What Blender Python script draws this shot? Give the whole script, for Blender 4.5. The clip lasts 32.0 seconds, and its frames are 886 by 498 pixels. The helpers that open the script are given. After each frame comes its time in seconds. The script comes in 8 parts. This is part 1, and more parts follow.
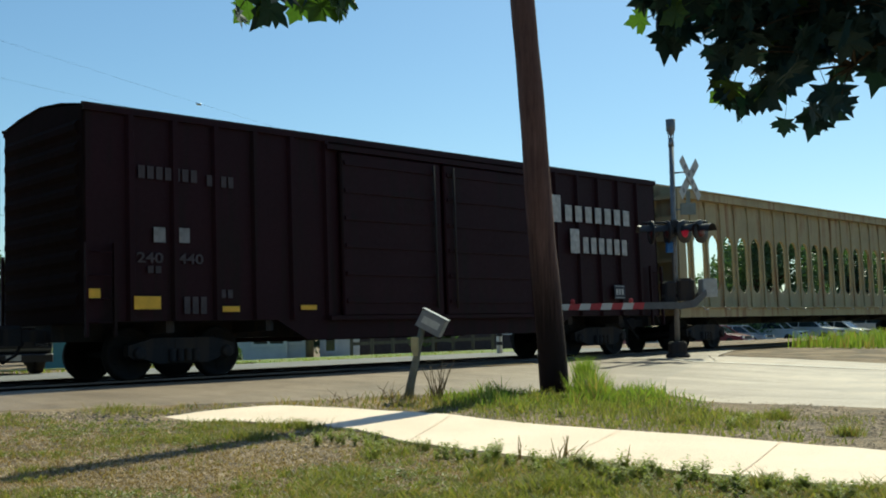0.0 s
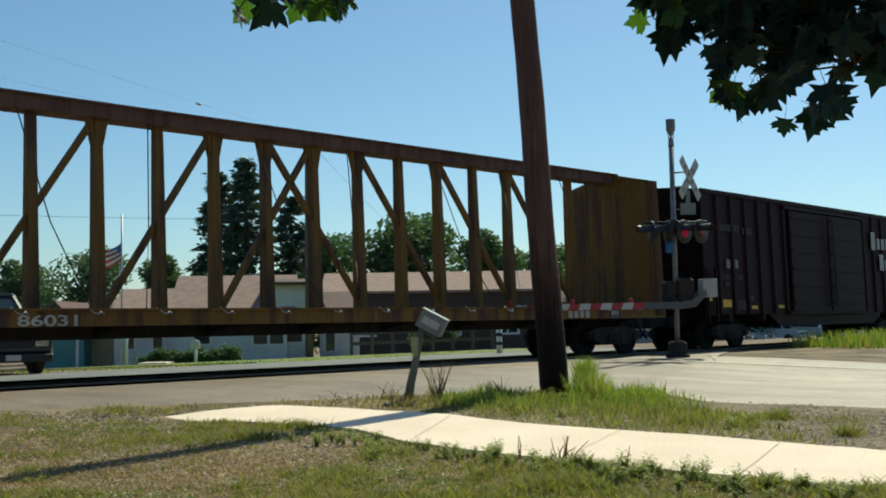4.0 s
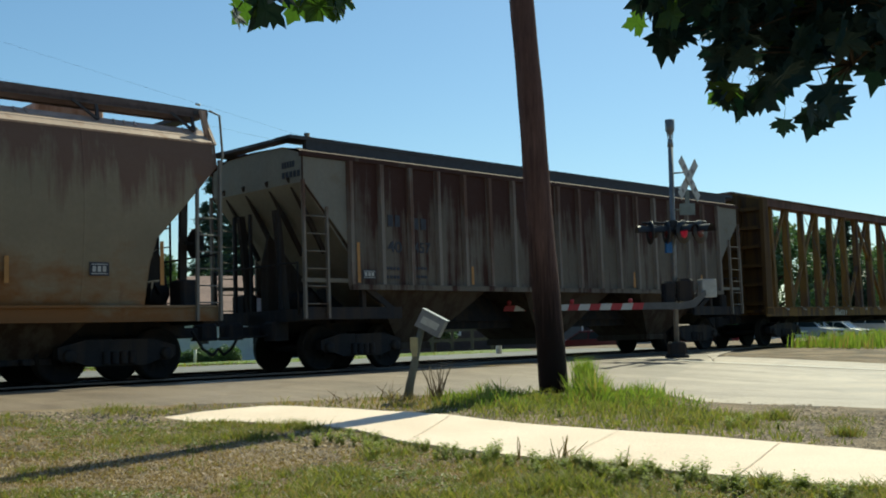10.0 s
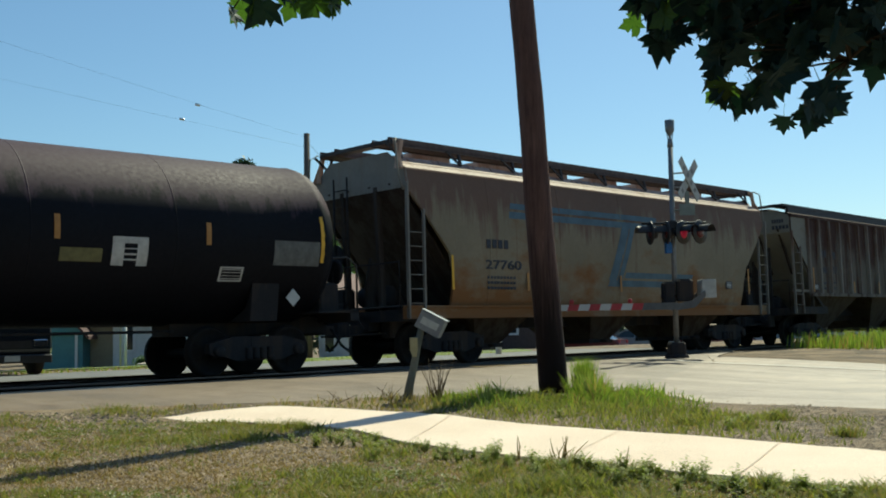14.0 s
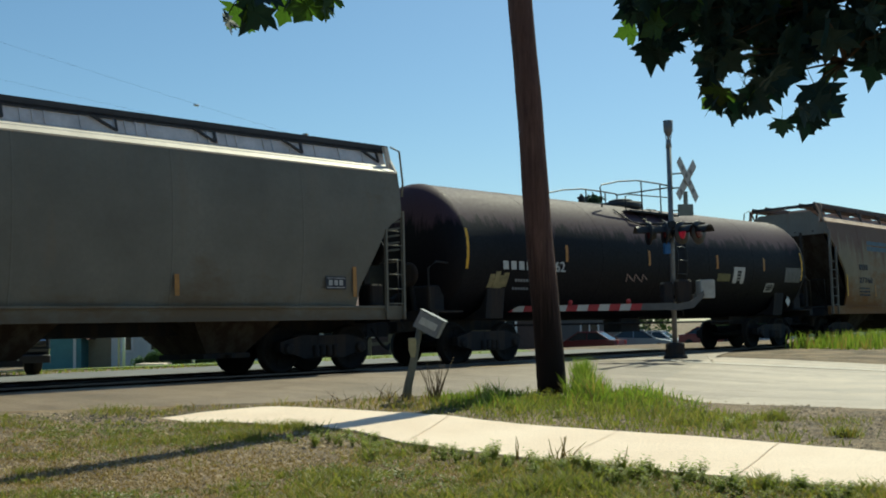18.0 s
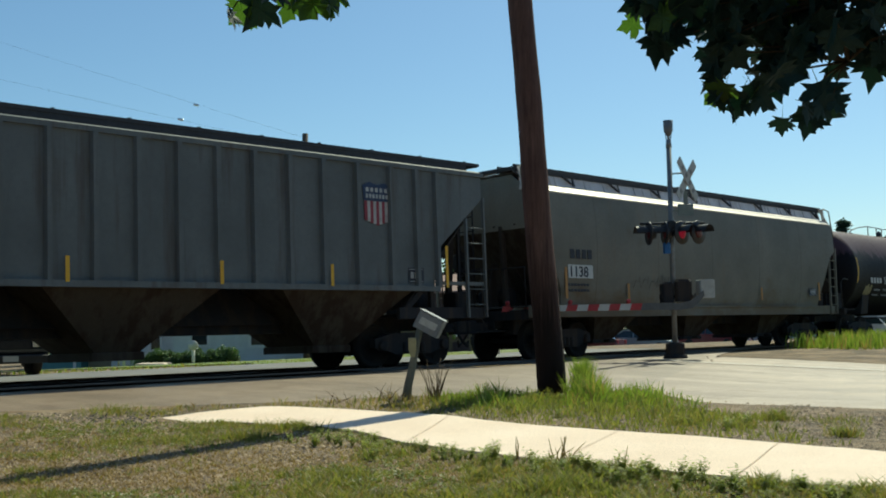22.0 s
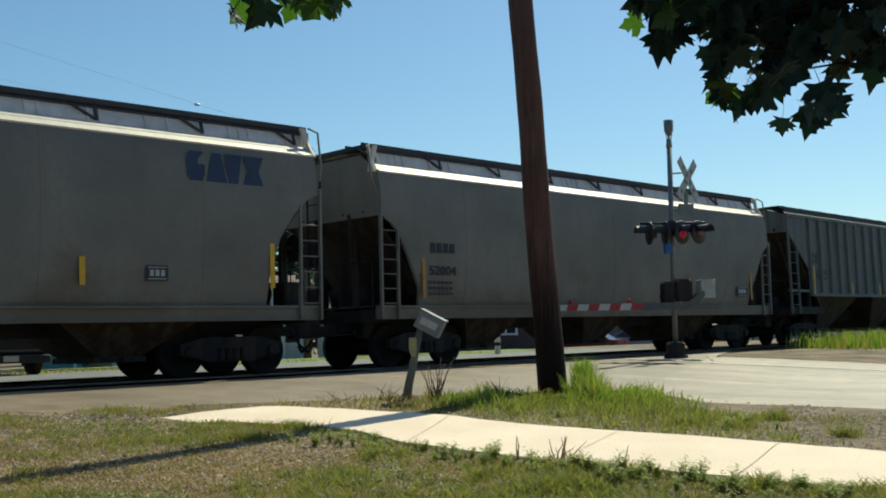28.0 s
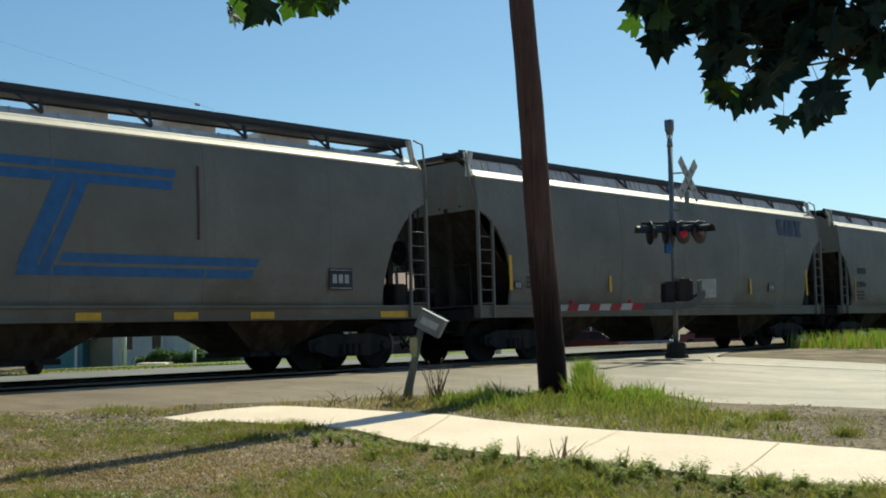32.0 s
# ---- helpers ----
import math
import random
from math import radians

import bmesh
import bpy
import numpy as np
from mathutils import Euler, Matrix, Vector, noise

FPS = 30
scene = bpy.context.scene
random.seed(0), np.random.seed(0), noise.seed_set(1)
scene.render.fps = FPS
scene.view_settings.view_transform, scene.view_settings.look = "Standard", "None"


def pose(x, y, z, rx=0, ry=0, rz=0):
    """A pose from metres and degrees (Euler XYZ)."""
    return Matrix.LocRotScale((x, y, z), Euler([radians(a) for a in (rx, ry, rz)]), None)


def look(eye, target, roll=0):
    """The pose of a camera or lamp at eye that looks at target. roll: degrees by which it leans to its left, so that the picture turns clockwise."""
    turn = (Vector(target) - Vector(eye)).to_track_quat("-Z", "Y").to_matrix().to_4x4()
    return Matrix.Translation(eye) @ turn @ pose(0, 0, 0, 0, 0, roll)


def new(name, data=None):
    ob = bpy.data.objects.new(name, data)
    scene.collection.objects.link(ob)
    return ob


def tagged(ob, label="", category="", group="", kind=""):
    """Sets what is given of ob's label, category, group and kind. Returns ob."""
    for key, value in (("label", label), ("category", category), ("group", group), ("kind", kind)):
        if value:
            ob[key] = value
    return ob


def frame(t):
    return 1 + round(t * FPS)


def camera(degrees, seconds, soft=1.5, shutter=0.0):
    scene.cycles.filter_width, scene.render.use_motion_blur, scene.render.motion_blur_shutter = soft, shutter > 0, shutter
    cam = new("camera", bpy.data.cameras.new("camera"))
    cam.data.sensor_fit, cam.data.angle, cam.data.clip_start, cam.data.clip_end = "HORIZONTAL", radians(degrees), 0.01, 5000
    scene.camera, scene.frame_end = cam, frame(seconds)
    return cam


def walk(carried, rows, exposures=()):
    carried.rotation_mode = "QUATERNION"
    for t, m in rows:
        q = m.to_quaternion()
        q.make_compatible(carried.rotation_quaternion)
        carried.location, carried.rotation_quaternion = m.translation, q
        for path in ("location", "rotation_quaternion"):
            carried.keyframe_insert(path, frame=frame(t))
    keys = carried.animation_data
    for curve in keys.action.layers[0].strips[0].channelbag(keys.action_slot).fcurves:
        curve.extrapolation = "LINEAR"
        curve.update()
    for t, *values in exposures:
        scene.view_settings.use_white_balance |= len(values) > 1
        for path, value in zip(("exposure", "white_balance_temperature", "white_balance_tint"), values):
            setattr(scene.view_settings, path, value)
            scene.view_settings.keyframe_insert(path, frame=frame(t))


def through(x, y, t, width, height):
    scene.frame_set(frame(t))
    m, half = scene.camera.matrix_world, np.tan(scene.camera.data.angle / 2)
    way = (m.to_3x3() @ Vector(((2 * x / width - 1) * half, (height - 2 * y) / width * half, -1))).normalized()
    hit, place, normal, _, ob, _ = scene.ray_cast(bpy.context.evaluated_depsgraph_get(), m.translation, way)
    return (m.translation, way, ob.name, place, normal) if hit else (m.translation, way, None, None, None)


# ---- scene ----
EYE = Vector((0.0, 0.0, 0.90))
LENS = 1932.0


def aim(dx, dy):
    """The steady hand-held view, turned a little: dx, dy in thousandths of the lens."""
    yaw, tilt = -dx / LENS, radians(3.92) + dy / LENS
    way = Vector((math.sin(yaw) * math.cos(tilt), math.cos(yaw) * math.cos(tilt), math.sin(tilt)))
    return look(EYE, EYE + way * 10, -1.03)


cam = camera(44.17, 32.0, soft=1.9)
walk(cam, [(t, aim(dx, dy)) for t, dx, dy in (
    (0.0, 0.0, 0.3), (1.5, 0.3, 0.0), (2.7, -0.4, 0.4), (5.5, 0.3, 0.0), (8.5, 0.0, 0.2), (9.3, -1.4, 0.8), (12.0, -1.0, 0.8),
    (13.5, -1.8, 1.2), (14.5, -1.6, 1.6), (16.5, -4.0, 2.4), (18.0, -4.3, 2.0), (20.5, -4.2, 1.6), (22.5, -4.3, 1.8),
    (25.5, -4.0, 2.0), (27.5, -3.4, 1.4), (29.0, -3.8, 1.5), (31.0, -3.8, 1.8), (32.0, -2.2, 1.2))], exposures=[(t, e, 6080, -10) for t, e in (
    (0.0, 0.14), (1.5, 0.1), (3.0, 0.04), (6.0, -0.16), (7.2, -0.04), (8.0, 0.03), (11.0, 0.08), (14.0, 0.03), (17.0, -0.02), (20.0, -0.13), (22.0, -0.03), (24.0, 0.02), (28.0, -0.03), (32.0, 0.03))])

# ---- world and sun ----
SUN_AZ, SUN_EL = 28.0, 48.0          # degrees right of +Y, above the horizon
world = bpy.data.worlds.new("sky")
scene.world = world
world.use_nodes = True
wn, wl = world.node_tree.nodes, world.node_tree.links
sky = wn.new("ShaderNodeTexSky")
sky.sky_type = "NISHITA"
sky.sun_disc = False
sky.sun_elevation, sky.sun_rotation = radians(SUN_EL), radians(SUN_AZ)
sky.air_density, sky.dust_density, sky.ozone_density = 1.0, 0.55, 4.4
wl.new(sky.outputs[0], wn["Background"].inputs[0])
wn["Background"].inputs[1].default_value = 0.104
sun_data = bpy.data.lights.new("sun", "SUN")
sun_data.energy, sun_data.angle, sun_data.color = 5.0, radians(0.5), (1.0, 0.87, 0.68)
sun = new("sun", sun_data)
_a, _e = radians(SUN_AZ), radians(SUN_EL)
sun.matrix_basis = look(Vector((math.sin(_a) * math.cos(_e), math.cos(_a) * math.cos(_e), math.sin(_e))) * 60, (0, 0, 0))

# ---- track line: an easy curve, banked, and the train's run along it ----
TRACK_D, TRACK_PSI, TRACK_K, CANT = 18.30, radians(46.36), 0.0016, radians(1.36)
T0 = Vector((math.sin(TRACK_PSI), math.cos(TRACK_PSI)))
N0 = Vector((-math.cos(TRACK_PSI), math.sin(TRACK_PSI)))


def rail_line(s):
    """Centre of the track at s metres along it, with the ways along it and off to its far side."""
    a = TRACK_K * s
    c = N0 * TRACK_D + T0 * (math.sin(a) / TRACK_K) + N0 * ((1 - math.cos(a)) / TRACK_K)
    return c, T0 * math.cos(a) + N0 * math.sin(a), N0 * math.cos(a) - T0 * math.sin(a)


def rail_pose(s, inset=0.0):
    c, t, n = rail_line(s)
    c = c + n * inset
    up = Vector((n.x * math.sin(CANT), n.y * math.sin(CANT), math.cos(CANT)))
    fwd = Vector((t.x, t.y, 0))
    side = up.cross(fwd)
    m = Matrix((fwd, side, up)).transposed().to_4x4()
    m.translation = (c.x, c.y, 0)
    return m


def track_coords(x, y):
    """Metres along the track and off it (far side positive)."""
    s = T0.x * x + T0.y * y
    return s, N0.x * x + N0.y * y - TRACK_D - TRACK_K * s * s / 2


SPEEDS = (4.75, 4.66, 4.84, 5.00, 5.02, 5.14, 5.27, 5.34, 5.42)   # every 4 seconds


def run(t):
    """How far the train has gone at t, 0 at 16 s."""
    def area(u):
        total = 0.0
        for i in range(8):
            a = min(max(u - 4 * i, 0.0), 4.0)
            total += SPEEDS[i] * a + (SPEEDS[i + 1] - SPEEDS[i]) * a * a / 8
        return total
    return area(t) - area(16.0)


# ---- ground height ----
def smooth(a, b, x):
    x = min(max((x - a) / (b - a), 0.0), 1.0)
    return x * x * (3 - 2 * x)


def ground_z(x, y):
    s, q = track_coords(x, y)
    if q < 0:
        z = -0.02 - 0.24 * smooth(-3.0, -10.5, q)
        z += 0.03 * noise.noise((x * 0.35, y * 0.35, 0.0)) * smooth(-7.0, -11.0, q)
        return z
    z = -0.02 - 1.5 * smooth(2.0, 48.0, q)
    z -= 0.5 * smooth(40.0, 54.0, s) * smooth(4.0, 18.0, q)
    return z


# ---- mesh building ----
class Geo:
    """Collects faces for one mesh."""

    def __init__(self):
        self.v, self.f, self.m, self.s = [], [], [], []

    def face(self, pts, m=0, s=False):
        i = len(self.v)
        self.v += [tuple(p) for p in pts]
        self.f.append(tuple(range(i, i + len(pts))))
        self.m.append(m)
        self.s.append(s)

    def add(self, verts, faces, m=0, s=False):
        i = len(self.v)
        self.v += [tuple(p) for p in verts]
        self.f += [tuple(i + j for j in f) for f in faces]
        self.m += [m] * len(faces)
        self.s += [s] * len(faces)
        return self

    def box(self, x0, x1, y0, y1, z0, z1, m=0, mat=None):
        p = [Vector((x, y, z)) for x in (x0, x1) for y in (y0, y1) for z in (z0, z1)]
        if mat is not None:
            p = [mat @ q for q in p]
        return self.add(p, [(0, 1, 3, 2), (4, 6, 7, 5), (0, 4, 5, 1), (2, 3, 7, 6), (0, 2, 6, 4), (1, 5, 7, 3)], m)

    def cbox(self, x0, x1, y0, y1, z0, z1, c=0.02, m=0, mat=None):
        """A box with its upright and top edges cut back by c."""
        def ring(z, d):
            return [(x0 + d, y0 + c + d, z), (x0 + c + d, y0 + d, z), (x1 - c - d, y0 + d, z), (x1 - d, y0 + c + d, z),
                    (x1 - d, y1 - c - d, z), (x1 - c - d, y1 - d, z), (x0 + c + d, y1 - d, z), (x0 + d, y1 - c - d, z)]
        p = [Vector(q) for q in ring(z0, 0) + ring(z1 - c, 0) + ring(z1, c * 0.7)]
        if mat is not None:
            p = [mat @ q for q in p]
        f = [tuple(range(7, -1, -1)), tuple(range(16, 24))]
        for k in (0, 8):
            f += [(k + i, k + (i + 1) % 8, k + 8 + (i + 1) % 8, k + 8 + i) for i in range(8)]
        return self.add(p, f, m)

    def beam(self, p, q, w, h=None, m=0, up=(0, 0, 1)):
        p, q = Vector(p), Vector(q)
        d = (q - p)
        n = d.length
        d.normalize()
        u = Vector(up)
        if abs(d.dot(u)) > 0.95:
            u = Vector((1, 0, 0)) if abs(d.x) < 0.9 else Vector((0, 1, 0))
        a = d.cross(u).normalized()
        b = a.cross(d)
        mm = Matrix((d, a, b)).transposed().to_4x4()
        mm.translation = p
        h = h or w
        return self.box(0, n, -w / 2, w / 2, -h / 2, h / 2, m, mm)

    def tube(self, pts, r, n=8, m=0, ends=True):
        """A round bar through points; r one radius or one a point."""
        pts = [Vector(p) for p in pts]
        rr = r if isinstance(r, (list, tuple)) else [r] * len(pts)
        i0 = len(self.v)
        for k, p in enumerate(pts):
            d = (pts[min(k + 1, len(pts) - 1)] - pts[max(k - 1, 0)]).normalized()
            u = Vector((0, 0, 1)) if abs(d.z) < 0.9 else Vector((1, 0, 0))
            a = d.cross(u).normalized()
            b = a.cross(d)
            self.v += [tuple(p + (a * math.cos(2 * math.pi * j / n) + b * math.sin(2 * math.pi * j / n)) * rr[k]) for j in range(n)]
        for k in range(len(pts) - 1):
            for j in range(n):
                a, b = i0 + k * n + j, i0 + k * n + (j + 1) % n
                self.f.append((a, b, b + n, a + n))
                self.m.append(m)
                self.s.append(True)
        if ends:
            self.f += [tuple(i0 + j for j in range(n - 1, -1, -1)), tuple(i0 + (len(pts) - 1) * n + j for j in range(n))]
            self.m += [m, m]
            self.s += [False, False]
        return self

    def lathe(self, axis, prof, n=20, m=0, centre=(0, 0, 0)):
        """Turned shape: prof of (along, radius) about axis 'x', 'y' or 'z'."""
        i0 = len(self.v)
        for a, r in prof:
            for j in range(n):
                t = 2 * math.pi * j / n
                c, s = r * math.cos(t), r * math.sin(t)
                p = {"x": (a, c, s), "y": (s, a, c), "z": (c, s, a)}[axis]
                self.v.append((p[0] + centre[0], p[1] + centre[1], p[2] + centre[2]))
        for k in range(len(prof) - 1):
            for j in range(n):
                a, b = i0 + k * n + j, i0 + k * n + (j + 1) % n
                self.f.append((a, b, b + n, a + n))
                self.m.append(m)
                self.s.append(True)
        for k in (0, len(prof) - 1):
            if prof[k][1] > 1e-4:
                self.f.append(tuple(i0 + k * n + j for j in range(n)))
                self.m.append(m)
                self.s.append(False)
        return self

    def slab(self, poly, axis, a, b, m=0):
        """A flat polygon drawn out from a to b: axis 'y' takes (x, z), 'x' takes (y, z), 'z' takes (x, y)."""
        def pt(p, h):
            return {"y": (p[0], h, p[1]), "x": (h, p[0], p[1]), "z": (p[0], p[1], h)}[axis]
        n = len(poly)
        v = [pt(p, a) for p in poly] + [pt(p, b) for p in poly]
        f = [tuple(range(n)), tuple(range(2 * n - 1, n - 1, -1))]
        f += [(i, n + i, n + (i + 1) % n, (i + 1) % n) for i in range(n)]
        return self.add(v, f, m)

    def grid(self, fn, nu, nv, m=0, s=True, keep=None):
        """A sheet fn(i, j) of nu by nv cells."""
        i0 = len(self.v)
        self.v += [tuple(fn(i, j)) for i in range(nu + 1) for j in range(nv + 1)]
        for i in range(nu):
            for j in range(nv):
                if keep is None or keep(i, j):
                    a = i0 + i * (nv + 1) + j
                    self.f.append((a, a + nv + 1, a + nv + 2, a + 1))
                    self.m.append(m)
                    self.s.append(s)
        return self

    def mesh(self, name, mats):
        me = bpy.data.meshes.new(name)
        me.from_pydata(self.v, [], self.f)
        for mt in (mats if isinstance(mats, (list, tuple)) else [mats]):
            me.materials.append(mt)
        me.polygons.foreach_set("material_index", self.m)
        me.polygons.foreach_set("use_smooth", self.s)
        bm = bmesh.new()
        bm.from_mesh(me)
        bmesh.ops.recalc_face_normals(bm, faces=bm.faces)
        bm.to_mesh(me)
        bm.free()
        me.update()
        return me


def part(name, geo, mats, parent=None, label="", at=None):
    """One mesh object, under a thing or a part."""
    data = geo.mesh(name, mats) if isinstance(geo, Geo) else geo
    ob = new(name, data)
    if parent is not None:
        ob.parent = parent
    if at is not None:
        ob.matrix_basis = at
    if label:
        tagged(ob, label)
    return ob


def thing(name, label, category, group="", m=None):
    ob = new(name)
    if m is not None:
        ob.matrix_basis = m
    return tagged(ob, label, category, group)

# ---- materials ----
def nodes_of(name):
    m = bpy.data.materials.new(name)
    m.use_nodes = True
    nt = m.node_tree
    return m, nt, nt.nodes, nt.links, nt.nodes["Principled BSDF"]


def noise_node(nt, scale, detail=4.0, rough=0.6, stretch=(1, 1, 1), coords="Object"):
    tc = nt.nodes.new("ShaderNodeTexCoord")
    mp = nt.nodes.new("ShaderNodeMapping")
    mp.inputs["Scale"].default_value = stretch
    tx = nt.nodes.new("ShaderNodeTexNoise")
    tx.inputs["Scale"].default_value, tx.inputs["Detail"].default_value, tx.inputs["Roughness"].default_value = scale, detail, rough
    nt.links.new(tc.outputs[coords], mp.inputs[0])
    nt.links.new(mp.outputs[0], tx.inputs["Vector"])
    return tx


def ramp(nt, src, a, b, ca=0.0, cb=1.0):
    r = nt.nodes.new("ShaderNodeMapRange")
    r.inputs["From Min"].default_value, r.inputs["From Max"].default_value = a, b
    r.inputs["To Min"].default_value, r.inputs["To Max"].default_value = ca, cb
    nt.links.new(src, r.inputs["Value"])
    return r.outputs[0]


def mix(nt, fac, a, b, kind="MIX"):
    n = nt.nodes.new("ShaderNodeMix")
    n.data_type, n.blend_type = "RGBA", kind
    for sock, v in ((n.inputs[0], fac), (n.inputs[6], a), (n.inputs[7], b)):
        if isinstance(v, bpy.types.NodeSocket):
            nt.links.new(v, sock)
        elif isinstance(v, (int, float)):
            sock.default_value = v
        else:
            sock.default_value = (*v, 1)
    return n.outputs[2]


def bump(nt, bsdf, height, strength, distance=0.02):
    b = nt.nodes.new("ShaderNodeBump")
    b.inputs["Strength"].default_value, b.inputs["Distance"].default_value = strength, distance
    nt.links.new(height, b.inputs["Height"])
    nt.links.new(b.outputs[0], bsdf.inputs["Normal"])


def plain(name, col, rough=0.6, metal=0.0, vary=0.18, scale=6.0, relief=0.1, coords="Object"):
    """A painted or simple surface with two scales of variation."""
    m, nt, ns, ln, b = nodes_of(name)
    n1, n2 = noise_node(nt, scale, 5, coords=coords), noise_node(nt, scale * 7, 3, coords=coords)
    dark = tuple(c * (1 - vary) for c in col)
    lite = tuple(min(1, c * (1 + vary)) for c in col)
    c = mix(nt, ramp(nt, n1.outputs[0], 0.3, 0.7), dark, lite)
    c = mix(nt, ramp(nt, n2.outputs[0], 0.35, 0.7, 0, 0.35), c, tuple(x * 0.8 for x in col))
    ln.new(c, b.inputs["Base Color"])
    ln.new(ramp(nt, n2.outputs[0], 0.2, 0.8, rough - 0.08, min(1, rough + 0.1)), b.inputs["Roughness"])
    b.inputs["Metallic"].default_value = metal
    if relief:
        bump(nt, b, n2.outputs[0], relief, 0.01)
    return m


def weathered(name, col, rust=(0.10, 0.045, 0.025), amount=0.35, rough=0.6, streak=1.0, fade=0.25, top=0.0, relief=0.15):
    """Old car paint: faded patches, rust blooms and upright streaks; on the tank, a painted top sheen."""
    m, nt, ns, ln, b = nodes_of(name)
    big, fine = noise_node(nt, 0.55, 5), noise_node(nt, 14, 4)
    run_ = noise_node(nt, 1.0, 5, 0.65, (3.4, 3.4, 0.22))
    c = mix(nt, ramp(nt, big.outputs[0], 0.3, 0.7), tuple(x * (1 - fade) for x in col), tuple(min(1, x * (1 + fade * 0.6)) for x in col))
    c = mix(nt, ramp(nt, fine.outputs[0], 0.4, 0.75, 0, 0.3), c, tuple(x * 0.7 for x in col))
    blot = nt.nodes.new("ShaderNodeMix")
    blot.inputs[0].default_value = 0.38
    ln.new(run_.outputs[0], blot.inputs[2])
    ln.new(big.outputs[0], blot.inputs[3])
    src = blot.outputs[0]
    if top:                                    # more rust below the eaves, where the water stands; on the tank, sunlit sheen and dust
        tcn, sep = ns.new("ShaderNodeTexCoord"), ns.new("ShaderNodeSeparateXYZ")
        ln.new(tcn.outputs["Object"], sep.inputs[0])
        add = ns.new("ShaderNodeMath")
        ln.new(src, add.inputs[0])
        ln.new(ramp(nt, sep.outputs[2], 2.5, 4.1, -0.35 * top, top), add.inputs[1])
        src = add.outputs[0]
    cut = 0.60 - 0.19 * amount
    rust_sheen = ramp(nt, src, cut - 0.03, cut + 0.07, 0, streak)
    c = mix(nt, rust_sheen, c, rust)
    ln.new(c, b.inputs["Base Color"])
    ln.new(ramp(nt, fine.outputs[0], 0.2, 0.8, rough - 0.1, rough + 0.15), b.inputs["Roughness"])
    b.inputs["Specular IOR Level"].default_value = 0.15
    bump(nt, b, fine.outputs[0], relief, 0.01)
    return m


def two_tone(name, a, b_, scale, rough=0.9, lo=0.4, hi=0.6, grain=60.0, relief=0.5, third=None, coords="Object"):
    """Loose ground: two colours in patches, with grain."""
    m, nt, ns, ln, b = nodes_of(name)
    n1, n2, n3 = noise_node(nt, scale, 6, 0.65, coords=coords), noise_node(nt, grain, 4, 0.7, coords=coords), noise_node(nt, scale * 6, 4, coords=coords)
    c = mix(nt, ramp(nt, n1.outputs[0], lo, hi), a, b_)
    if third:
        c = mix(nt, ramp(nt, n3.outputs[0], 0.5, 0.65, 0, 0.7), c, third)
    c = mix(nt, ramp(nt, n2.outputs[0], 0.3, 0.75, 0.0, 0.75), mix(nt, 1.0, c, (1.35, 1.35, 1.35), "MULTIPLY"), mix(nt, 1.0, c, (0.5, 0.5, 0.5), "MULTIPLY"))
    ln.new(c, b.inputs["Base Color"])
    b.inputs["Roughness"].default_value = rough
    bump(nt, b, n2.outputs[0], relief, 0.03)
    return m


def leafy(name, col, alt, through=0.35, rough=0.55, gloss=0.5):
    """Leaf or blade: varied piece by piece, and lit through."""
    m, nt, ns, ln, b = nodes_of(name)
    g = ns.new("ShaderNodeNewGeometry")
    n1 = noise_node(nt, 9, 3)
    c = mix(nt, g.outputs["Random Per Island"], col, alt)
    c = mix(nt, ramp(nt, n1.outputs[0], 0.3, 0.7, 0, 0.35), c, tuple(x * 0.6 for x in col))
    ln.new(c, b.inputs["Base Color"])
    b.inputs["Roughness"].default_value = rough
    b.inputs["Specular IOR Level"].default_value = gloss
    tr = ns.new("ShaderNodeBsdfTranslucent")
    ln.new(mix(nt, 1.0, c, (1.1, 1.25, 0.6), "MULTIPLY"), tr.inputs[0])
    ms = ns.new("ShaderNodeMixShader")
    ms.inputs[0].default_value = through
    ln.new(b.outputs[0], ms.inputs[1])
    ln.new(tr.outputs[0], ms.inputs[2])
    ln.new(ms.outputs[0], ns["Material Output"].inputs["Surface"])
    return m


def wood_mat(name, col, dark, scale=1.0):
    m, nt, ns, ln, b = nodes_of(name)
    n1, n2 = noise_node(nt, 2.0 * scale, 6, 0.7, (9, 9, 0.5)), noise_node(nt, 1.1 * scale, 4, 0.6, (1, 1, 0.6))
    n3 = noise_node(nt, 20 * scale, 4, 0.7, (6, 6, 0.3))
    c = mix(nt, ramp(nt, n1.outputs[0], 0.3, 0.7), dark, col)
    c = mix(nt, ramp(nt, n2.outputs[0], 0.45, 0.7, 0, 0.7), c, dark)
    c = mix(nt, ramp(nt, n3.outputs[0], 0.5, 0.7, 0, 0.6), c, tuple(x * 0.5 for x in dark))
    ln.new(c, b.inputs["Base Color"])
    b.inputs["Roughness"].default_value = 0.85
    b.inputs["Specular IOR Level"].default_value = 0.15
    bump(nt, b, n3.outputs[0], 0.6, 0.02)
    return m


def glow_mat(name, col, strength):
    m, nt, ns, ln, b = nodes_of(name)
    b.inputs["Base Color"].default_value = (*col, 1)
    b.inputs["Emission Color"].default_value = (*col, 1)
    b.inputs["Emission Strength"].default_value = strength
    return m


def glass_mat(name, tint=(0.02, 0.03, 0.035)):
    m, nt, ns, ln, b = nodes_of(name)
    b.inputs["Base Color"].default_value = (*tint, 1)
    b.inputs["Roughness"].default_value = 0.06
    b.inputs["Specular IOR Level"].default_value = 0.7
    return m


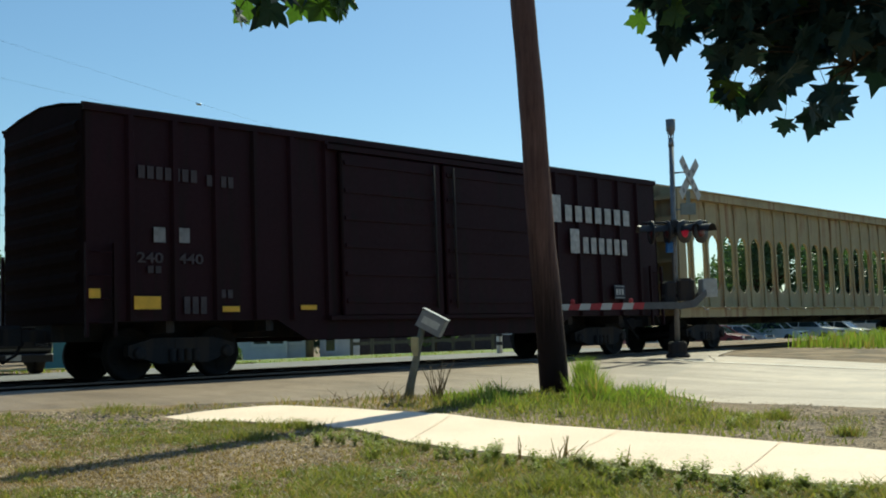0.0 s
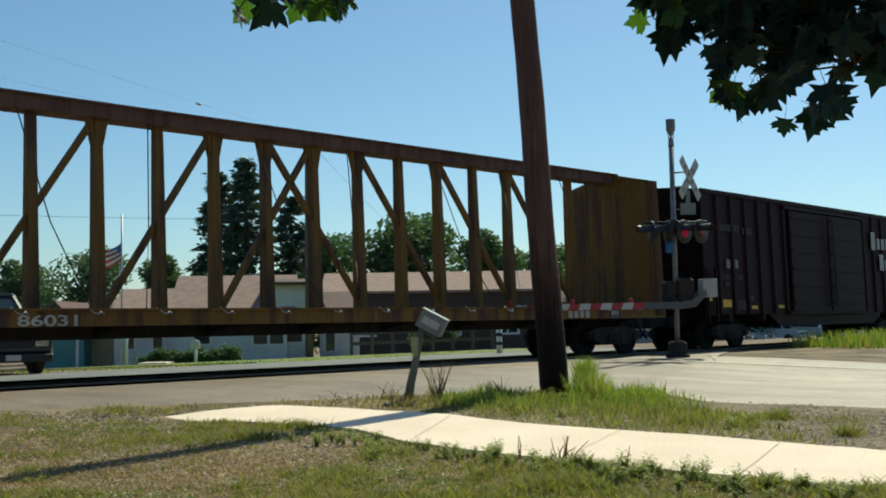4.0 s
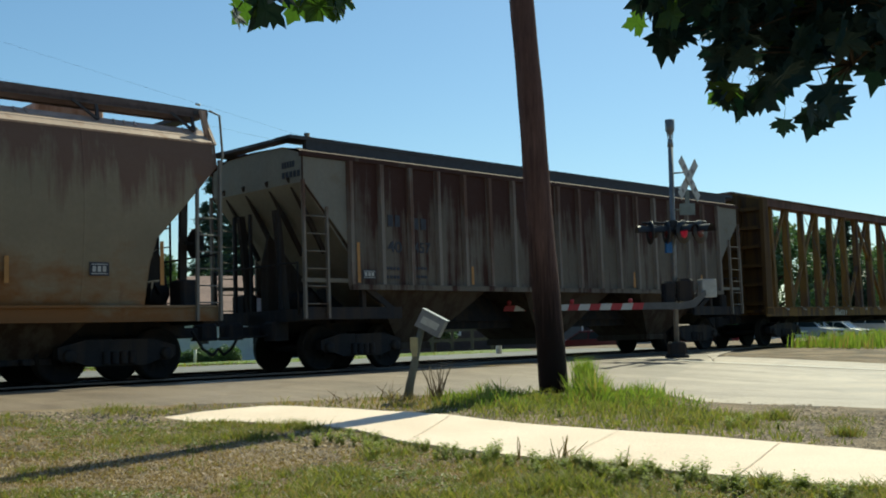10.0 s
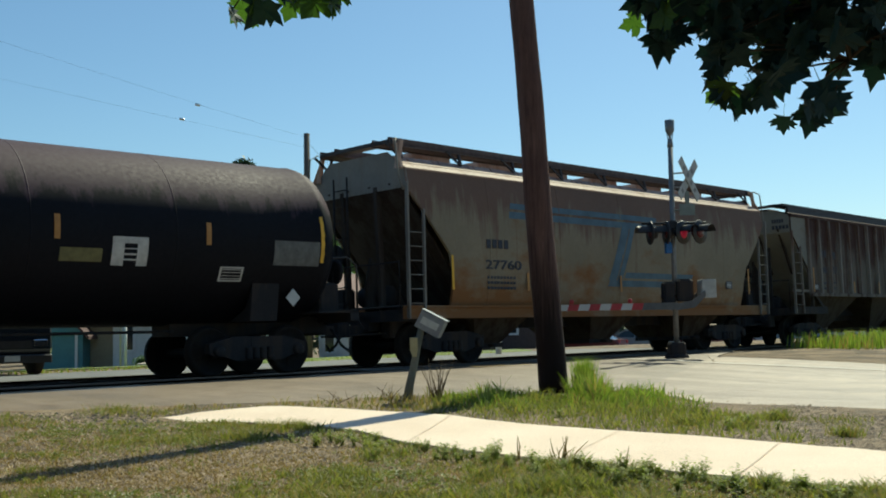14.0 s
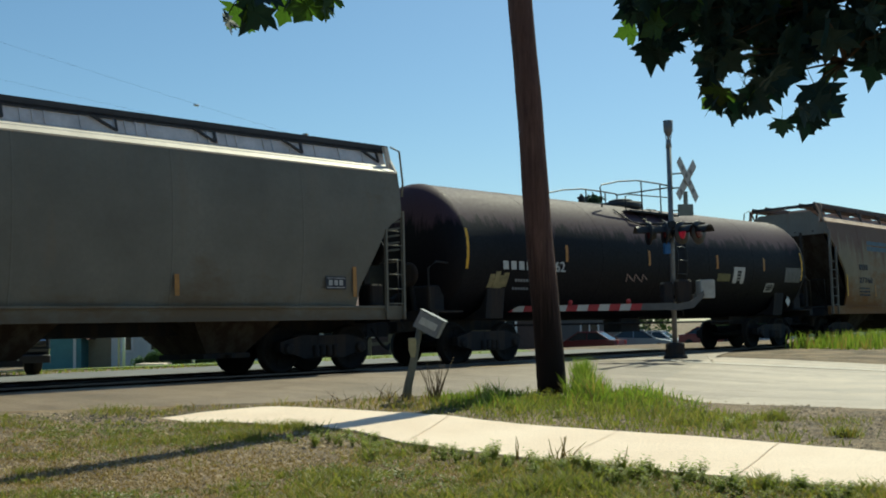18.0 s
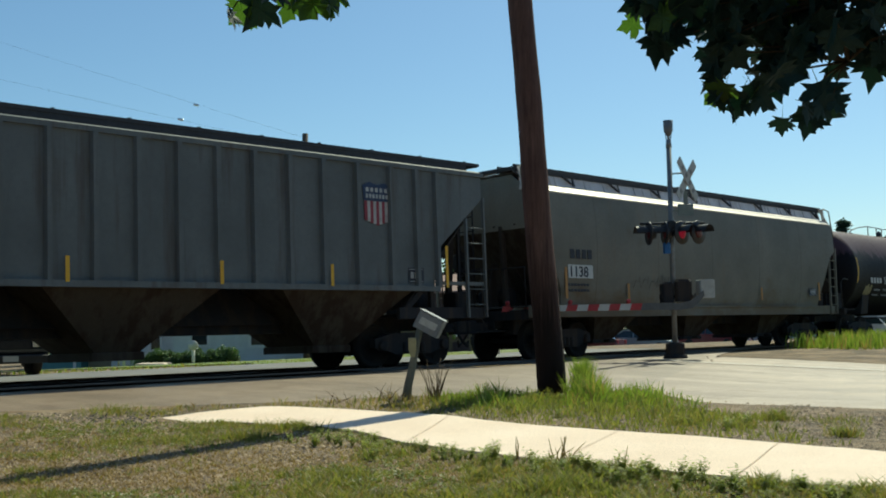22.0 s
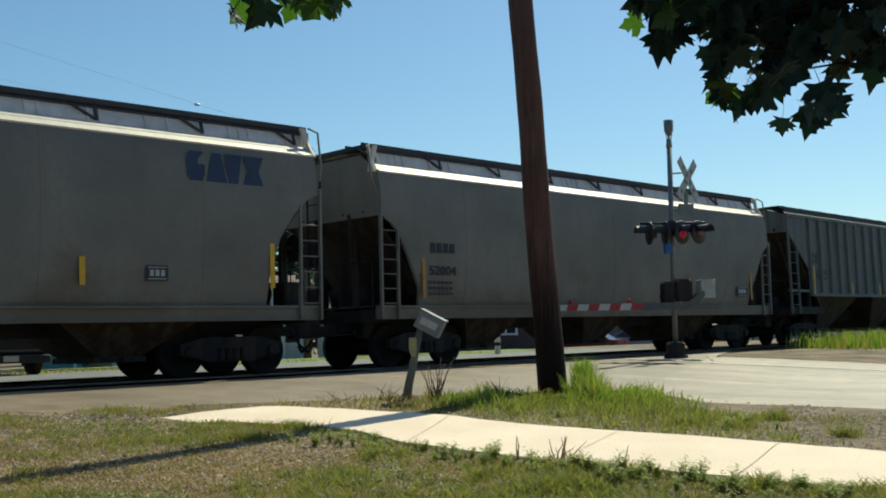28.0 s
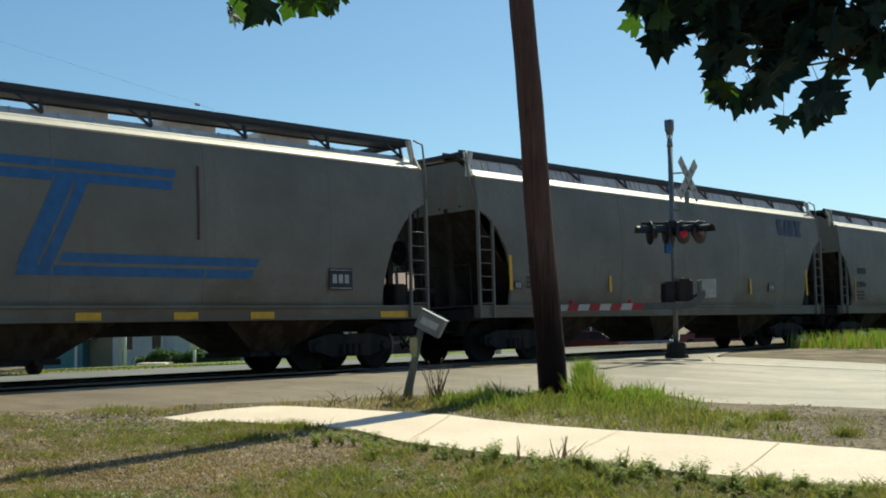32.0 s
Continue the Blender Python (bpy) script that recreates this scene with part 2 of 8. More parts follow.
M_ASPHALT = two_tone("asphalt", (0.18, 0.135, 0.096), (0.265, 0.2, 0.145), 0.35, 0.5, 0.35, 0.65, 45, 0.3, (0.155, 0.11, 0.075))
def streaked(m, angle, dark, light):
    """Adds long worn wheel tracks in one direction to a road surface."""
    nt = m.node_tree
    b = nt.nodes["Principled BSDF"]
    old = b.inputs["Base Color"].links[0].from_socket
    tc, mp, tx = nt.nodes.new("ShaderNodeTexCoord"), nt.nodes.new("ShaderNodeMapping"), nt.nodes.new("ShaderNodeTexNoise")
    mp.vector_type = "TEXTURE"
    mp.inputs["Rotation"].default_value[2] = radians(angle)
    mp.inputs["Scale"].default_value = (7.0, 0.9, 1.0)
    tx.inputs["Scale"].default_value, tx.inputs["Detail"].default_value, tx.inputs["Roughness"].default_value = 1.0, 7.0, 0.7
    nt.links.new(tc.outputs["Object"], mp.inputs[0])
    nt.links.new(mp.outputs[0], tx.inputs["Vector"])
    c = mix(nt, ramp(nt, tx.outputs[0], 0.35, 0.65), mix(nt, 1.0, old, dark, "MULTIPLY"), mix(nt, 1.0, old, light, "MULTIPLY"))
    nt.links.new(c, b.inputs["Base Color"])
    return m


streaked(M_ASPHALT, -36, (0.74, 0.73, 0.72), (1.2, 1.2, 1.18))
M_APRON = two_tone("asphalt_pale", (0.25, 0.19, 0.142), (0.36, 0.282, 0.212), 0.35, 0.6, 0.35, 0.65, 45, 0.3, (0.2, 0.15, 0.11))
streaked(M_APRON, -36, (0.72, 0.71, 0.7), (1.22, 1.22, 1.2))
M_ASPHALT_FAR = two_tone("asphalt_grey", (0.13, 0.128, 0.12), (0.19, 0.185, 0.175), 0.6, 0.85, 0.35, 0.65, 45, 0.2)
M_BALLAST = two_tone("ballast", (0.06, 0.057, 0.055), (0.12, 0.11, 0.1), 1.2, 0.9, 0.35, 0.65, 18, 0.8)
M_CONCRETE = two_tone("concrete", (0.72, 0.565, 0.43), (0.8, 0.65, 0.51), 0.7, 0.85, 0.35, 0.65, 70, 0.15)
M_JOINT = plain("joint_dirt", (0.6, 0.47, 0.35), 0.9, 0, 0.3, 8)
M_SOIL = two_tone("soil", (0.11, 0.084, 0.054), (0.27, 0.2, 0.125), 0.9, 0.95, 0.42, 0.6, 26, 1.0, (0.22, 0.135, 0.066))
M_GRASS = leafy("grass", (0.155, 0.175, 0.042), (0.36, 0.32, 0.11), 0.5)
M_STRAW = leafy("straw", (0.25, 0.15, 0.06), (0.56, 0.4, 0.21), 0.3)
M_GRASS_TALL = leafy("tall_grass", (0.16, 0.24, 0.04), (0.4, 0.43, 0.11), 0.5)
M_GRASS_DRY = leafy("dry_grass", (0.34, 0.23, 0.09), (0.48, 0.36, 0.16), 0.4)
M_WEED = leafy("weed", (0.24, 0.275, 0.085), (0.52, 0.5, 0.22), 0.65)
M_CLOVER = leafy("clover_leaf", (0.14, 0.17, 0.05), (0.27, 0.27, 0.09), 0.4)
# maple leaf in two copies: shaded dark blue-green, and sunlight put into a brighter green
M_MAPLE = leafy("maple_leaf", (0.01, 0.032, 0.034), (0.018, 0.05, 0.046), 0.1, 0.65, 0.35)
M_MAPLE_LIT = leafy("maple_leaf_lit", (0.04, 0.085, 0.018), (0.09, 0.16, 0.03), 0.55)
M_TREE = leafy("tree_leaf", (0.075, 0.13, 0.06), (0.14, 0.2, 0.095), 0.4)
M_PINE = leafy("pine_needle", (0.03, 0.065, 0.045), (0.065, 0.105, 0.07), 0.2)
M_DULL = plain("dull_siding", (0.13, 0.125, 0.12), 0.8, 0, 0.15, 2)
M_BARK = wood_mat("bark", (0.12, 0.09, 0.06), (0.05, 0.04, 0.03))
M_POLE = wood_mat("pole_wood", (0.185, 0.11, 0.09), (0.07, 0.04, 0.036))
M_POLE_GREY = wood_mat("grey_wood", (0.2, 0.17, 0.14), (0.1, 0.085, 0.075))
M_STEEL = plain("steel", (0.32, 0.33, 0.34), 0.45, 0.7, 0.15, 9)
M_GALV = plain("galvanised", (0.42, 0.44, 0.46), 0.5, 0.6, 0.15, 9)
M_RAIL = plain("rail_steel", (0.16, 0.12, 0.1), 0.5, 0.5, 0.2, 8)
M_BLACK = plain("black_paint", (0.02, 0.02, 0.022), 0.5, 0, 0.3, 5)
M_UNDER = weathered("underframe", (0.03, 0.031, 0.035), (0.048, 0.039, 0.034), 0.5, 0.8)
M_WHEEL = weathered("wheel_steel", (0.014, 0.014, 0.015), (0.022, 0.018, 0.015), 0.4, 0.75)
M_TYRE = plain("tyre", (0.02, 0.02, 0.02), 0.85, 0, 0.2, 12)
M_CHROME = plain("chrome", (0.6, 0.6, 0.62), 0.15, 1.0, 0.05, 9, 0)
M_GLASS = glass_mat("dark_glass")
M_WHITE = plain("white_paint", (0.75, 0.74, 0.7), 0.6, 0, 0.08, 4)
M_SIGN = plain("sign_white", (0.55, 0.56, 0.54), 0.6, 0, 0.1, 4)
M_RED = plain("red_paint", (0.38, 0.035, 0.045), 0.5, 0, 0.1, 5)
M_YELLOW = plain("yellow_paint", (0.72, 0.42, 0.03), 0.6, 0, 0.15, 5)
M_LINE_Y = plain("road_yellow", (0.5, 0.33, 0.06), 0.8, 0, 0.35, 4)
M_LINE_W = plain("road_white", (0.62, 0.6, 0.54), 0.8, 0, 0.25, 4)
M_LETTER = plain("letter_white", (0.42, 0.42, 0.4), 0.7, 0, 0.35, 7)
M_LETTER_D = plain("letter_dark", (0.03, 0.035, 0.05), 0.7, 0, 0.35, 7)
M_LOGO_NAVY = plain("logo_navy", (0.02, 0.04, 0.1), 0.6, 0, 0.25, 6)
M_BLUE = plain("logo_blue", (0.03, 0.13, 0.34), 0.6, 0, 0.2, 5)
M_BLUE_FADED = plain("logo_blue_faded", (0.08, 0.135, 0.18), 0.7, 0, 0.25, 2.5)
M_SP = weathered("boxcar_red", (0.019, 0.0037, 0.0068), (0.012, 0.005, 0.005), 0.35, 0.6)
# darker copy of the beam yellow, for the bulkheads' outer faces
M_CBEAM_END = weathered("beam_yellow_dark", (0.1, 0.058, 0.022), (0.05, 0.032, 0.022), 0.5, 0.75)
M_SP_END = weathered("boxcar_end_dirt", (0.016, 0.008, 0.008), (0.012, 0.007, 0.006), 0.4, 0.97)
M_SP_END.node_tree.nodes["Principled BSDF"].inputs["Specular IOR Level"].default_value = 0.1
M_SP_ROOF = weathered("boxcar_roof", (0.06, 0.05, 0.05), (0.03, 0.02, 0.02), 0.4, 0.55)
M_CBEAM = weathered("beam_yellow", (0.185, 0.108, 0.03), (0.075, 0.046, 0.033), 0.5, 0.65)
M_CREAM = weathered("panel_cream", (0.4, 0.33, 0.19), (0.25, 0.15, 0.08), 0.3, 0.65)
M_RUSTY = weathered("hopper_rusty", (0.15, 0.132, 0.108), (0.045, 0.019, 0.0145), 0.66, 0.7, 0.95, 0.25, 0.12)
M_BAY = weathered("bay_brown", (0.07, 0.058, 0.044), (0.04, 0.028, 0.02), 0.5, 0.8)
M_GREY_D = weathered("hopper_end_grey", (0.15, 0.147, 0.132), (0.05, 0.032, 0.024), 0.4, 0.7, 0.8)
M_AMBER = plain("amber_faded", (0.4, 0.2, 0.05), 0.6, 0, 0.2, 5)
M_FADED = weathered("hopper_tan", (0.25, 0.215, 0.15), (0.13, 0.068, 0.055), 0.3, 0.65, 0.75, 0.2, 0.2)
M_GREY = weathered("hopper_grey", (0.2, 0.193, 0.163), (0.2, 0.17, 0.13), 0.25, 0.6, 0.4)
M_GREY_L = weathered("hopper_light", (0.215, 0.21, 0.192), (0.2, 0.155, 0.115), 0.2, 0.6, 0.4)
M_BLUEGREY = weathered("hopper_bluegrey", (0.152, 0.168, 0.172), (0.07, 0.05, 0.04), 0.35, 0.6, 0.5)
# second colour paints the tank's sunlit top sheen, with its dust film
M_TANK = weathered("tank_black", (0.006, 0.0065, 0.0105), (0.076, 0.047, 0.062), 0.1, 0.62, 0.85, 0.2, 0.5, 0.02)
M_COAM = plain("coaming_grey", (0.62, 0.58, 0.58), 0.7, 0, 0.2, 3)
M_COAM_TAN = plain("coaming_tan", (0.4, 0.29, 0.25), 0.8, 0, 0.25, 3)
# paler than the car sides: part of the roof's sunlight is in this colour
M_ROOF_L = plain("roof_sunlit_pale", (0.66, 0.59, 0.51), 0.5, 0.1, 0.15, 3)
M_WALK = plain("roofwalk", (0.04, 0.04, 0.045), 0.7, 0, 0.25, 8)
# dark tone of the slope sheets, ribs and posts at the car ends
M_ENDS = weathered("end_dark", (0.055, 0.05, 0.046), (0.034, 0.027, 0.023), 0.6, 0.8)
# tan car's bright eave strip: sunlight helped along by a lighter tan
M_ROOF_TAN = weathered("roof_sunlit_tan", (0.5, 0.37, 0.29), (0.3, 0.17, 0.11), 0.4, 0.6, 0.7)
M_BEAM_TOP = weathered("beam_rust", (0.14, 0.08, 0.062), (0.08, 0.045, 0.036), 0.5, 0.7)
M_SHIELD_RED = plain("shield_red", (0.24, 0.03, 0.05), 0.6, 0, 0.2, 6)
M_WALK_RUST = plain("roofwalk_rusty", (0.1, 0.075, 0.07), 0.8, 0, 0.3, 8)
M_LETTER_F = plain("letter_faint", (0.055, 0.045, 0.05), 0.8, 0, 0.4, 5)
M_LETTER_W = plain("letter_pale", (0.5, 0.5, 0.48), 0.7, 0, 0.25, 7)
M_LETTER_G = plain("letter_grey", (0.2, 0.2, 0.2), 0.7, 0, 0.3, 7)


def ribbon(pts, w, y):
    """One connected painted stroke through (x, z) points on the near side."""
    g = Geo()
    left, right = [], []
    for i, p in enumerate(pts):
        a, b = Vector(pts[max(i - 1, 0)]), Vector(pts[min(i + 1, len(pts) - 1)])
        d = (b - a).normalized()
        n = Vector((-d.y, d.x)) * w / 2
        left.append((p[0] + n.x, y, p[1] + n.y))
        right.append((p[0] - n.x, y, p[1] - n.y))
    k = len(pts)
    return g.add(left + right, [(i, i + 1, k + i + 1, k + i) for i in range(k - 1)])
M_RUSTY_POST = weathered("hopper_post", (0.23, 0.205, 0.175), (0.09, 0.045, 0.03), 0.45, 0.7, 0.85, 0.25, 0.06)


def creosote(m, dark, z0, z1):
    """Treated foot of a pole: a dark stain that climbs unevenly along the grain."""
    nt = m.node_tree
    b = nt.nodes["Principled BSDF"]
    old = b.inputs["Base Color"].links[0].from_socket
    tc, sep, add = nt.nodes.new("ShaderNodeTexCoord"), nt.nodes.new("ShaderNodeSeparateXYZ"), nt.nodes.new("ShaderNodeMath")
    nt.links.new(tc.outputs["Object"], sep.inputs[0])
    n1 = noise_node(nt, 1.5, 5, 0.7, (7, 7, 0.35))
    nt.links.new(sep.outputs[2], add.inputs[0])
    nt.links.new(ramp(nt, n1.outputs[0], 0.25, 0.75, -0.9, 0.9), add.inputs[1])
    nt.links.new(mix(nt, ramp(nt, add.outputs[0], z0, z1), dark, old), b.inputs["Base Color"])


def rust_blooms(m, col, z0, z1, stretch=(0.5, 0.5, 0.9)):
    """Rust that bleeds up from the sill in uneven blooms."""
    nt = m.node_tree
    b = nt.nodes["Principled BSDF"]
    old = b.inputs["Base Color"].links[0].from_socket
    tc, sep, add = nt.nodes.new("ShaderNodeTexCoord"), nt.nodes.new("ShaderNodeSeparateXYZ"), nt.nodes.new("ShaderNodeMath")
    nt.links.new(tc.outputs["Object"], sep.inputs[0])
    n1 = noise_node(nt, 1.0, 6, 0.65, stretch)
    nt.links.new(n1.outputs[0], add.inputs[0])
    nt.links.new(ramp(nt, sep.outputs[2], z0, z1, 0.16, -0.16), add.inputs[1])
    nt.links.new(mix(nt, ramp(nt, add.outputs[0], 0.47, 0.64, 0.0, 0.9), old, col), b.inputs["Base Color"])


rust_blooms(M_FADED, (0.2, 0.09, 0.028), 1.1, 3.2)
rust_blooms(M_GREY, (0.15, 0.115, 0.075), 0.9, 2.4)
rust_blooms(M_GREY_L, (0.16, 0.135, 0.105), 0.9, 2.6)
creosote(M_POLE, (0.02, 0.013, 0.012), 1.0, 2.5)

# ---- lettering ----
def lettering(text, size, mat, parent, x, z, y, width=None, label="", name="lettering"):
    """Flat characters on the near side of a car, lower left corner at x, z."""
    cu = bpy.data.curves.new(name, "FONT")
    cu.body, cu.size, cu.extrude, cu.offset = text, size / 0.70, 0.004, 0.022 * size
    ob = bpy.data.objects.new(name, cu)
    scene.collection.objects.link(ob)
    bpy.context.view_layer.update()
    me = bpy.data.meshes.new_from_object(ob.evaluated_get(bpy.context.evaluated_depsgraph_get()))
    bpy.data.objects.remove(ob)
    xs = [v.co.x for v in me.vertices]
    k = (width / (max(xs) - min(xs))) if width else 1.0
    for v in me.vertices:
        v.co = ((v.co.x - min(xs)) * k, -v.co.z, v.co.y)
    me.materials.clear()
    me.materials.append(mat)
    return part(name, me, None, parent, label, pose(x, y, z))


def letter_bars(n, w, h, mat, parent, x, z, y, name="lettering", label="", gap=0.3):
    """Writing that is not spelt out: one upright bar a letter."""
    step = w / n
    g = Geo()
    g.box(0.0, (1 - gap) * step, y - 0.008, y, z, z + h)
    me = g.mesh("letter_bar", mat)
    for i in range(n):
        part("letter_bar", me, None, parent, label, pose(x + i * step, 0, 0))


# ---- train running gear ----
def wheelset_mesh():
    g = Geo()
    for sgn in (-1, 1):
        prof = [(0.68 * sgn, 0.12), (0.69 * sgn, 0.40), (0.685 * sgn, 0.483), (0.715 * sgn, 0.483), (0.725 * sgn, 0.46), (0.82 * sgn, 0.455),
                (0.82 * sgn, 0.40), (0.775 * sgn, 0.36), (0.77 * sgn, 0.15), (0.83 * sgn, 0.13), (0.83 * sgn, 0.0)]
        g.lathe("y", prof, 28)
    g.lathe("y", [(-0.98, 0.0), (-0.98, 0.075), (-0.7, 0.085), (0.7, 0.085), (0.98, 0.075), (0.98, 0.0)], 12)
    for k in range(6):                     # uneven marks on the wheel faces
        a = k * math.pi / 3
        for y in (-0.775, 0.775):
            g.box(-0.02, 0.02, y - 0.012, y + 0.012, 0.19, 0.33, 0, pose(0, 0, 0, 0, math.degrees(a), 0))
    return g.mesh("wheelset", M_WHEEL)


def truck_meshes():
    side = Geo()
    out = [(-1.08, 0.60), (-1.08, 0.42), (-0.98, 0.36), (-0.78, 0.36), (-0.5, 0.27), (0.5, 0.27), (0.78, 0.36), (0.98, 0.36), (1.08, 0.42),
           (1.08, 0.60), (0.6, 0.72), (-0.6, 0.72)]
    side.slab(out, "y", -0.09, 0.09)
    for x in (-0.89, 0.89):
        side.lathe("y", [(-0.17, 0.0), (-0.17, 0.085), (-0.15, 0.11), (0.1, 0.115), (0.1, 0.0)], 12, 0, (x, 0, 0.457))
    for x in (-0.24, -0.08, 0.08, 0.24):
        side.lathe("z", [(0.30, 0.065), (0.33, 0.075), (0.36, 0.065), (0.42, 0.075), (0.48, 0.065), (0.52, 0.07)], 8, 0, (x, -0.1, 0))
    bol = Geo()
    bol.cbox(-0.2, 0.2, -1.1, 1.1, 0.5, 0.72, 0.03)
    bol.cbox(-0.3, 0.3, -0.3, 0.3, 0.72, 0.86, 0.04)
    for x in (-0.42, 0.42):
        bol.beam((x, -0.9, 0.42), (x, 0.9, 0.42), 0.08, 0.12)
    return side.mesh("side_frame", M_UNDER), bol.mesh("bolster", M_UNDER)


WHEELSET = wheelset_mesh()
SIDE_FRAME, BOLSTER = truck_meshes()
wheels = []                                # (wheelset, base height) for the turning
cars = []                                  # (car, place in the train, distance between trucks)


def running_gear(car, tc, half):
    for sx in (-1, 1):
        tr = part("truck", BOLSTER, None, car, "", pose(sx * tc, 0, 0))
        for sy in (-1, 1):
            part("side_frame", SIDE_FRAME, None, tr, "", pose(0, sy * 1.0, 0))
        for x in (-0.889, 0.889):
            w = part("wheelset", WHEELSET, None, tr, "", pose(x, 0, 0.457))
            wheels.append((w, x))
        g = Geo()
        g.cbox(half - 0.35, half + 0.45, -0.11, 0.11, 0.72, 0.92, 0.03)
        g.cbox(half + 0.38, half + 0.80, -0.17, 0.15, 0.66, 1.0, 0.06)
        g.tube([(half + 0.1, -0.35, 0.85), (half + 0.25, -0.5, 0.5), (half + 0.5, -0.42, 0.38), (half + 0.75, -0.2, 0.5)], 0.03, 6)
        g.tube([(half - 0.05, -0.15, 0.95), (half + 0.02, -0.8, 0.98), (half + 0.02, -1.35, 0.98), (half + 0.1, -1.42, 0.8)], 0.018, 6)
        part("coupler", g, M_UNDER, car, "", pose(0, 0, 0, 0, 0, 0 if sx > 0 else 180))


def air_gear(car, x=1.0):
    g = Geo()
    g.lathe("x", [(x, 0.0), (x, 0.16), (x + 0.04, 0.2), (x + 0.85, 0.2), (x + 0.9, 0.16), (x + 0.9, 0)], 14, 0, (0, 0.5, 0.85))
    g.cbox(x - 0.9, x - 0.5, -0.7, -0.35, 0.62, 1.0, 0.04)
    g.tube([(x - 0.5, -0.5, 0.8), (x + 1.6, -0.2, 0.75)], 0.03, 6)
    g.tube([(x - 2.5, -0.3, 0.68), (x - 0.9, -0.5, 0.72)], 0.025, 6)
    part("brake_cylinder", g, M_UNDER, car)


def step_ladder(car, mat, outer_rail, inner_rail, rungs):
    """A corner ladder: its outer rail carries the inner one and the rungs."""
    lad = part("ladder", outer_rail, mat, car)
    part("ladder_rail", inner_rail, mat, lad)
    for a, b in rungs:
        g = Geo()
        g.tube([a, b], 0.014, 6)
        part("rung", g, mat, lad)


def ladder(car, x, y, z0, z1, w, mat, axis="x", rungs=7, name="ladder"):
    g = Geo()
    for d in (0, w):
        p = (x + d, y, 0) if axis == "x" else (x, y + d, 0)
        g.beam((p[0], p[1], z0), (p[0], p[1], z1), 0.07, 0.05)
    for k in range(rungs):
        z = z0 + (z1 - z0) * (k + 0.6) / rungs
        if axis == "x":
            g.tube([(x, y, z), (x + w, y, z)], 0.014, 6)
        else:
            g.tube([(x, y, z), (x, y + w, z)], 0.014, 6)
    return part(name, g, mat, car)


# ---- rounded covered hopper ----
CF_PROF = [(1.40, 1.22), (1.50, 1.6), (1.57, 2.1), (1.605, 2.6), (1.61, 3.1), (1.59, 3.5), (1.555, 3.82), (1.515, 4.06), (1.49, 4.22)]
BITE_FLAT = [(0.0, 3.14), (0.28, 2.98), (0.45, 2.82), (0.78, 2.24), (1.1, 1.66), (1.16, 1.24)]
BITE_LONG = [(0.0, 3.78), (0.5, 3.24), (0.9, 2.8), (1.24, 2.42), (1.36, 2.0), (1.39, 1.7), (1.4, 1.22)]
BITE_ARCH = [(0.0, 3.44), (0.3, 3.3), (0.6, 3.02), (0.92, 2.56), (1.08, 2.1), (1.14, 1.8), (1.16, 1.22)]


def cf_y(z):
    for (y0, z0), (y1, z1) in zip(CF_PROF, CF_PROF[1:]):
        if z <= z1:
            return y0 + (y1 - y0) * max(0.0, (z - z0) / (z1 - z0))
    return CF_PROF[-1][0]


def bite_z(bite, d):
    """Lower edge of the side sheet d metres in from the car's end."""
    if d <= 0:
        return bite[0][1]
    for (d0, z0), (d1, z1) in zip(bite, bite[1:]):
        if d <= d1:
            return z0 + (z1 - z0) * (d - d0) / (d1 - d0)
    return 1.22


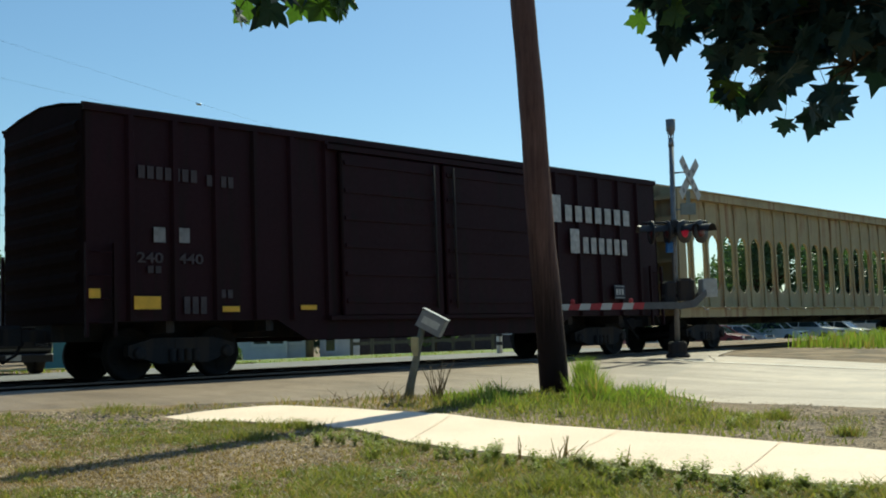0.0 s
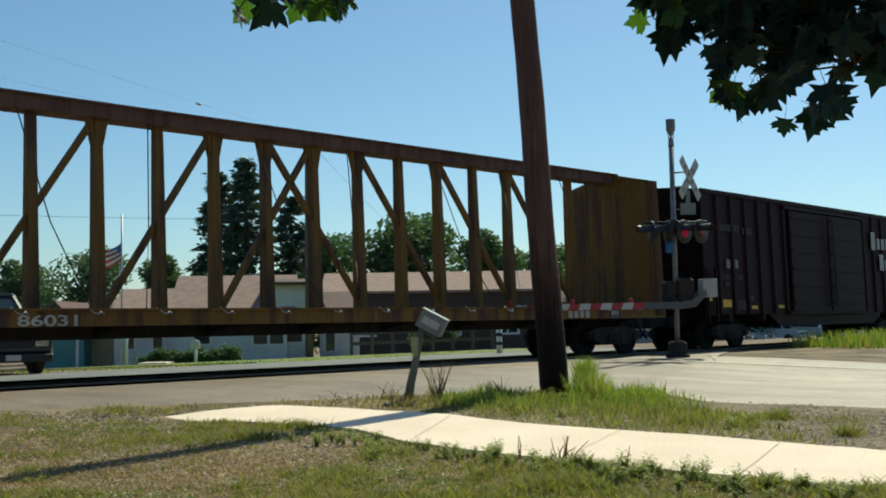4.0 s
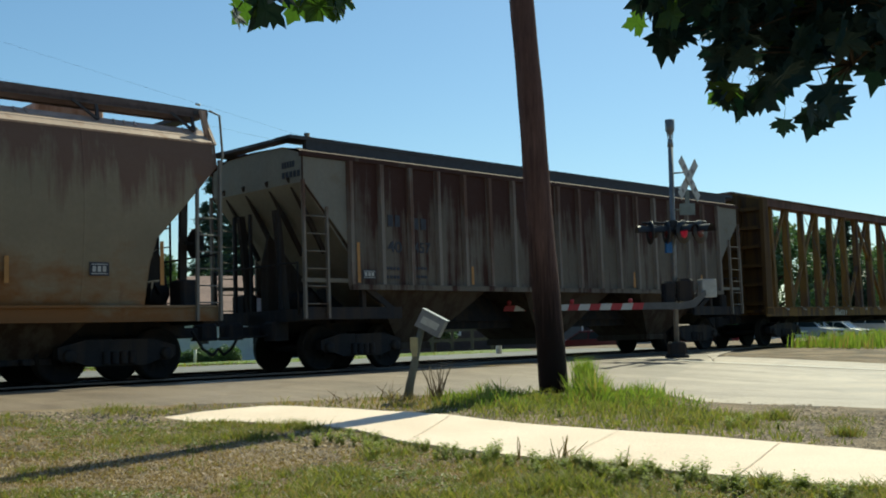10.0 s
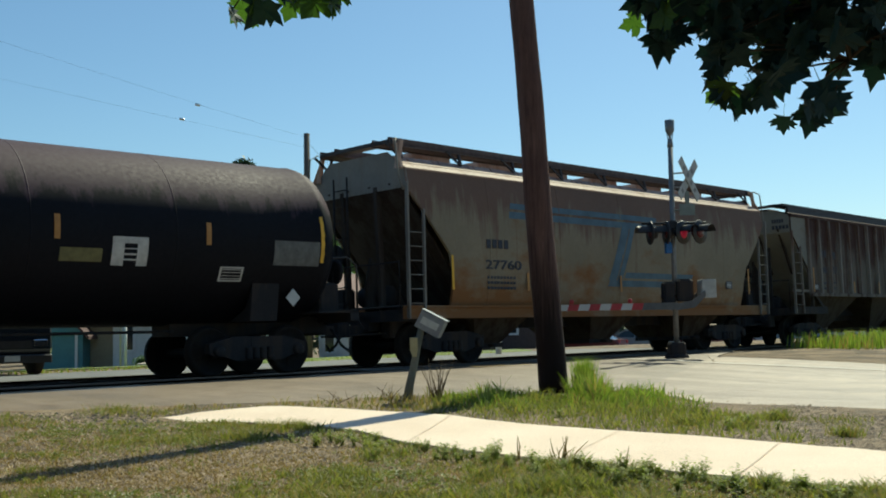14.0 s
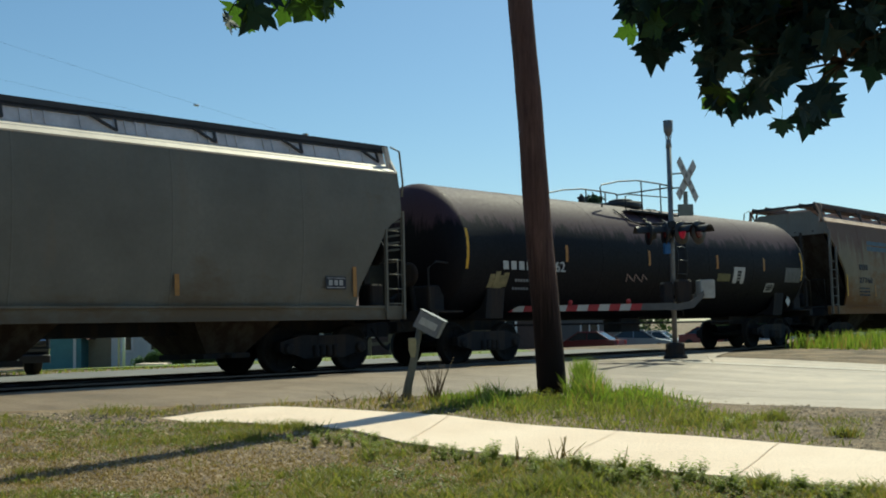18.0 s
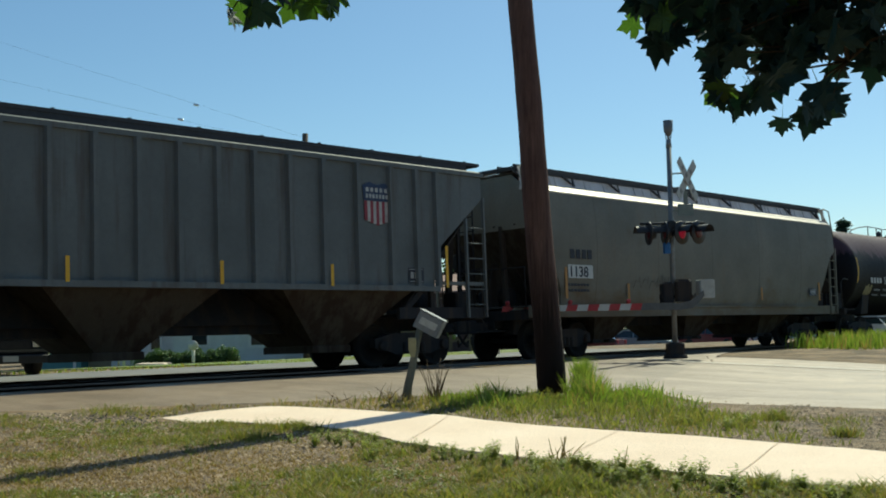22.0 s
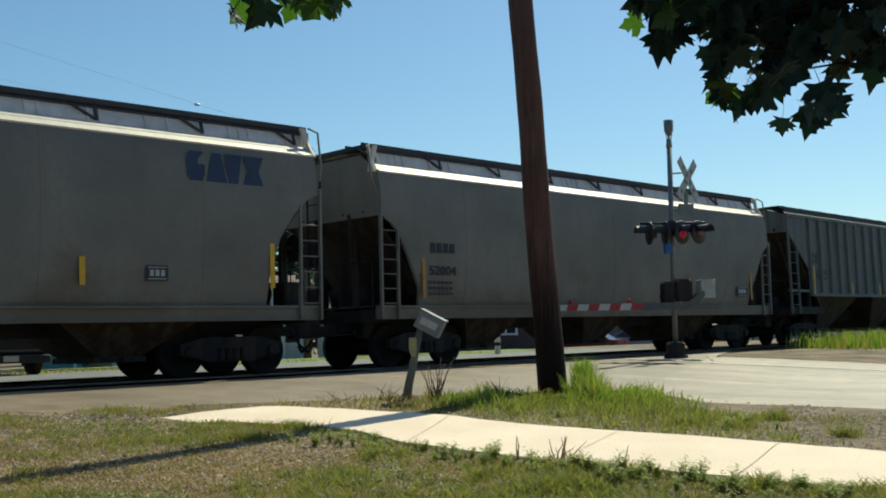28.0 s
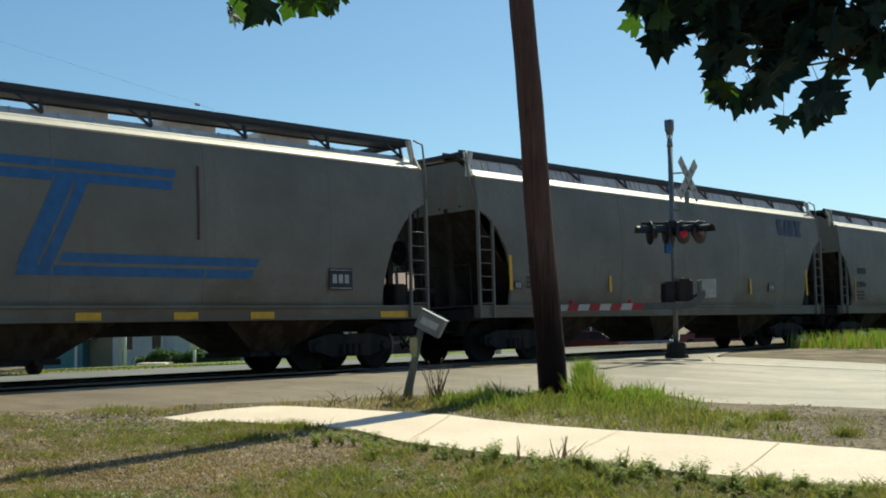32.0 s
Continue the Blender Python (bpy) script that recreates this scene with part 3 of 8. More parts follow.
def round_hopper(name_label, half, off, body_mat, roof_mat, bite=BITE_FLAT, ze=4.06, gap=0.0):
    """Round-sided hopper: ze is the eave's height, gap the open slot under the roofwalk."""
    car = thing("hopper_car", name_label, "railway car", "train cars")
    nv = 15
    e0 = half - 0.06
    inner = sorted({round(k * 0.07, 3) for k in range(22)} | {d for d, _ in bite} | {bite[-1][0] + 0.01})
    us = [-e0 + d for d in inner] + [-half + 1.7 + (2 * half - 3.4) * i / 32 for i in range(33)] + [e0 - d for d in inner[::-1]]
    end_mat = M_GREY_L if body_mat is M_FADED else body_mat
    for sy in (-1, 1):
        g = Geo()

        def skin(i, j):
            z0 = bite_z(bite, e0 - abs(us[i]))
            z = z0 + (ze - z0) * j / nv
            return (us[i], sy * cf_y(z), z)
        g.grid(skin, len(us) - 1, nv)
        side = part("side_sheet", g, body_mat, car)
        for k in range(5):                     # upright weld seams
            u = -half + 2.6 + (2 * half - 5.2) * k / 4
            g = Geo()
            zs = [1.3 + (ze - 1.32) * j / 9 for j in range(10)]
            g.grid(lambda i, j: (u + (-0.02, -0.01, 0.01, 0.02)[i], sy * (cf_y(zs[j]) + (0.0, 0.007, 0.007, 0.0)[i]), zs[j]), 3, 9)
            part("weld_seam", g, body_mat, side)
        for sx in (-1, 1):                     # rim of the cut-away ends
            g = Geo()
            line = [(sx * (e0 - d), z) for d, z in bite]
            for (ua, za), (ub, zb_) in zip(line, line[1:]):
                g.beam((ua, sy * (cf_y(za) - 0.03), za), (ub, sy * (cf_y(zb_) - 0.03), zb_), 0.05, 0.035)
            part("side_rim", g, body_mat, side)
    # ends: upright sheet above, slope sheet below
    zt, e = bite[0][1], half - 0.10
    for sx in (-1, 1):
        g = Geo()
        zz = [ze - (ze - zt) * k / 4 for k in range(5)]
        top = [(-cf_y(z), z) for z in zz] + [(cf_y(z), z) for z in zz[::-1]] + [(1.2, ze + 0.2), (0.95, ze + 0.4), (-0.95, ze + 0.4), (-1.2, ze + 0.2)]
        g.slab(top, "x", e - 0.03, e)
        end = part("end_sheet", g, end_mat, car, "", pose(0, 0, 0, 0, 0, 0 if sx > 0 else 180))
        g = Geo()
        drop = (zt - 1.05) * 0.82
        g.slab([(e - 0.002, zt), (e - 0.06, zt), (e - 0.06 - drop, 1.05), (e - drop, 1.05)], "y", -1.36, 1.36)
        part("slope_sheet", g, M_ENDS, end, "dark slope sheet")
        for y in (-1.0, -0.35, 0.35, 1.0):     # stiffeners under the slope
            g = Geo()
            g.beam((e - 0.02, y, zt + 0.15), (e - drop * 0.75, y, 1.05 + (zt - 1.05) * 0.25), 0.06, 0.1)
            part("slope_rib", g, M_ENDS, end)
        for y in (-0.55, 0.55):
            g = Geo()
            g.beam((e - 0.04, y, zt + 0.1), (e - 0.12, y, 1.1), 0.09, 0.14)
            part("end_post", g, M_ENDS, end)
        # web added behind the cut-away end so that the opening stays dark
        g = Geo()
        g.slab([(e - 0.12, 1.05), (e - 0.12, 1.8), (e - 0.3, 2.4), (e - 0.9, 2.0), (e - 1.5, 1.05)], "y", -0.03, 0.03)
        part("dark_end_web", g, M_ENDS, end)
        g = Geo()
        g.lathe("x", [(e + 0.02, 0.24), (e + 0.05, 0.28), (e + 0.08, 0.28), (e + 0.1, 0.24)], 18, 0, (0, -0.75, 2.45))
        g.beam((e - 0.15, -0.75, 2.45), (e + 0.06, -0.75, 2.45), 0.05)
        g.beam((e + 0.06, -1.0, 2.45), (e + 0.06, -0.5, 2.45), 0.03)
        g.beam((e + 0.06, -0.75, 2.2), (e + 0.06, -0.75, 2.7), 0.03)
        part("brake_wheel", g, M_UNDER, end)
        g = Geo()
        g.box(e - 0.55, e + 0.04, -1.42, 1.42, 1.26, 1.30)
        part("crossover_step", g, M_WALK, end)
        g = Geo()
        g.lathe("y", [(-0.55, 0.0), (-0.55, 0.2), (-0.5, 0.23), (0.35, 0.23), (0.4, 0.2), (0.4, 0.0)], 14, 0, (e - 0.62, -0.1, 1.55))
        g.cbox(e - 0.5, e - 0.15, -1.2, -0.75, 1.3, 1.75, 0.04)
        g.tube([(e - 0.6, -0.6, 1.5), (e - 0.9, -0.9, 1.7), (e - 1.0, -0.95, 1.35)], 0.03, 6)
        part("air_tank", g, M_UNDER, end)
    # roof: sunlit slope, hatch coaming, hatches, roofwalks
    n = 40
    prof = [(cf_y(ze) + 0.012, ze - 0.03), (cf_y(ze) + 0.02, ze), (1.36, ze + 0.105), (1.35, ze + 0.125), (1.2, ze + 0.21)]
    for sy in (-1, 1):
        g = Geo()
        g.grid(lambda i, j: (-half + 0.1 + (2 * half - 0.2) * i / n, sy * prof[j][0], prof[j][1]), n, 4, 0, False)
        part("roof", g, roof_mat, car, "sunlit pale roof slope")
    zc = ze + 0.46 if not gap else ze + 0.3
    g = Geo()
    mid = [(-1.2, ze + 0.21), (-1.12, zc), (1.12, zc), (1.2, ze + 0.21)]
    g.grid(lambda i, j: (-half + 0.1 + (2 * half - 0.2) * i / n, mid[j][0], mid[j][1]), n, 3, 0, False)
    rr = random.Random(int(half * 100))
    for k in range(76):
        u = -half + 0.5 + k * (2 * half - 1.0) / 75
        if rr.random() < 0.4:
            g.beam((u, -1.205, ze + 0.22), (u, -1.13, zc), 0.03, 0.03)
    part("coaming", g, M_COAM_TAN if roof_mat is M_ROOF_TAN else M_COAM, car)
    zw = zc + gap
    pitch = 2.23
    k0 = int((half - 0.8) / pitch)
    for k in range(-k0, k0 + 1):               # hatch covers along the roof
        u = k * pitch + 0.99
        if abs(u) > half - 0.9:
            continue
        g = Geo()
        g.cbox(u - 0.62, u + 0.62, -0.44, 0.44, zc, zw + (0.1 if gap else 0.06), 0.05)
        part("hatch_cover", g, roof_mat, car)
    for sy in (-1, 1):
        g = Geo()
        g.box(-half - 0.02, half + 0.02, sy * 0.88 - 0.27, sy * 0.88 + 0.27, zw + 0.03, zw + 0.07)
        for y in (0.63, 1.13):
            g.box(-half - 0.02, half + 0.02, sy * y - 0.02, sy * y + 0.02, zw, zw + 0.17)
        walkway = part("roofwalk", g, M_WALK if body_mat is not M_FADED else M_WALK_RUST, car, "dark steel roofwalk grating")
        for k in range(9):
            u = -half + 0.3 + k * (2 * half - 0.6) / 8
            br = Geo()
            br.beam((u, sy * 1.19, ze + 0.25), (u, sy * 1.12, zw + 0.02), 0.05, 0.05)
            br.beam((u - 0.45, sy * 1.17, zw + 0.02), (u, sy * 1.2, ze + 0.25), 0.045, 0.04)
            part("walk_bracket", br, M_WALK, walkway)
    for sx in (-1, 1):
        g = Geo()
        a, b_ = sorted((sx * (half + 0.02), sx * (half - 0.28)))
        g.box(a, b_, -1.16, 1.16, zw + 0.04, zw + 0.12)
        part("end_walk", g, M_WALK, car)
        for sy in (-1, 1):
            g = Geo()
            g.slab([(sx * (half - 0.10), ze), (sx * (half + 0.0), ze), (sx * (half - 0.14), zw + 0.1), (sx * (half - 0.24), zw + 0.1)], "y", sy * 1.3 - 0.035, sy * 1.3 + 0.035)
            g.beam((sx * (half - 0.04), sy * 1.46, ze - 0.02), (sx * (half - 0.12), sy * 1.15, zw + 0.12), 0.07, 0.05)
            part("end_brace", g, roof_mat, car)
            g = Geo()
            g.tube([(sx * (half - 0.05), sy * 1.3, zw + 0.12), (sx * (half + 0.1), sy * 1.42, zw + 0.02), (sx * (half + 0.1), sy * 1.5, ze - 0.2), (sx * (half + 0.02), sy * 1.55, ze - 0.5)], 0.022, 6)
            part("grab_iron", g, end_mat, car)
    for sy in (-1, 1):
        g = Geo()
        g.slab([(sy * y, z) for y, z in ((1.40, 1.0), (1.53, 1.0), (1.53, 1.03), (1.49, 1.03), (1.49, 1.235), (1.545, 1.235), (1.545, 1.275), (1.40, 1.275))], "x", -half, half)
        part("side_sill", g, body_mat, car)
    g = Geo()
    g.box(-half + 0.02, half - 0.02, -0.3, 0.3, 0.78, 1.1)
    for sx in (-1, 1):
        g.box(min(sx * (half - 0.02), sx * (half - 0.3)), max(sx * (half - 0.02), sx * (half - 0.3)), -1.42, 1.42, 0.96, 1.2)
        g.box(min(sx * (half - 2.0), sx * (half - 0.3)), max(sx * (half - 2.0), sx * (half - 0.3)), -1.4, 1.4, 1.03, 1.07)
        g.beam((sx * (half - 2.0), -1.2, 1.15), (sx * (half - 2.0), 1.2, 1.15), 0.3, 0.25)
    part("underframe", g, M_UNDER, car)
    a, b, zo, pitch = (1.65, 0.4, 0.42, 4.75) if bite is BITE_ARCH else (1.15, 0.42, 0.42, 4.4)
    for c in (-pitch, 0.0, pitch):
        g = Geo()
        v = [(c - a, -1.38, 1.24), (c + a, -1.38, 1.24), (c + a, 1.38, 1.24), (c - a, 1.38, 1.24), (c - b, -0.75, zo), (c + b, -0.75, zo), (c + b, 0.75, zo), (c - b, 0.75, zo)]
        g.add(v, [(0, 1, 5, 4), (1, 2, 6, 5), (2, 3, 7, 6), (3, 0, 4, 7), (4, 5, 6, 7), (0, 3, 2, 1)])
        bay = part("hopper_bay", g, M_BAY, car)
        g = Geo()
        g.cbox(c - b - 0.1, c + b + 0.1, -0.8, 0.8, zo - 0.09, zo + 0.01, 0.02)
        g.tube([(c, -1.0, zo - 0.04), (c, -0.7, zo - 0.04)], 0.04, 8)
        part("outlet_gate", g, M_UNDER, bay)
    for sx in (-1, 1):
        for sy in (-1, 1):
            g = Geo()
            xa, xb = sx * (half - 0.03), sx * (half - 0.5)
            za, zb_ = bite_z(bite, 0.0) + 0.1, bite_z(bite, 0.47) + 0.05
            g.beam((xa, sy * 1.56, 1.0), (xa, sy * 1.60, za), 0.075, 0.05)
            g2 = Geo()
            g2.beam((xb, sy * 1.56, 1.0), (xb, sy * 1.60, zb_), 0.06, 0.05)
            step_ladder(car, end_mat, g, g2, [((xa, sy * 1.57, 1.32 + k * 0.3), (xb, sy * 1.57, 1.32 + k * 0.3)) for k in range(6) if 1.32 + k * 0.3 < zb_])
        g = Geo()
        g.tube([(sx * (half + 0.02), -1.35, 1.1), (sx * (half + 0.02), -1.35, 2.2), (sx * (half + 0.02), 1.35, 2.2), (sx * (half + 0.02), 1.35, 1.1)], 0.02, 6)
        g.tube([(sx * (half + 0.02), 0.7, 1.1), (sx * (half + 0.02), 0.7, 4.2)], 0.022, 6)
        g.tube([(sx * (half + 0.02), 0.25, 1.1), (sx * (half + 0.02), 0.25, 4.2)], 0.022, 6)
        for k in range(8):
            g.tube([(sx * (half + 0.02), 0.25, 1.4 + 0.36 * k), (sx * (half + 0.02), 0.7, 1.4 + 0.36 * k)], 0.014, 5)
        part("handrail", g, M_UNDER, car)
    running_gear(car, half - 1.75, half)
    air_gear(car, -half + 1.2)
    cars.append((car, off, half - 1.75))
    return car


def reflector(car, x, z, h, y, mat=None, w=0.07):
    g = Geo()
    g.box(x - w / 2, x + w / 2, y - 0.008, y, z, z + h)
    return part("reflector", g, mat or M_YELLOW, car, "yellow reflector strip" if mat is None else "")


def data_plate(car, x, z, w, h, y, dark=True):
    """Small black panel with pale unreadable writing."""
    g = Geo()
    g.box(x, x + w, y - 0.008, y, z, z + h, 0)
    fr = 0.025
    g.box(x + fr, x + w - fr, y - 0.012, y - 0.008, z + fr, z + fr * 1.6, 1)
    g.box(x + fr, x + w - fr, y - 0.012, y - 0.008, z + h - fr * 1.6, z + h - fr, 1)
    for i in range(3):
        g.box(x + w * (0.14 + 0.26 * i), x + w * (0.14 + 0.26 * i) + w * 0.18, y - 0.012, y - 0.008, z + h * 0.3, z + h * 0.72, 1)
    return part("data_plate", g, [M_LETTER_D, M_LETTER], car, "black data panel with pale marks")


def z_logo(car, mat, end=2.2):
    """Two long double stripes joined by a leaning double one."""
    for (x0, x1, z0, z1, lean) in ((-4.4, end, 3.5, 3.64, 0.03), (-4.45, end - 0.06, 3.28, 3.44, 0.03), (0.1, end + 1.7, 1.98, 2.13, 0.08), (-0.6, end + 1.58, 1.76, 1.92, 0.08)):
        g = Geo()
        y0, y1 = -cf_y(z0) - 0.006, -cf_y(z1) - 0.006
        g.add([(x0, y0, z0), (x1, y0, z0), (x1 + lean, y1, z1), (x0 + lean, y1, z1)], [(0, 1, 2, 3)])
        part("logo_stripe", g, mat, car, "blue logo stripe")
    for d, w in ((0.0, 0.33), (0.38, 0.2)):
        g = Geo()
        n = 8

        def bar(i, j):
            z = 1.92 + 1.38 * j / n
            return (-0.58 + d + w * i + 0.6 * j / n, -cf_y(z) - 0.007, z)
        g.grid(bar, 1, n, 0, True)
        part("logo_stripe", g, mat, car, "blue logo stripe")


# ---- ribbed covered hopper ----
def rib_hopper(name_label, half, off, body_mat, bay_mat, post_mat, wz=0.0, end_mat=None, posts=None):
    car = thing("hopper_car", name_label, "railway car", "train cars")
    zb, ze, e = 1.66, 4.22, 6.98
    for sy in (-1, 1):
        g = Geo()
        poly = [(-e, zb), (e, zb), (e + 0.1, 2.45), (half - 0.05, 3.66), (half - 0.05, ze), (-half + 0.05, ze), (-half + 0.05, 3.66), (-e - 0.1, 2.45)]
        g.slab(poly, "y", sy * 1.50, sy * 1.54)
        part("side_sheet", g, body_mat, car)
        for u in posts or [-e - 0.06 + (2 * e + 0.12) * k / 17 for k in range(18)]:
            g = Geo()
            g.slab([(u - 0.075, sy * 1.54), (u - 0.045, sy * 1.63), (u + 0.045, sy * 1.63), (u + 0.075, sy * 1.54)], "z", zb, ze - 0.06)
            part("side_post", g, post_mat, car)
        g = Geo()
        g.box(-half, half, sy * 1.54 - 0.05, sy * 1.54 + 0.05, ze - 0.06, ze + 0.03)
        part("eave_angle", g, body_mat, car)
        g = Geo()
        g.box(-e - 0.1, e + 0.1, sy * 1.58 - 0.06, sy * 1.58 + 0.05, zb - 0.08, zb + 0.03)
        part("side_sill", g, body_mat, car)
    for sx in (-1, 1):
        g = Geo()
        g.slab([(-1.5, 3.66), (1.5, 3.66), (1.5, ze), (0.9, ze + 0.2), (-0.9, ze + 0.2), (-1.5, ze)], "x", half - 0.09, half - 0.05)
        end = part("end_sheet", g, end_mat or body_mat, car, "", pose(0, 0, 0, 0, 0, 0 if sx > 0 else 180))
        for sy in (-1, 1):                     # plain corner panel past the last post
            g = Geo()
            g.slab([(e + 0.14, 2.5), (half - 0.06, 3.68), (half - 0.06, ze - 0.07), (e + 0.14, ze - 0.07)], "y", sy * 1.541, sy * 1.546)
            part("corner_panel", g, end_mat or body_mat, end)
        # added dark web that keeps the open car end from showing through
        g = Geo()
        g.slab([(e - 0.7, 1.15), (half - 0.15, 1.15), (half - 0.15, 2.1), (half - 0.35, 2.8), (half - 0.9, 2.2)], "y", -0.03, 0.03)
        part("dark_end_web", g, M_ENDS, end)
        g = Geo()
        g.slab([(half - 0.052, 3.66), (half - 0.1, 3.66), (e - 0.9, 1.2), (e - 0.85, 1.2)], "y", -1.49, 1.49)
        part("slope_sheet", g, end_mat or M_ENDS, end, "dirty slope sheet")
        for y in (-1.1, -0.4, 0.4, 1.1):
            g = Geo()
            g.beam((half - 0.04, y, 3.8), (half - 0.9, y, 2.35), 0.06, 0.1)
            part("slope_rib", g, M_ENDS, end)
        for sy in (-1, 1):
            g = Geo()
            g.box(e + 0.12, half - 0.02, sy * 1.5 - 0.04, sy * 1.5 + 0.04, 1.72, 1.8)
            part("end_step", g, end_mat or body_mat, end)
        for y in (-0.6, 0.6):
            g = Geo()
            g.beam((half - 0.1, y, 3.2), (half - 0.3, y, 1.1), 0.1, 0.14)
            part("end_post", g, M_ENDS, end)
        g = Geo()
        g.lathe("y", [(-0.5, 0.0), (-0.5, 0.2), (0.5, 0.2), (0.5, 0.0)], 14, 0, (half - 0.9, 0.1, 1.4))
        g.cbox(half - 0.6, half - 0.25, -1.2, -0.75, 1.1, 1.6, 0.04)
        part("air_tank", g, M_UNDER, end)
        for sy in (-1, 1):
            g = Geo()
            g.beam((sx * (half - 0.03), sy * 1.56, 1.02), (sx * (half - 0.03), sy * 1.56, 3.7), 0.07, 0.05)
            g2 = Geo()
            g2.beam((sx * (half - 0.6), sy * 1.56, 1.02), (sx * (half - 0.6), sy * 1.56, 3.2), 0.07, 0.05)
            step_ladder(car, post_mat, g, g2, [((sx * (half - 0.03), sy * 1.56, 1.3 + 0.34 * k), (sx * (half - 0.6), sy * 1.56, 1.3 + 0.34 * k)) for k in range(6)])
        g = Geo()
        g.tube([(sx * (half + 0.02), -1.4, 1.1), (sx * (half + 0.02), -1.4, 2.1), (sx * (half + 0.02), 1.4, 2.1), (sx * (half + 0.02), 1.4, 1.1)], 0.02, 6)
        for y in (-0.75, 0.2, 0.75):
            g.beam((sx * (half - 0.05), y, 1.1), (sx * (half - 0.05), y, 3.2), 0.06, 0.06)
        part("handrail", g, M_UNDER, car)
    g = Geo()
    n = 30
    prof = [(-1.54, ze + 0.03), (-1.45, ze + 0.085), (-1.0, ze + 0.18), (0, ze + 0.22), (1.0, ze + 0.18), (1.45, ze + 0.085), (1.54, ze + 0.03)]
    g.grid(lambda i, j: (-half + 2 * half * i / n, prof[j][0], prof[j][1]), n, 6, 0, False)
    part("roof", g, body_mat, car)
    g = Geo()
    for k in range(10):
        u = -half + 1.2 + k * (2 * half - 2.4) / 9
        g.cbox(u - 0.45, u + 0.45, -0.5, 0.5, ze + 0.19, ze + 0.34 + wz, 0.05)
    part("hatch_cover", g, body_mat, car)
    for sy in (-1, 1):
        g = Geo()
        g.box(-half - 0.1, half + 0.1, sy * 1.12 - 0.25, sy * 1.12 + 0.25, ze + 0.30 + wz, ze + 0.37 + wz)
        g.box(-half + 0.3, half - 0.3, sy * 1.34 - 0.015, sy * 1.34 + 0.015, ze + 0.05 + wz, ze + 0.34 + wz)
        walkway = part("roofwalk", g, M_WALK, car, "dark steel roofwalk grating")
        for k in range(13):
            u = -half + 0.3 + k * (2 * half - 0.6) / 12
            g = Geo()
            g.beam((u, sy * 1.3, ze + 0.08), (u, sy * 1.3, ze + 0.32), 0.05, 0.06)
            part("walk_bracket", g, M_WALK, walkway)
    for sx in (-1, 1):
        g = Geo()
        g.box(sx * (half + 0.1) - 0.3 * (sx > 0), sx * (half + 0.1) + 0.3 * (sx < 0), -1.36, 1.36, ze + 0.3 + wz, ze + 0.36 + wz)
        part("end_walk", g, M_WALK, car)
    g = Geo()
    g.box(-half + 0.02, half - 0.02, -0.3, 0.3, 0.78, 1.12)
    for sx in (-1, 1):
        g.box(min(sx * (half - 0.02), sx * (half - 0.28)), max(sx * (half - 0.02), sx * (half - 0.28)), -1.45, 1.45, 0.98, 1.22)
        g.box(min(sx * (half - 2.4), sx * (half - 0.28)), max(sx * (half - 2.4), sx * (half - 0.28)), -1.42, 1.42, 1.06, 1.12)
        for sy in (-1, 1):
            g.box(min(sx * (half - 2.6), sx * half), max(sx * (half - 2.6), sx * half), sy * 1.46 - 0.05, sy * 1.46 + 0.05, 1.0, 1.24)
            g.beam((sx * (half - 2.5), sy * 1.45, 1.1), (sx * (e - 0.3), sy * 1.5, zb), 0.1, 0.12)
            g.beam((sx * (half - 1.6), sy * 1.42, 1.1), (sx * (half - 1.6), sy * 1.42, 2.3), 0.1, 0.1)
    g.slab([(-0.5, 0.95), (0.5, 0.95), (0.12, zb + 0.02), (-0.12, zb + 0.02)], "x", -e + 0.4, e - 0.4)
    part("underframe", g, M_UNDER, car)
    for c in (-4.7, 0.0, 4.7):
        g = Geo()
        a, b = 1.75, 0.42
        v = [(c - a, -1.53, zb), (c + a, -1.53, zb), (c + a, 1.53, zb), (c - a, 1.53, zb), (c - b, -0.8, 0.5), (c + b, -0.8, 0.5), (c + b, 0.8, 0.5), (c - b, 0.8, 0.5)]
        g.add(v, [(0, 1, 5, 4), (1, 2, 6, 5), (2, 3, 7, 6), (3, 0, 4, 7), (4, 5, 6, 7), (0, 3, 2, 1)])
        g.cbox(c - b - 0.08, c + b + 0.08, -0.85, 0.85, 0.36, 0.51, 0.02)
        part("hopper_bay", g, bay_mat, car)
    running_gear(car, half - 1.85, half)
    air_gear(car, -half + 0.8)
    cars.append((car, off, half - 1.85))
    return car


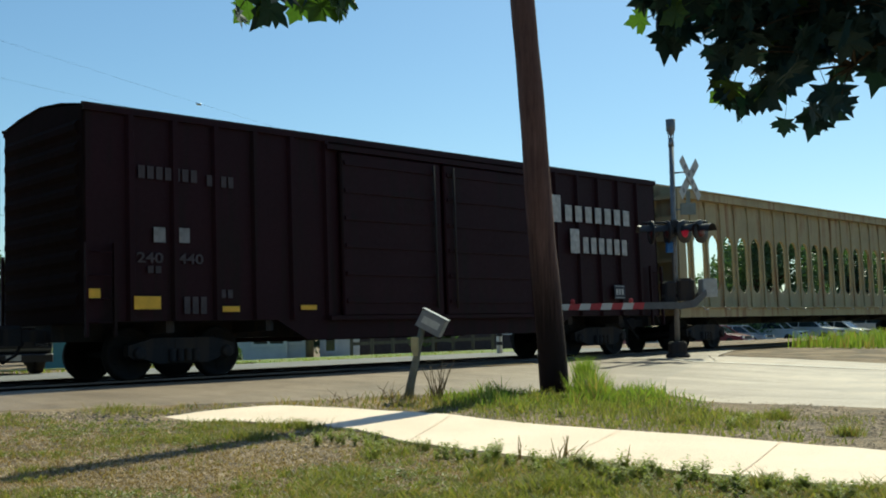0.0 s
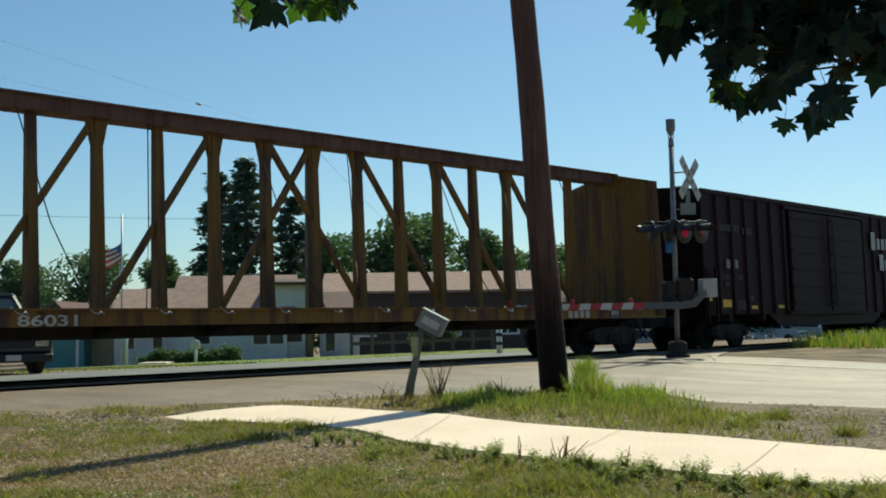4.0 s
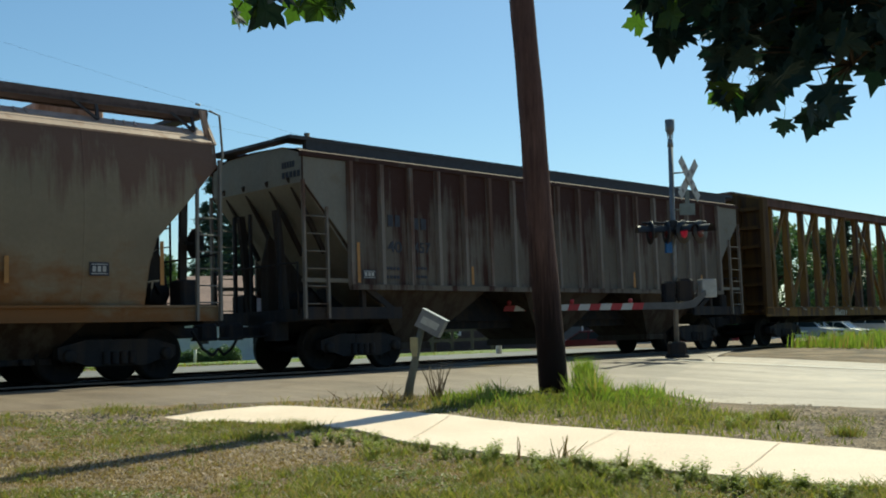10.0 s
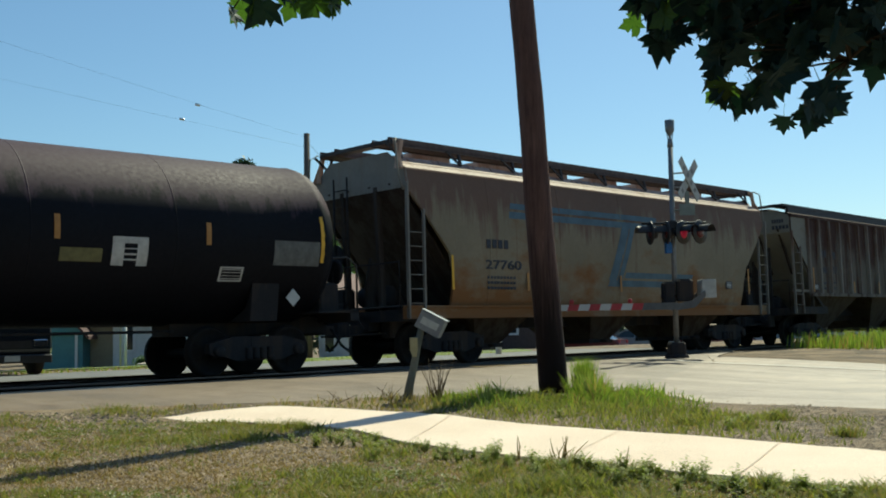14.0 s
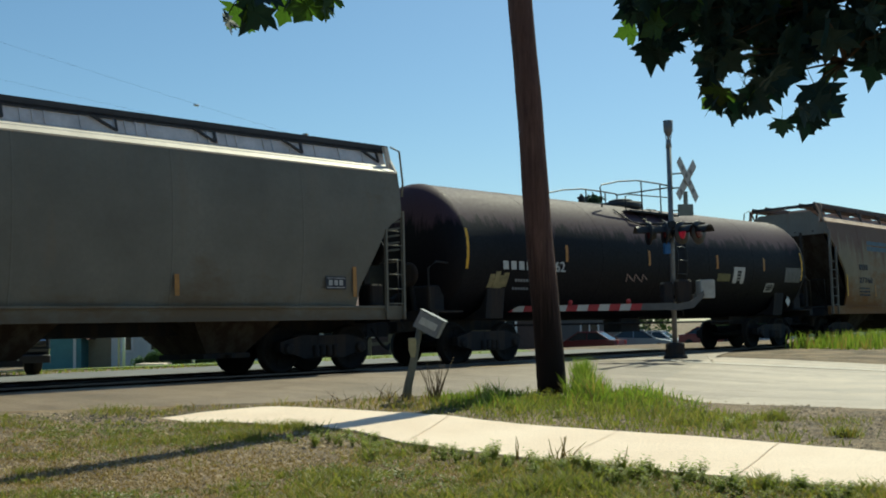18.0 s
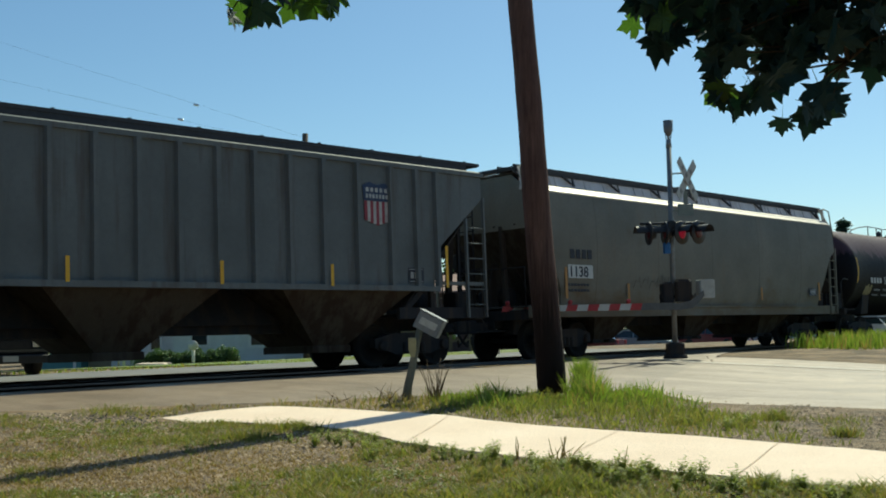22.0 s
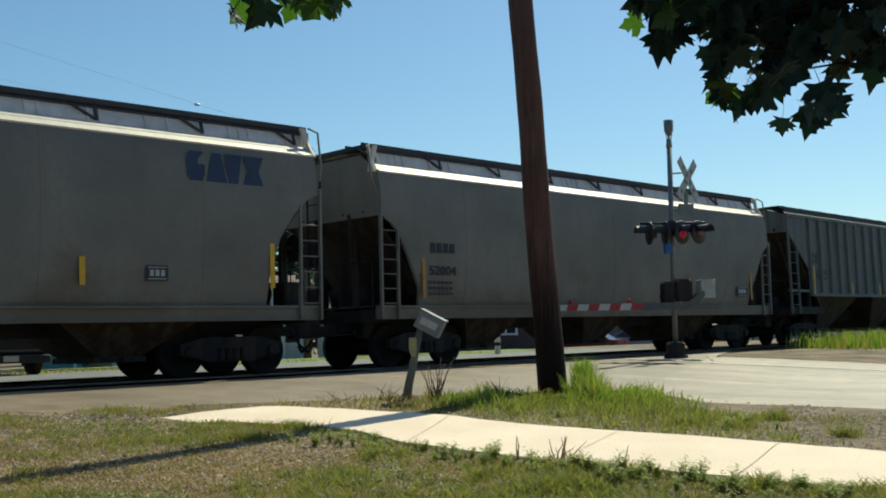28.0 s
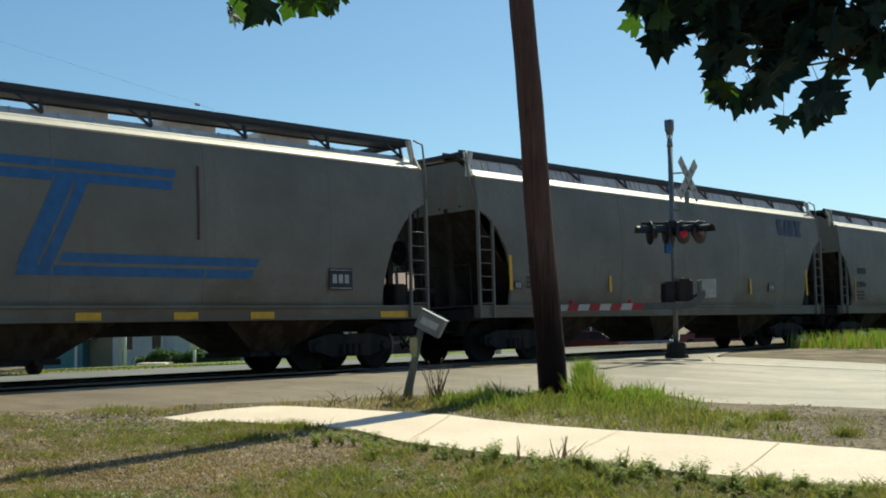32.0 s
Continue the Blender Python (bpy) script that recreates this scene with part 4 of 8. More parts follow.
# ---- boxcar ----
def boxcar(name_label, half, off):
    car = thing("boxcar", name_label, "railway car", "train cars")
    for sy in (-1, 1):
        g = Geo()
        g.slab([(-half, 1.0), (-4.4, 1.0), (-3.7, 0.62), (3.7, 0.62), (4.4, 1.0), (half, 1.0), (half, 4.56), (-half, 4.56)], "y", sy * 1.46, sy * 1.5)
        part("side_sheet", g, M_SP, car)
        for u in [-8.25, -7.4, -6.55, -5.7, -4.85, -4.0, -3.15, 3.15, 4.0, 4.85, 5.7, 6.55, 7.4, 8.25]:
            if abs(u) < half:
                g = Geo()
                g.slab([(u - 0.09, sy * 1.5), (u - 0.05, sy * 1.57), (u + 0.05, sy * 1.57), (u + 0.09, sy * 1.5)], "z", 1.0, 4.5)
                part("side_post", g, M_SP, car)
        for a in (-2.85, 0.05):                # a pair of sliding doors
            door = Geo()
            door.cbox(a, a + 2.8, sy * 1.56 - 0.05, sy * 1.56 + 0.05, 1.08, 4.32, 0.03)
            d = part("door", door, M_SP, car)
            for z in (1.35, 1.9, 2.45, 3.0, 3.55, 4.1):
                hg = Geo()
                hg.box(a + 0.08, a + 2.72, sy * 1.625 - 0.014, sy * 1.625 + 0.014, z - 0.04, z + 0.04)
                part("door_rib", hg, M_SP, d)
            hg = Geo()
            hg.tube([(a + (0.25 if a > 0 else 2.55), sy * 1.67, 1.2), (a + (0.25 if a > 0 else 2.55), sy * 1.67, 4.25)], 0.025, 6)
            part("lock_rod", hg, M_UNDER, d)
        g = Geo()
        g.box(-3.2, 3.2, sy * 1.58 - 0.06, sy * 1.58 + 0.06, 0.98, 1.06)
        g.box(-3.2, 3.2, sy * 1.58 - 0.06, sy * 1.58 + 0.06, 4.34, 4.44)
        g.box(-half, half, sy * 1.51 - 0.05, sy * 1.51 + 0.05, 4.5, 4.6)
        part("door_track", g, M_SP, car)
    for sx in (-1, 1):
        g = Geo()
        g.slab([(-1.5, 1.0), (1.5, 1.0), (1.5, 4.58), (0, 4.78), (-1.5, 4.58)], "x", half - 0.05, half)
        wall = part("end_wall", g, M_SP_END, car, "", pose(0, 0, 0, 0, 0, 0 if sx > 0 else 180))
        for k in range(9):
            z = 1.35 + k * 0.36
            g = Geo()
            v = [(half + dx, y, z + dz) for y in (-1.36, 1.36) for dx, dz in ((0, -0.13), (0.07, -0.05), (0.07, 0.05), (0, 0.13))]
            g.add(v, [(0, 1, 5, 4), (1, 2, 6, 5), (2, 3, 7, 6), (0, 3, 2, 1), (4, 5, 6, 7)])
            part("end_rib", g, M_SP_END, wall)
        for sy in (-1, 1):
            ladder(car, sx * half - (0.5 if sx > 0 else 0), sy * 1.60, 0.75, 2.3, 0.5, M_SP, rungs=4)
    g = Geo()
    n = 16
    prof = [(-1.53, 4.6), (-0.8, 4.73), (0, 4.80), (0.8, 4.73), (1.53, 4.6)]
    g.grid(lambda i, j: (-half - 0.03 + (2 * half + 0.06) * i / n, prof[j][0], prof[j][1]), n, 4, 0, False)
    for k in range(15):
        u = -half + 0.6 + k * (2 * half - 1.2) / 14
        for (y0, z0), (y1, z1) in zip(prof, prof[1:]):
            g.beam((u, y0 * 0.96, z0 + 0.004), (u, y1 * 0.96, z1 + 0.004), 0.06, 0.03)
    for y in (-1.535, 1.535):
        g.box(-half - 0.03, half + 0.03, y - 0.02, y + 0.02, 4.57, 4.63)
    part("roof", g, M_SP_ROOF, car)
    g = Geo()
    g.box(-half + 0.05, half - 0.05, -1.4, 1.4, 1.0, 1.08)
    g.box(-half + 0.02, half - 0.02, -0.3, 0.3, 0.7, 1.0)
    for u in (-6.6, -4.5, -2.2, 0, 2.2, 4.5, 6.6):
        g.box(u - 0.08, u + 0.08, -1.4, 1.4, 0.8, 1.0)
    part("underframe", g, M_UNDER, car)
    y = -1.512
    letter_bars(1, 0.3, 0.26, M_LETTER_G, car, -6.98, 2.35, y - 0.02, gap=0.25)
    letter_bars(1, 0.3, 0.26, M_LETTER_G, car, -6.5, 2.36, y - 0.02, gap=0.25)
    lettering("240", 0.17, M_LETTER_F, car, -7.3, 2.0, y - 0.02, 0.5, "pale worn numerals")
    lettering("440", 0.17, M_LETTER_F, car, -6.5, 2.0, y - 0.02, 0.5, "pale worn numerals")
    letter_bars(2, 0.3, 0.12, M_LETTER_F, car, -7.1, 1.82, y - 0.02)
    letter_bars(7, 1.2, 0.22, M_LETTER_F, car, -7.26, 3.44, y - 0.02)
    letter_bars(4, 0.6, 0.2, M_LETTER_F, car, -5.9, 3.4, y - 0.02)
    # company name: tall first bar and lower ones after it
    letter_bars(1, 0.5, 0.66, M_LETTER, car, 3.74, 3.28, y - 0.07)
    letter_bars(7, 2.8, 0.4, M_LETTER, car, 4.26, 3.32, y - 0.07, gap=0.36)
    letter_bars(1, 0.5, 0.6, M_LETTER, car, 4.42, 2.54, y - 0.07)
    letter_bars(6, 1.95, 0.4, M_LETTER, car, 4.92, 2.55, y - 0.07, gap=0.36)
    for x, z, w, h in ((-7.39, 1.2, 0.5, 0.22), (-5.65, 1.15, 0.36, 0.1), (-3.9, 1.18, 0.38, 0.09), (2.05, 1.57, 0.27, 0.27), (1.28, 1.13, 0.4, 0.09), (-8.2, 1.38, 0.2, 0.16)):
        g = Geo()
        g.box(x, x + w, y - 0.08, y - 0.07, z, z + h)
        part("reflector", g, M_YELLOW, car, "yellow reflector panel")
    data_plate(car, 6.13, 1.42, 0.45, 0.36, y - 0.07)
    letter_bars(3, 0.5, 0.3, M_LETTER_F, car, -6.4, 1.12, y - 0.02)
    letter_bars(2, 0.3, 0.15, M_LETTER_F, car, -5.65, 1.4, y - 0.02)
    running_gear(car, half - 2.1, half)
    cars.append((car, off, half - 2.1))
    return car


# ---- centre-beam flat cars ----
def bulkhead(car, x, sx, mat, top=4.66):
    g = Geo()
    g.slab([(-1.42, 1.0), (1.42, 1.0), (1.42, top), (0.4, top + 0.26), (-0.4, top + 0.26), (-1.42, top)], "x", 0.0, 0.06)
    b = part("bulkhead", g, mat, car, "", pose(x, 0, 0, 0, 0, 0 if sx < 0 else 180))
    outer = M_CBEAM_END if mat is M_CBEAM else mat
    # thin sheet that gives the outer face its darker colour
    g = Geo()
    g.slab([(-1.3, 1.02), (1.3, 1.02), (1.3, top - 0.04), (0.4, top + 0.2), (-0.4, top + 0.2), (-1.3, top - 0.04)], "x", -0.012, -0.004)
    part("end_plate", g, outer, b)
    for y in (-1.38, 1.38):
        g = Geo()
        g.slab([(0.0, 1.0), (-0.42, 1.0), (-0.30, top), (0.0, top)], "y", y - 0.06, y + 0.06)
        part("bulkhead_post", g, outer, b)
    for y in (-0.5, 0.5):
        g = Geo()
        g.slab([(-0.002, 1.0), (-0.36, 1.0), (-0.26, top + 0.1), (-0.002, top + 0.1)], "y", y - 0.05, y + 0.05)
        part("bulkhead_post", g, outer, b)
    for k in range(6):
        z = 1.35 + k * 0.6
        g = Geo()
        g.box(-0.2, -0.002, -1.32, 1.32, z - 0.05, z + 0.06)
        part("bulkhead_rib", g, outer, b)
    g = Geo()
    g.box(0.062, 0.075, -1.25, 1.25, 1.2, 2.9)
    part("wear_plate", g, mat, b)
    for dy in (-0.2, 0.25):
        g = Geo()
        g.tube([(0.0, dy, top + 0.25), (0.0, dy, top + 0.34), (0.35, dy, top + 0.34)], 0.015, 5)
        part("grab_iron", g, M_STEEL, b)


DIAGONALS = ((0, 2), (2, 4), (4, 6), (6, 8), (9, 7), (11, 9), (13, 11), (15, 13))   # foot and head of each brace, by post


def beam_car(name_label, off, posts, mat, diagonals=True, panels=False, top=4.66):
    half = 11.5
    car = thing("flatcar", name_label, "railway car", "train cars")
    bulkhead(car, -half + 0.42, -1, mat, top)
    bulkhead(car, half - 0.42, 1, mat, top)
    for sy in (-1, 1):
        g = Geo()
        g.slab([(-half, 0.93), (half, 0.93), (half, 1.2), (-half, 1.2)], "y", sy * 1.38, sy * 1.42)
        g.box(-half, half, sy * 1.40 - 0.09, sy * 1.40 + 0.07, 1.19, 1.225)
        part("side_sill", g, mat, car)
        for k in range(17):
            u = -10.2 + k * 1.275
            g = Geo()
            g.tube([(u - 0.14, sy * 1.45, 1.24), (u - 0.05, sy * 1.49, 1.15), (u + 0.03, sy * 1.5, 1.13), (u + 0.07, sy * 1.5, 1.17), (u + 0.13, sy * 1.49, 1.13)], 0.011, 6)
            part("winch", g, M_GALV, car, "worn metal strap winch")
    if diagonals:
        for k, u in enumerate((-8.3, -5.9, -3.4, -1.0, 1.4, 4.0, 6.4, 8.6)):
            g = Geo()
            d = 0.75 if k % 2 else -0.75
            g.tube([(u, -0.22, top + 0.1), (u + d * 0.45, -0.8, 2.7), (u + d, -1.42, 1.22)], 0.012, 5)
            part("tie_cable", g, M_BLACK, car)
    g = Geo()
    g.box(-half + 0.3, half - 0.3, -1.38, 1.38, 1.08, 1.15)
    for k in range(22):
        u = -half + 0.8 + k * (2 * half - 1.6) / 21
        g.box(u - 0.14, u + 0.14, -1.36, 1.36, 1.15, 1.2)
    part("deck", g, mat, car)
    g = Geo()
    g.box(-half + 0.1, half - 0.1, -0.3, 0.3, 0.74, 1.08)
    for k in range(9):
        u = -9.0 + k * 2.25
        g.slab([(-1.38, 1.08), (1.38, 1.08), (1.38, 0.95), (0.3, 0.76), (-0.3, 0.76), (-1.38, 0.95)], "x", u - 0.04, u + 0.04)
    part("underframe", g, M_UNDER, car)
    g = Geo()
    g.box(-half + 0.3, half - 0.3, -0.24, 0.24, top + 0.05, top + 0.30)
    g.box(-half + 0.3, half - 0.3, -0.3, 0.3, top + 0.29, top + 0.33)
    part("top_chord", g, M_BEAM_TOP if diagonals else mat, car)
    for i, u in enumerate(posts):
        g = Geo()
        v = []
        w0, w1, y0, y1 = (0.10, 0.075, 0.135, 0.09) if not panels else (0.055, 0.045, 0.09, 0.08)
        for z, yy, w in ((1.2, y0, w0), (top + 0.06, y1, w1)):
            v += [(u - w, -yy, z), (u + w, -yy, z), (u + w, yy, z), (u - w, yy, z)]
        g.add(v, [(0, 1, 5, 4), (1, 2, 6, 5), (2, 3, 7, 6), (3, 0, 4, 7), (0, 3, 2, 1), (4, 5, 6, 7)])
        part("centre_post", g, mat, car)
    if diagonals:
        n = len(posts)
        for lo, hi in DIAGONALS:
            a, b = posts[lo], posts[hi]
            g = Geo()
            g.beam((a + 0.1, 0, 1.25), (b - 0.1 if b > a else b + 0.1, 0, top), 0.11, 0.11)
            g.slab([(b - 0.2, top + 0.05), (b + 0.2, top + 0.05), (b + 0.1, top - 0.4), (b - 0.1, top - 0.4)], "y", -0.07, 0.07)
            part("diagonal_brace", g, mat, car)
    if panels:
        for u0, u1 in zip(posts, posts[1:]):
            w, c = (u1 - u0), (u0 + u1) / 2
            r = w * 0.37
            g = Geo()
            inner = [(c + r * math.cos(a), 3.15 + r * math.sin(a) * 1.2) for a in [math.pi * k / 8 for k in range(9)]] + \
                    [(c + r * math.cos(a), 2.15 + r * math.sin(a) * 1.2) for a in [math.pi + math.pi * k / 8 for k in range(9)]]
            outer = []
            for x, z in inner:
                dx, dz = x - c, z - 2.65
                k = min((w / 2) / max(abs(dx), 1e-6), (1.72 if dz < 0 else 2.0) / max(abs(dz), 1e-6))
                outer.append((c + dx * k, min(max(2.65 + dz * k, 1.2), top + 0.06)))
            n = len(inner)
            for y in (-0.04, 0.04):
                g.add([(x, y, z) for x, z in inner] + [(x, y, z) for x, z in outer], [(i, (i + 1) % n, n + (i + 1) % n, n + i) for i in range(n)])
            g.add([(x, -0.04, z) for x, z in inner] + [(x, 0.04, z) for x, z in inner], [(i, (i + 1) % n, n + (i + 1) % n, n + i) for i in range(n)])
            part("web_panel", g, mat, car)
    running_gear(car, half - 1.9, half)
    cars.append((car, off, half - 1.9))
    return car


# ---- tank car ----
def tank_car(name_label, off):
    half = 9.05
    car = thing("tank_car", name_label, "railway car", "train cars")
    r, zc, L = 1.60, 2.56, 8.15
    g = Geo()
    prof = [(-L - 0.62, 0.0)] + [(-L - 0.62 * math.cos(a), r * math.sin(a)) for a in [math.pi / 2 * k / 8 for k in range(1, 8)]] + \
           [(-L, r), (-L + 0.06, r + 0.012), (-L + 0.1, r)] + [(-L + 2 * L * k / 10, r) for k in range(1, 10)] + \
           [(L - 0.1, r), (L - 0.06, r + 0.012), (L, r)] + [(L + 0.62 * math.cos(a), r * math.sin(a)) for a in [math.pi / 2 * k / 8 for k in range(7, 0, -1)]] + [(L + 0.62, 0.0)]
    g.lathe("x", prof, 48, 0, (0, 0, zc))
    part("tank", g, M_TANK, car)
    g = Geo()
    for u in [-L + 2.6 * k for k in range(1, 6)]:
        g.lathe("x", [(u - 0.015, r), (u - 0.01, r + 0.003), (u + 0.01, r + 0.003), (u + 0.015, r)], 48, 0, (0, 0, zc))
    part("weld_band", g, M_TANK, car)
    # platform, rails and fittings at the top
    g = Geo()
    g.lathe("z", [(zc + r - 0.1, 0.62), (zc + r + 0.12, 0.6), (zc + r + 0.14, 0.0)], 20, 0, (0.25, 0, 0))
    g.lathe("z", [(zc + r + 0.1, 0.34), (zc + r + 0.2, 0.34), (zc + r + 0.23, 0.25), (zc + r + 0.23, 0)], 18, 0, (0.25, 0, 0))
    part("manway", g, M_BLACK, car)
    g = Geo()
    g.lathe("z", [(zc + r - 0.1, 0.09), (zc + r + 0.14, 0.09), (zc + r + 0.2, 0.05), (zc + r + 0.26, 0.0)], 12, 0, (-1.75, -0.1, 0))
    g.beam((-1.9, -0.1, zc + r + 0.12), (-1.6, -0.1, zc + r + 0.12), 0.06)
    part("vent_valve", g, M_BLACK, car)
    g = Geo()
    for y in (-0.95, 0.95):
        g.box(-1.0, 1.45, y - 0.22, y + 0.22, zc + r - 0.30, zc + r - 0.26)
    part("platform", g, M_WALK, car)
    zt = zc + r + 0.62
    for y in (-0.95, 0.95):
        g = Geo()
        g.tube([(-2.0, y, zc + r - 0.24), (-2.05, y, zc + r + 0.3), (-2.0, y, zc + r + 0.36), (-1.2, y, zc + r + 0.52), (-0.3, y, zt), (0.6, y, zt), (1.4, y, zt - 0.02), (1.45, y, zt - 0.08), (1.45, y, zc + r - 0.3)], 0.022, 6)
        for u in (-0.1, 0.85):
            g.tube([(u, y, zc + r - 0.28), (u, y, zt)], 0.022, 6)
        g.tube([(-0.9, y, zc + r - 0.26), (-0.9, y, zc + r + 0.14), (-0.75, y, zc + r + 0.2), (1.45, y, zc + r + 0.26)], 0.018, 6)
        part("handrail", g, M_BLACK, car)
    g = Geo()
    g.tube([(1.45, -0.95, zt - 0.05), (1.45, 0.95, zt - 0.05)], 0.022, 6)
    part("handrail", g, M_BLACK, car)
    g = Geo()                                  # sloping grab rails down the shoulder
    for u0 in (-1.5, -0.6):
        g.tube([(u0, -0.95, zc + r - 0.26), (u0 + 0.25, -1.3, zc + 1.0), (u0 + 1.0, -1.36, zc + 0.9), (u0 + 1.3, -1.05, zc + r - 0.3)], 0.02, 6)
    part("grab_iron", g, M_BLACK, car)
    for dx in (0.7,):
        g = Geo()
        for e in (-0.24, 0.24):
            pts = [(dx + e, -(r + 0.06) * math.cos(a), zc + (r + 0.06) * math.sin(a)) for a in [math.radians(x) for x in range(-35, 66, 12)]]
            g.tube([(dx + e, -1.45, 1.0)] + pts, 0.024, 6)
        for a in range(-40, 66, 13):
            aa = math.radians(a)
            g.tube([(dx - 0.24, -(r + 0.06) * math.cos(aa), zc + (r + 0.06) * math.sin(aa)), (dx + 0.24, -(r + 0.06) * math.cos(aa), zc + (r + 0.06) * math.sin(aa))], 0.016, 5)
        part("ladder", g, M_BLACK, car)
    for sx in (-1, 1):
        c = sx * 6.85
        g = Geo()
        g.slab([(-1.25, 1.0), (1.25, 1.0), (1.35, 1.7), (1.1, 1.25), (0.6, 1.02), (-0.6, 1.02), (-1.1, 1.25), (-1.35, 1.7)], "x", c - 0.3, c + 0.3)
        g.box(min(sx * 5.4, sx * half), max(sx * 5.4, sx * half), -0.32, 0.32, 0.76, 1.1)
        g.box(min(sx * (half - 0.22), sx * half), max(sx * (half - 0.22), sx * half), -1.4, 1.4, 0.98, 1.2)
        g.box(min(sx * (half - 1.0), sx * half), max(sx * (half - 1.0), sx * half), -1.4, 1.4, 1.14, 1.18)
        for sy in (-1, 1):
            h = Geo()
            h.tube([(sx * half, sy * 1.35, 1.15), (sx * half, sy * 1.35, 2.1), (sx * (half - 0.25), sy * 1.35, 2.25), (sx * (half - 0.9), sy * 1.35, 2.2)], 0.022, 6)
            part("handrail", h, M_BLACK, car)
        g.slab([(sx * 7.0, 1.1), (sx * (half - 0.1), 1.1), (sx * (half - 0.15), 1.5), (sx * 8.35, 1.8), (sx * 7.6, 1.3)], "y", -0.1, 0.1)
        bx = Geo()
        bx.cbox(min(sx * (half - 0.75), sx * (half - 0.25)), max(sx * (half - 0.75), sx * (half - 0.25)), -1.1, -0.5, 1.18, 1.75, 0.04)
        part("brake_box", bx, M_UNDER, car)
        bw = Geo()
        bw.lathe("x", [(sx * (half - 0.1), 0.22), (sx * (half - 0.07), 0.27), (sx * (half - 0.03), 0.27), (sx * half, 0.22)], 16, 0, (0, -0.7, 2.0))
        bw.beam((sx * (half - 0.2), -0.7, 1.2), (sx * (half - 0.06), -0.7, 2.1), 0.08)
        part("brake_wheel", bw, M_UNDER, car)
        part("end_sill", g, M_UNDER, car)
    g = Geo()
    g.cbox(-0.5, 0.5, -0.3, 0.3, 0.62, 1.02, 0.05)
    g.tube([(-5.4, -0.45, 0.85), (5.4, -0.45, 0.85)], 0.03, 6)
    part("underframe", g, M_UNDER, car)

    def curved(x0, x1, z0, z1, mat, name, label=""):
        q = Geo()
        n = 5
        for lift in (0.006,):
            def at(i, j):
                z = z0 + (z1 - z0) * j / n
                a = math.asin(max(-1, min(1, (z - zc) / r)))
                return (x0 + (x1 - x0) * i, -(r + lift) * math.cos(a), z)
            q.grid(at, 1, n)
        return part(name, q, mat, car, label)

    for u in (-8.04, -4.47, -0.86, 2.68, 5.48, 8.04):
        curved(u - 0.05, u + 0.05, 2.1 if abs(u) > 7 else 2.35, 2.75 if abs(u) < 7 else 3.0, M_YELLOW if abs(u) > 7 else M_AMBER, "reflector", "yellow reflector strip")
    lettering("54162", 0.24, M_LETTER_W, car, -5.56, 2.1, -1.585, 1.02, "pale numerals")
    letter_bars(4, 1.12, 0.25, M_LETTER_W, car, -6.83, 2.11, -1.57, gap=0.34)
    for u, z in ((-6.3, 1.84), (-5.4, 1.84), (-6.3, 1.66), (-5.4, 1.66)):
        letter_bars(6, 0.6, 0.07, M_LETTER_G, car, u, z, -1.45 if z > 1.8 else -1.35)
    curved(3.64, 4.3, 1.95, 2.43, M_LETTER_W, "placard", "pale marking panel")
    curved(3.86, 4.1, 1.95, 2.32, M_TANK, "placard", "dark mark")
    curved(2.74, 3.47, 2.0, 2.22, plain("placard_olive", (0.16, 0.15, 0.06), 0.7, 0, 0.3, 6), "placard", "faded olive panel")
    curved(6.9, 7.96, 2.03, 2.49, plain("placard_grey", (0.12, 0.125, 0.12), 0.7, 0, 0.35, 6), "placard", "grey panel with worn writing")
    curved(5.77, 6.27, 1.72, 1.98, M_LETTER_W, "placard", "pale framed panel")
    curved(5.81, 6.23, 1.75, 1.95, M_TANK, "placard")
    cream = plain("graffiti_cream", (0.26, 0.23, 0.12), 0.7, 0, 0.35, 6)
    for k, (x0, z0, z1) in enumerate(((-7.2, 1.7, 2.0), (-7.02, 1.62, 2.06), (-6.86, 1.64, 1.98), (-6.72, 1.72, 2.04))):
        curved(x0, x0 + 0.17, z0, z1, cream, "graffiti", "cream paint scrawl")
    part("graffiti", ribbon([(-2.0 + 0.09 * i, 1.9 + 0.2 * ((i * 3) % 4) / 3) for i in range(12)], 0.04, -1.59), plain("graffiti_red", (0.24, 0.15, 0.12), 0.7, 0, 0.35, 6), car, "faded red paint scrawl")
    g = Geo()
    g.slab([(-0.17, 0), (0, -0.17), (0.17, 0), (0, 0.17)], "y", -0.01, 0.0)
    part("placard", g, M_SIGN, car, "white diamond placard", pose(7.5, -1.3, 1.44))
    for k in range(5):
        g = Geo()
        w = 0.75 - 0.08 * k
        zz = 3.25 - 0.16 * k
        g.box(-0.005, 0.0, -0.55, -0.55 + w, -0.022, 0.022)
        rr = math.hypot(0.3, zz - zc)
        part("lettering", g, M_LETTER_G, car, "", pose(-L - 0.62 * math.sqrt(max(0, 1 - (rr / r) ** 2)) - 0.02, 0.35, zz, 0, 0, 0))
    running_gear(car, 6.85, half)
    cars.append((car, off, 6.85))
    return car


# ---- ground, roads, track ----
def sheet(name, xs, ys, fn, mat, label, kind="structure", category="ground"):
    g = Geo()
    g.grid(lambda i, j: (xs[i], ys[j], fn(xs[i], ys[j])), len(xs) - 1, len(ys) - 1)
    return tagged(part(name, g, mat), label, category, "", kind)


